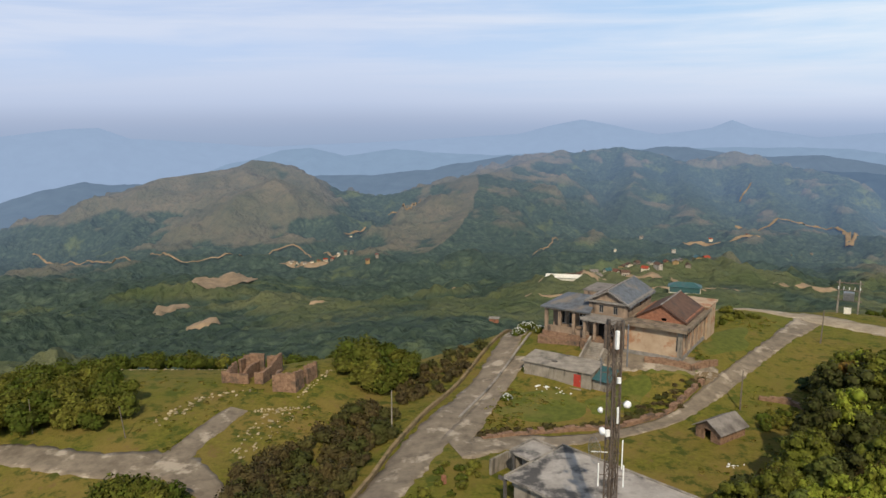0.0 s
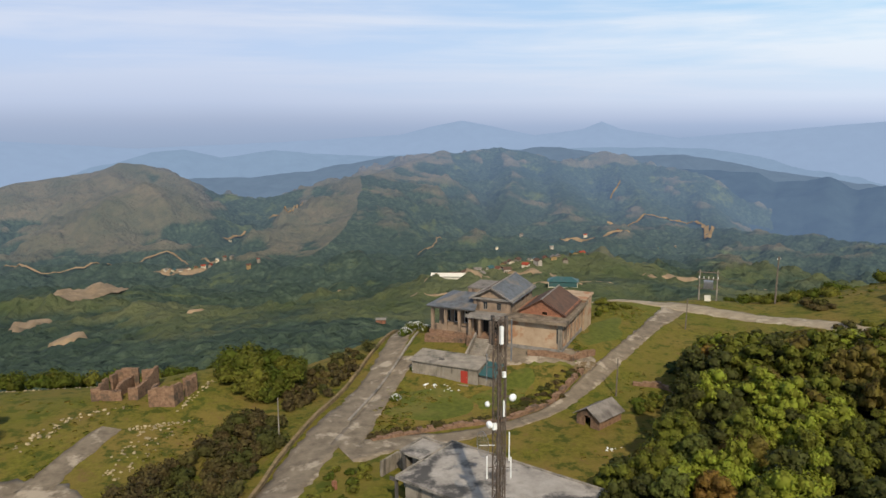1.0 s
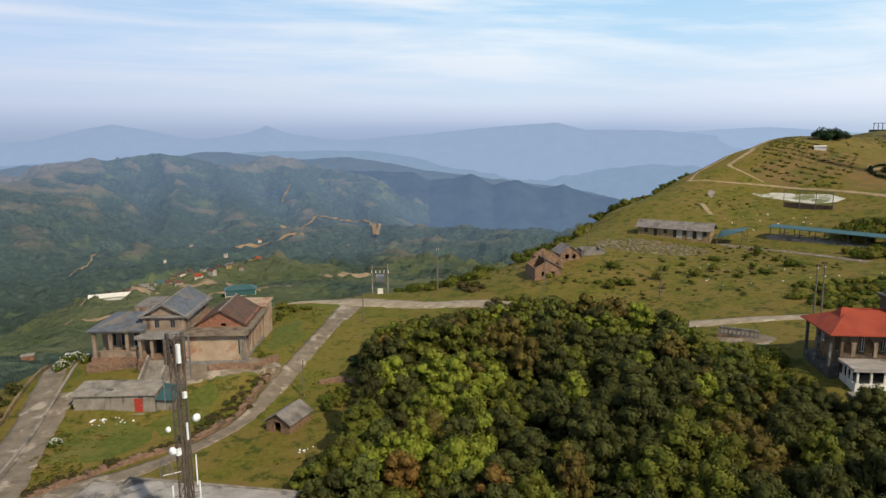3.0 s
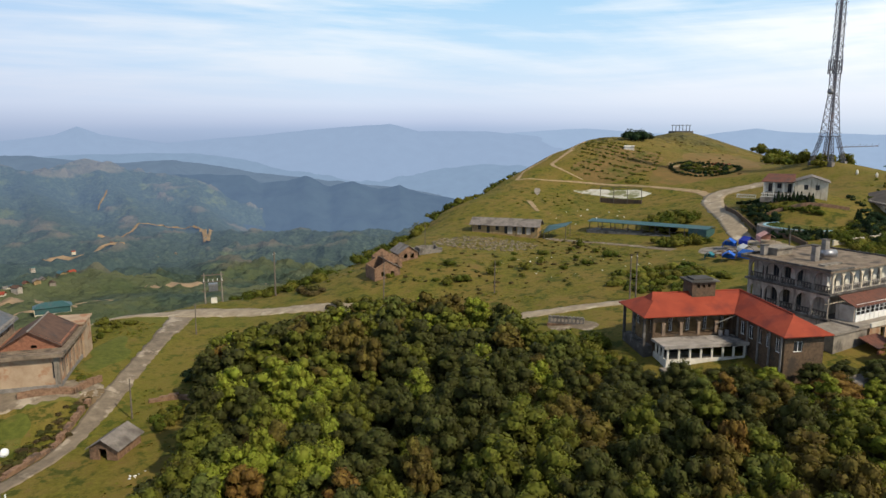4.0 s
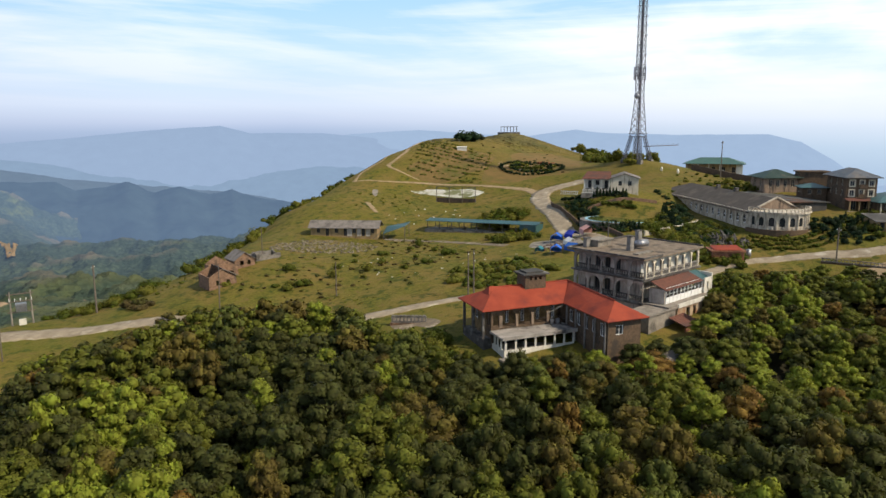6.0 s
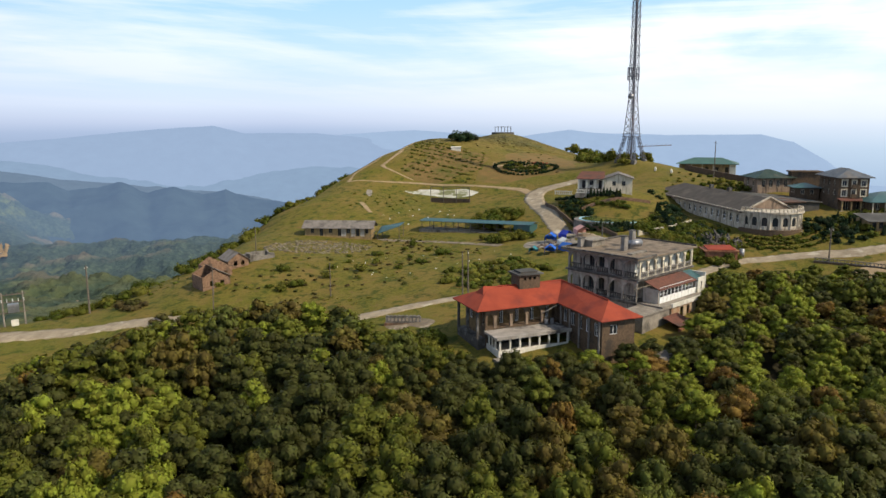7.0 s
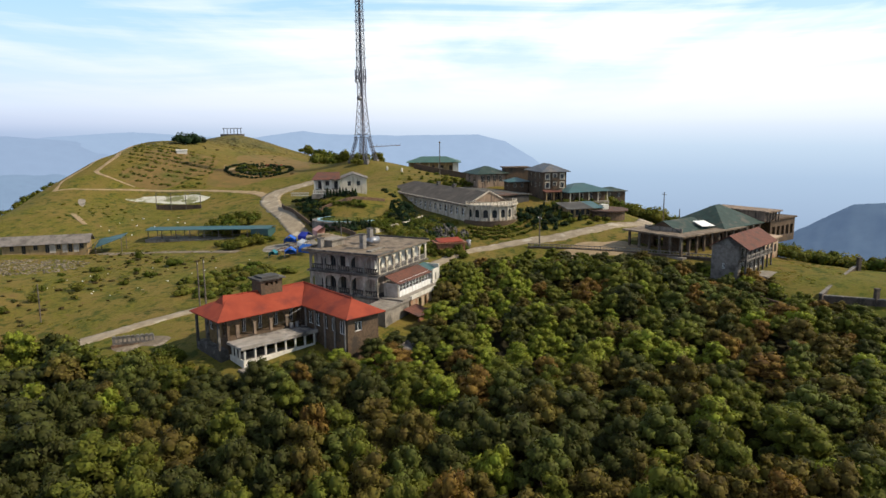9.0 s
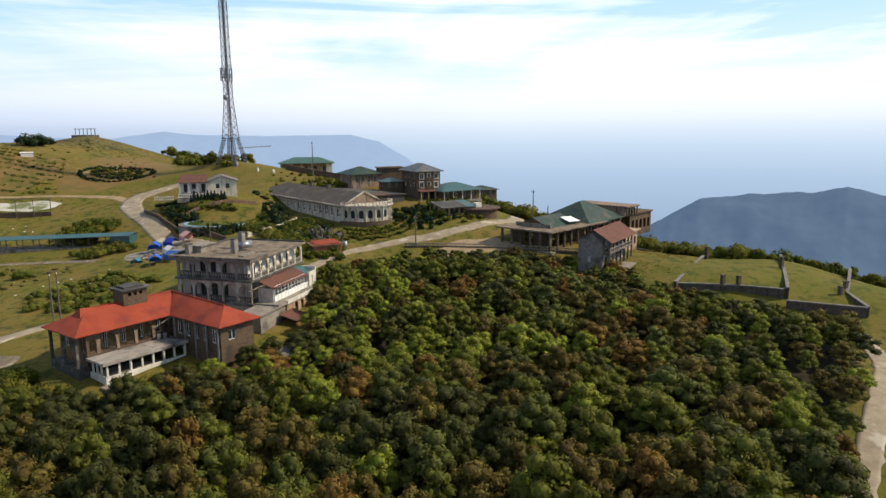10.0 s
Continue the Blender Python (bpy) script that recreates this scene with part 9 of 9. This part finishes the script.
def mound_garden():
    cx, cy = 237, 86
    rs = np.random.RandomState(5)
    pts = []
    for k, n in ((1.0, 44), (0.6, 24)):
        for i in range(n):
            a = 2 * math.pi * i / n
            pts.append((cx + 7.5 * k * math.cos(a), cy + 11.5 * k * math.sin(a), rs.uniform(0.7, 1.1)))
    brush("shrubs", [(cx + rs.uniform(-5, 5), cy + rs.uniform(-8, 8), rs.uniform(0.5, 1.0)) for _ in range(46)], 1.4, 0.9, LEAF_BUSH, "green bushes filling the garden mound", "shrubs", 71, 70, 0.3)
    brush("hedge", pts, 0.9, 0.9, LEAF_DARK, "ring of low dark hedges on the garden mound", "hedge", 72, 60, 0.3)
    patch("ground_patch", cx, cy, 8.5, 12.5, 0, DIRT, "bare earth of a round garden bed", "garden bed", seed=9)
    pts = [(219 + 3.1 * i + rs.uniform(-0.5, 0.5), 98 + 1.5 * j + 0.9 * i + rs.uniform(-0.4, 0.4), rs.uniform(0.35, 0.75)) for i in range(10) for j in range(20) if rs.rand() < 0.8]
    brush("terrace_plants", pts, 1.2, 0.7, LEAF_BUSH, "rows of planted shrubs on the brown hillside", "grass plants", 73, 40, 0.26)
    f = Shape()
    for i in range(30):
        f.box(-0.1, 0.1, -0.1, 0.1, 0.2, 0.7, Matrix.Translation((cx + 8 + rs.uniform(-0.7, 0.7), cy - 2 + rs.uniform(-4, 4), gz(cx + 8, cy - 2) + rs.uniform(0, 0.3))))
    solo("flower_bed", f, RED_PAINT, 0, 0, 0, 0, "bed of red flowers on the garden mound", "flowers", kind="stuff")


mound_garden()


# ---- market tents ----
def tent(x, y, rz, w, d, h, colour, label):
    CLOTH = mat("tarpaulin_" + label.split()[0], colour, tuple(c * 0.7 for c in colour), 0.8, 0.7, 0.2)
    t = thing("tarpaulin_tent", x, y, gz(x, y), rz, label, "tent", "market stalls")
    t.scale = (0.78, 0.78, 0.85)
    for u, v, a, b_ in ((w, -d, w, d), (-w, d, w, d)):
        part("side_sheet", Shape().slab([(u, v, h * 0.15), (a, b_, h * 0.2), (a * 0.98, b_ * 0.98, h * 0.6), (u * 0.98, v * 0.98, h * 0.6)], 0.04), CLOTH, t)
    s = Shape().slab([(-w, -d, h * 0.62), (w, -d, h * 0.62), (w * 0.8, 0, h), (-w * 0.8, 0, h)], 0.05).slab([(-w * 0.8, 0, h), (w * 0.8, 0, h), (w, d, h * 0.6), (-w, d, h * 0.62)], 0.05)
    part("sheet", s, CLOTH, t)
    for sx in (-1, 1):
        for sy in (-1, 1):
            part("pole", Shape().tube((sx * w * 0.95, sy * d * 0.95, -0.4), (sx * w * 0.95, sy * d * 0.95, h * 0.62), 0.04, n=6), WOOD, t)


for x, y, rz, w, d, h, c, l in ((153, 49.2, 10, 2.0, 1.6, 2.6, (0.02, 0.12, 0.55), "blue tarpaulin market stall"), (154.5, 46.0, 60, 1.7, 1.5, 2.5, (0.03, 0.05, 0.35), "dark-blue tarpaulin stall beside the road"), (157, 43.0, 30, 2.6, 2.0, 2.8, (0.62, 0.33, 0.28), "pink faded tarpaulin stall"),
                                 (147.5, 44.2, 40, 2.0, 1.4, 2.2, (0.75, 0.74, 0.70), "white plastic sheet stall"), (140.5, 45.2, 15, 1.9, 1.5, 2.4, (0.02, 0.13, 0.56), "blue tarpaulin stall with open sides"), (142, 42.0, 70, 1.9, 1.5, 2.3, (0.03, 0.12, 0.42), "blue-grey tarpaulin stall beside the meadow"),
                                 (141.5, 49.3, 0, 1.2, 1.0, 1.8, (0.03, 0.18, 0.22), "teal plastic sheet over goods")):
    tent(x, y, rz, w, d, h, c, l)
rubble("stall_goods", 147, 47, 5, 4, 60, 0.2, 0.5, TIN_BROWN, "crates and goods heaped between the stalls", "goods", 74)
patch("ground_patch", 151, 48, 8, 6, 60, CONC, "dusty grey concrete yard of the market", "yard", seed=12)
solo("brick_hut", Shape().box(-3, 3, -2, 2, -2.5, 1.6).box(-3.3, 3.3, -2.3, 2.3, 1.6, 1.85), BRICK_RED, 145.2, 12.2, 12.0, -70, "low orange brick hut with a flat top", "hut")
solo("hut_roof_sheet", Shape().slab([(-2.6, -2, 0), (2.6, -2, 0.1), (2.6, 2, 0.4), (-2.6, 2, 0.3)], 0.08), TIN_RED, 145.2, 12.2, 13.95, -70, "loose red roof sheet on the brick hut", "roof sheet")


def white_figures():
    for x, y in (polar(80.2, 228), polar(81.4, 226)):
        solo("garden_urn", Shape().tube((0, 0, -0.4), (0, 0, 0.7), 0.25, 0.38, 10).tube((0, 0, 0.7), (0, 0, 1.3), 0.38, 0.15, 10), PLASTER_WHITE, x, y, gz(x, y), 0, "white plaster garden ornament on the lawn", "ornament", "lawn ornaments", smooth=True)


white_figures()


# ---- poles and the transformer ----
def pole(x, y, h, label="weathered utility pole", arm=True, lean=0.0, mat_=None, r=0.11):
    t = thing("utility_pole", x, y, gz(x, y), 0, label, "pole", "utility poles")
    part("shaft", Shape().tube((0, 0, -0.8), (lean, 0, h), r * 1.3, r * 0.8, 8), mat_ or TRIM_GREY, t)
    if arm:
        part("cross_arm", Shape().box(-0.7, 0.7, -0.05, 0.05, h - 0.6, h - 0.48, pose(lean, 0, 0, 0, 0, 30)), RUST, t)
        for u in (-0.6, 0.0, 0.6):
            part("insulator", Shape().tube((0, 0, h - 0.48), (0, 0, h - 0.26), 0.05, 0.035, 6), PAINT_WHITE, t).matrix_basis = pose(lean + u * 0.87, u * 0.5, 0)


pole(-6.8, 82.4, 6.2, "slim pale pole beside the parapet", False, 0.1, CONC, 0.07)
pole(39.9, 89.1, 5.6, "dark wooden pole beside the lane", False, 0.1, WOOD, 0.1)
pole(62.2, 110.8, 5.6, "dark wooden pole at the road bend", False, 0.15, WOOD, 0.1)
pole(87.4, 121.9, 9.6, "tall wooden utility pole on the brow", True, 0.1, WOOD, 0.16)
pole(-52.5, 83.0, 4.6, "thin post before the shrubs", False, 0.0, WOOD, 0.06)
pole(-39.8, 81.2, 4.2, "leaning thin post in the grass", False, -0.5, WOOD, 0.05)
for p in ((97.5, 99.0, 6.0), (119.5, 107.5, 7.0), (104, 76, 6.5), (90.4, 92, 5)):
    pole(*p, "thin wooden pole in the meadow", False, 0.1, WOOD, 0.09)
for x, y in ((107.2, 50.2), (108.2, 49.6)):
    pole(x, y, 8.2, "twin dark pole beside the red-roofed house", True, 0.0, WOOD, 0.12)
for az, d, h in ((102.4, 178, 9), (103.6, 182, 6), (92.7, 150, 6.5), (84.5, 225, 11), (76.3, 150, 5)):
    x, y = polar(az, d)
    pole(x, y, h, "dark utility pole above the gardens" if h > 5 else "short stone gate post", h > 6, 0.0, WOOD if h > 5 else TRIM_DARK, 0.13)


def transformer():
    t = thing("transformer_platform", 76.4, 128.0, gz(76, 128), -30, "pole-mounted transformer on a steel platform", "transformer")
    for x in (-1.7, 1.7):
        part("pole", Shape().tube((x, 0, -1), (x, 0, 6.4), 0.17, 0.12, 8), CONC, t)
    for z in (2.4, 4.4, 5.8):
        part("beam", Shape().box(-2.2, 2.2, -0.1, 0.1, z, z + 0.16), RUST, t)
    part("tank", Shape().box(-0.9, 0.9, -0.7, 0.7, 2.56, 4.1), STEEL, t)
    for i in range(6):
        part("fin", Shape().box(-0.8 + i * 0.32, -0.74 + i * 0.32, -0.95, -0.7, 2.7, 3.9), STEEL, t)
    for i in range(5):
        part("insulator", Shape().tube((-1.8 + i * 0.9, 0, 5.96), (-1.8 + i * 0.9, 0, 6.4), 0.09, 0.05, 8), TRIM_DARK, t)
        part("fuse", Shape().tube((-1.8 + i * 0.9, -0.1, 4.56), (-1.8 + i * 0.9, -0.3, 5.1), 0.07, n=6), PAINT_WHITE, t)
    part("cabinet", Shape().box(-0.6, 0.6, -1.0, -0.4, 0.0, 1.2), PLASTER_WHITE, t)


transformer()
for x, y, s in ((14.2, 119.5, 1.0), (12.8, 116.5, 0.9), (15.6, 121.5, 0.8), (16.5, 116.8, 0.8), (8.6, 92.5, 0.6), (12.6, 101.5, 0.6)):
    brush("flowering_shrub", [(x, y, s)], 1.6, 1.7, LEAF_BUSH, "green shrub flecked with white blossom", "shrub", 75, 200, 0.18, kind="")
    fl = Shape()
    rs = random.Random(int(x * 10))
    for _ in range(int(60 * s)):
        a, b = rs.uniform(0, 6.28), rs.uniform(0.1, 1.4)
        p = Vector((1.35 * s * math.cos(a) * math.cos(b), 1.35 * s * math.sin(a) * math.cos(b), 0.5 * s + 1.15 * s * math.sin(b)))
        fl.box(-0.045, 0.045, -0.045, 0.045, -0.035, 0.035, Matrix.Translation(p) @ pose(0, 0, 0, rs.uniform(0, 90), rs.uniform(0, 90), 0))
    o = new("blossom", fl.mesh("blossom", FLOWER))
    host = [q for q in scene.objects if q.name.startswith("flowering_shrub")][-1]
    o.parent = host
    o.location = (x, y, gz(x, y))


def pierced_wall():
    """A low ruined wall with a row of small openings beside the road."""
    t = thing("pierced_wall", 91.6, 56.4, gz(92.5, 53.6), -66, "low ruined brown wall pierced by a row of openings", "wall")
    part("body", Shape().wall((0, 0), (5.6, 0), -0.5, 1.25, 0.35, [(0.35 + 0.58 * i, 0.68 + 0.58 * i, 0.45, 1.0) for i in range(9)]), STONE_GREY, t)
    part("plinth", Shape().box(-0.2, 5.8, -0.15, 0.5, -0.5, 0.2), STONE, t)
    for i in range(9):
        part("coping_stone", Shape().box(0.05 + 0.62 * i, 0.5 + 0.62 * i, -0.05, 0.4, 1.25, 1.42), STONE_GREY, t)


pierced_wall()


def rockery():
    """A heap of jagged dark rocks with tall leaning stones."""
    t = thing("rockery", 155.5, 13.2, gz(155.5, 13.2), 0, "jagged dark grey garden rockery beside the hall", "rockery")
    rs = random.Random(12)
    for i in range(46):
        a, r = rs.uniform(0, 6.28), rs.uniform(0, 1) ** 0.6
        x, y = 3.4 * r * math.cos(a), 5.4 * r * math.sin(a)
        h = (0.8 + 1.6 * (1 - r)) * rs.uniform(0.5, 1.3)
        w = rs.uniform(0.25, 0.6)
        top = (x + rs.uniform(-0.6, 0.6), y + rs.uniform(-0.6, 0.6), h)
        mid = (x + rs.uniform(-0.3, 0.3), y + rs.uniform(-0.3, 0.3), h * 0.5)
        part("rock", Shape().tube((x, y, -0.8), mid, w, w * rs.uniform(0.7, 1.1), 5).tube(mid, top, w * 0.85, w * rs.uniform(0.1, 0.5), 5), TRIM_DARK, t)
    solo("water_drum", Shape().tube((0, 0, -0.3), (0, 0, 1.5), 0.5, n=14), STEEL, 148.5, 8.2, gz(148.5, 8.2), 0, "upright steel drum beside the brick hut", "drum", smooth=True)


rockery()
for k, (r, h) in enumerate(((9.2, 0.9), (11.4, 0.8), (13.6, 0.7))):
    pts = [(168.35 + r * math.cos(radians(a)), 4.2 + r * math.sin(radians(a)), 0.55 + 0.1 * (a % 3)) for a in range(150, 262, 5)]
    brush("hedge", pts, 1.0, h, LEAF_BUSH, "clipped green hedge curving round the bowed terrace", "hedge", 110 + k, 110, 0.2)

# ---- the valley: dirt roads, cuttings and villages ----
def far_road(pts, width, label, material=SAND):
    return strip("road", [(*polar(a, r), width * 0.34) for a, r in pts], width * 0.34, material, label, "road", lift=1.3, th=1.2, step=10)


far_road([(-31, 1780), (-27.4, 1575), (-24.5, 1420), (-21.9, 1295), (-19.8, 1270), (-17.7, 1275), (-15.5, 1340), (-13.7, 1395), (-11.5, 1380), (-8.8, 1215)], 9, "pale dirt road cut along the foot of the mountain")
far_road([(22.9, 1975), (24.0, 1975), (24.8, 1990), (26, 2070), (27.1, 2115), (28.3, 2180), (29.3, 2200), (31.4, 2065), (32.7, 2105), (34.5, 2150)], 22, "broad raw earth road cut across the far slope")
far_road([(19.2, 1650), (20.5, 1670), (21.7, 1655), (23.3, 1700), (24.7, 1715)], 22, "raw earth terrace below the far road")
far_road([(23.1, 2340), (23.3, 2400), (23.6, 2430), (23.8, 2480)], 14, "narrow earth slip on the far mountain")
far_road([(30.2, 2135), (30.4, 1900), (30.5, 1760)], 34, "earth slide below the road cutting")
far_road([(31.0, 2080), (30.9, 1900), (30.7, 1760)], 22, "second earth slide below the road cutting")
far_road([(-8.2, 1540), (-7.3, 1590), (-6.5, 1630)], 14, "short pale earth cutting on the hillside")
far_road([(-4.6, 1735), (-3.9, 1715), (-3.4, 1640), (-3.0, 1600), (-2.6, 1640), (-1.9, 1815)], 9, "winding dirt track on the bare spur")
far_road([(9.4, 1480), (9.0, 1430), (8.9, 1385), (8.2, 1340), (7.4, 1300)], 8, "thin dirt road in the valley")
for k, (a, r, rx, ry) in enumerate(((13.4, 760, 30, 26), (11.2, 575, 20, 12), (9.2, 575, 14, 9), (9.0, 510, 18, 5), (20.6, 560, 26, 6), (19.0, 545, 16, 6), (-11.5, 1230, 46, 16), (36.4, 700, 18, 9), (28.2, 640, 22, 8), (17.2, 600, 22, 9), (25.5, 900, 30, 10))):
    x, y = polar(a, r)
    patch("ground_patch", x, y, rx, ry, -a, SAND, "raw orange earth of a building site in the valley", "bare earth", -0.9, 30 + k, ragged=0.45)


def far_field(p, q, width, label, seed):
    """A bare field or earth bank in the valley between two places given as (bearing, distance)."""
    (ax, ay), (bx, by) = polar(*p), polar(*q)
    patch("ground_patch", (ax + bx) / 2, (ay + by) / 2, math.dist((ax, ay), (bx, by)) / 2, width / 2, math.degrees(math.atan2(by - ay, bx - ax)), SAND, label, "bare earth", 1.4, seed, ragged=0.16)


far_field((-20.6, 775), (-15.5, 985), 46, "long bare ploughed field in the woods", 61)
far_field((-23.5, 625), (-20.9, 730), 24, "strip of bare ground in the woods", 62)
far_field((-21.0, 500), (-18.7, 520), 15, "bare earth bank among the trees", 63)
far_field((-11.3, 565), (-8.9, 590), 12, "bare earth bank below the hill", 64)
far_field((0.0, 660), (1.8, 690), 14, "bare earth field on the slope", 65)


def hamlet(spots, seed, group):
    rs = random.Random(seed)
    for a, r in spots:
        x, y = polar(a, r)
        w, d, h = rs.uniform(4.5, 8), rs.uniform(4, 6), rs.uniform(2.4, 4.2)
        t = thing("valley_house", x, y, gz(x, y) - 2.4, rs.uniform(0, 180), "small pale house in the valley village", "house", group)
        part("wall", Shape().box(-w / 2, w / 2, -d / 2, d / 2, -5, h), rs.choice([CREAM, GRIME, PLASTER_GREY, OCHRE]), t)
        m = rs.choice([TILE_RED, FIBRE, TIN_TEAL, TIN_BROWN, TIN_RED])
        for s in gable(-w / 2, w / 2, -d / 2, d / 2, h, h + 1.6, "x", 0.5):
            part("roof_pane", s, m, t)
        for i in range(3):
            part("window", Shape().box(-w / 2 + (i + 0.6) * w / 4, -w / 2 + (i + 0.6) * w / 4 + 1, -d / 2 - 0.06, -d / 2 - 0.004, 1.0, 2.2), DARK, t)


hamlet([(10.4 + 0.45 * i + 0.2 * math.sin(i * 5.0), 590 + 26 * math.sin(i * 2.3) + 4 * i) for i in range(24)], 5, "houses of the valley village")
hamlet([(-12.6 + 0.55 * i, 1235 + 22 * math.sin(i * 3.1)) for i in range(10)], 6, "houses of the lower hamlet")
hamlet([(-7.7, 1560), (-6.4, 1140), (-5.6, 1150), (21.2, 1690), (22.0, 1660), (23.8, 1720), (27, 1600), (28.2, 1640), (24.5, 1360), (16, 1500), (18.5, 1450), (14, 1400)], 7, "scattered houses of the valley")
x, y = polar(19.5, 528)
t = thing("teal_warehouse", x, y, gz(x, y) - 1.5, -19.5, "long teal metal warehouse in the valley", "warehouse")
part("wall", Shape().box(-11, 11, -5, 5, -6, 4.5), CREAM, t)
part("roof", hip(-11, 11, -5, 5, 4.5, 7.5, 0.8), TIN_TEAL, t)
part("front_sheet", Shape().box(-10.5, 10.5, -5.2, -5.05, 0.5, 4.3), TIN_TEAL, t)
x, y = polar(10.0, 566)
solo("factory_shed", Shape().box(-14, 14, -4, 4, -5, 3).slab([(-15, -5, 3), (15, -5, 3), (15, 0, 5), (-15, 0, 5)], 0.3).slab([(-15, 0, 5), (15, 0, 5), (15, 5, 3), (-15, 5, 3)], 0.3), PLASTER_WHITE, x, y, gz(x, y) - 1.8, -14, "long white shed on the building site", "shed")
x, y = polar(4.2, 380)
t = thing("roadside_hut", x, y, gz(x, y) - 1.2, -10, "small orange brick hut on the lower slope", "hut")
part("wall", Shape().box(-2.6, 2.6, -2, 2, -4, 2.6), BRICK_RED, t)
part("roof_slab", Shape().box(-3, 3, -2.4, 2.4, 2.6, 2.85), CONC, t)

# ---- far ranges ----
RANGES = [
    # name, colour, haze put in as emission, distance, foot, roughness, crest as (bearing, elevation)
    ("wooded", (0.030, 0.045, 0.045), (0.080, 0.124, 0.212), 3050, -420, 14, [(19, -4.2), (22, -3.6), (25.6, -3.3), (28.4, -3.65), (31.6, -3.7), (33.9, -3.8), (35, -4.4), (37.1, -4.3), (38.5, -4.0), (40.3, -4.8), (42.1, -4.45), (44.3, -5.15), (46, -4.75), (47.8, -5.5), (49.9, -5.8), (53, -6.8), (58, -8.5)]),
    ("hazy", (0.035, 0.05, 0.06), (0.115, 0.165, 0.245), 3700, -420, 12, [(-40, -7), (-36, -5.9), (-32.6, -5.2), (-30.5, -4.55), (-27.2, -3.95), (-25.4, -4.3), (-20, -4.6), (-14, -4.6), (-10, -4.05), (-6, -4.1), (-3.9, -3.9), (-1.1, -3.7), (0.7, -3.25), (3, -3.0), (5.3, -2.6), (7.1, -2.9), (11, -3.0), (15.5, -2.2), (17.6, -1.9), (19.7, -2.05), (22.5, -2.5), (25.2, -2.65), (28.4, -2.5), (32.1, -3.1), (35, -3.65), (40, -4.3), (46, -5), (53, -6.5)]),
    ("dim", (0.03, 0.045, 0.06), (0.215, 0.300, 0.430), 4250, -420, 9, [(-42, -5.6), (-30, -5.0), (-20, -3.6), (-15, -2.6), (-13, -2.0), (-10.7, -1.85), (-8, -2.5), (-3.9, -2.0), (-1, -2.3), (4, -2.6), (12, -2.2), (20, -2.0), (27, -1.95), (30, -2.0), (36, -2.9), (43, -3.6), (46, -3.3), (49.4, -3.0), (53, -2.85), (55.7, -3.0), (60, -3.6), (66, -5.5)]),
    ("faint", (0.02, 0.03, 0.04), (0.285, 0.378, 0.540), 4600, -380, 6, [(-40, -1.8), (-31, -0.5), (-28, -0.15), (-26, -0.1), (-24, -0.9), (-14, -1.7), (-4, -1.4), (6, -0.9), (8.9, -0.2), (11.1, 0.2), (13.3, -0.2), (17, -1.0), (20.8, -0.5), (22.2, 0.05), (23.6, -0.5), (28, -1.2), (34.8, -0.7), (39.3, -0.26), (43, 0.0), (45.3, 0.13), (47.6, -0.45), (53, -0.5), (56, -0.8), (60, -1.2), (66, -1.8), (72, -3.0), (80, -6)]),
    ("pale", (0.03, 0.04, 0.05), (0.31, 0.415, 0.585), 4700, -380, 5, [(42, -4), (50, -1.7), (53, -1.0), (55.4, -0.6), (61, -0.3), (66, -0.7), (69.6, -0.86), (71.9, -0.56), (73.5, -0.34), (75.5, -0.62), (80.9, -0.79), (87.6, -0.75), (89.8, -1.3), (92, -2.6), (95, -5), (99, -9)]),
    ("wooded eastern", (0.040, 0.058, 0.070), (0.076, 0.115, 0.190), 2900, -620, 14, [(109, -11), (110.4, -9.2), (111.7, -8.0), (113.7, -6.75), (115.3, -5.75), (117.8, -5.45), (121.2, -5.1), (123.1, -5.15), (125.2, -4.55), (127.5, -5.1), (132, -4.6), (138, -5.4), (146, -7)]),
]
for name, colour, haze_glow, dist, foot, rough, crest in RANGES:
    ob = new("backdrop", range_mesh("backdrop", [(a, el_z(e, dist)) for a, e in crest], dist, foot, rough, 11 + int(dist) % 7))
    ob.data.materials.append(far_mat("far_range_" + name, colour, haze_glow))
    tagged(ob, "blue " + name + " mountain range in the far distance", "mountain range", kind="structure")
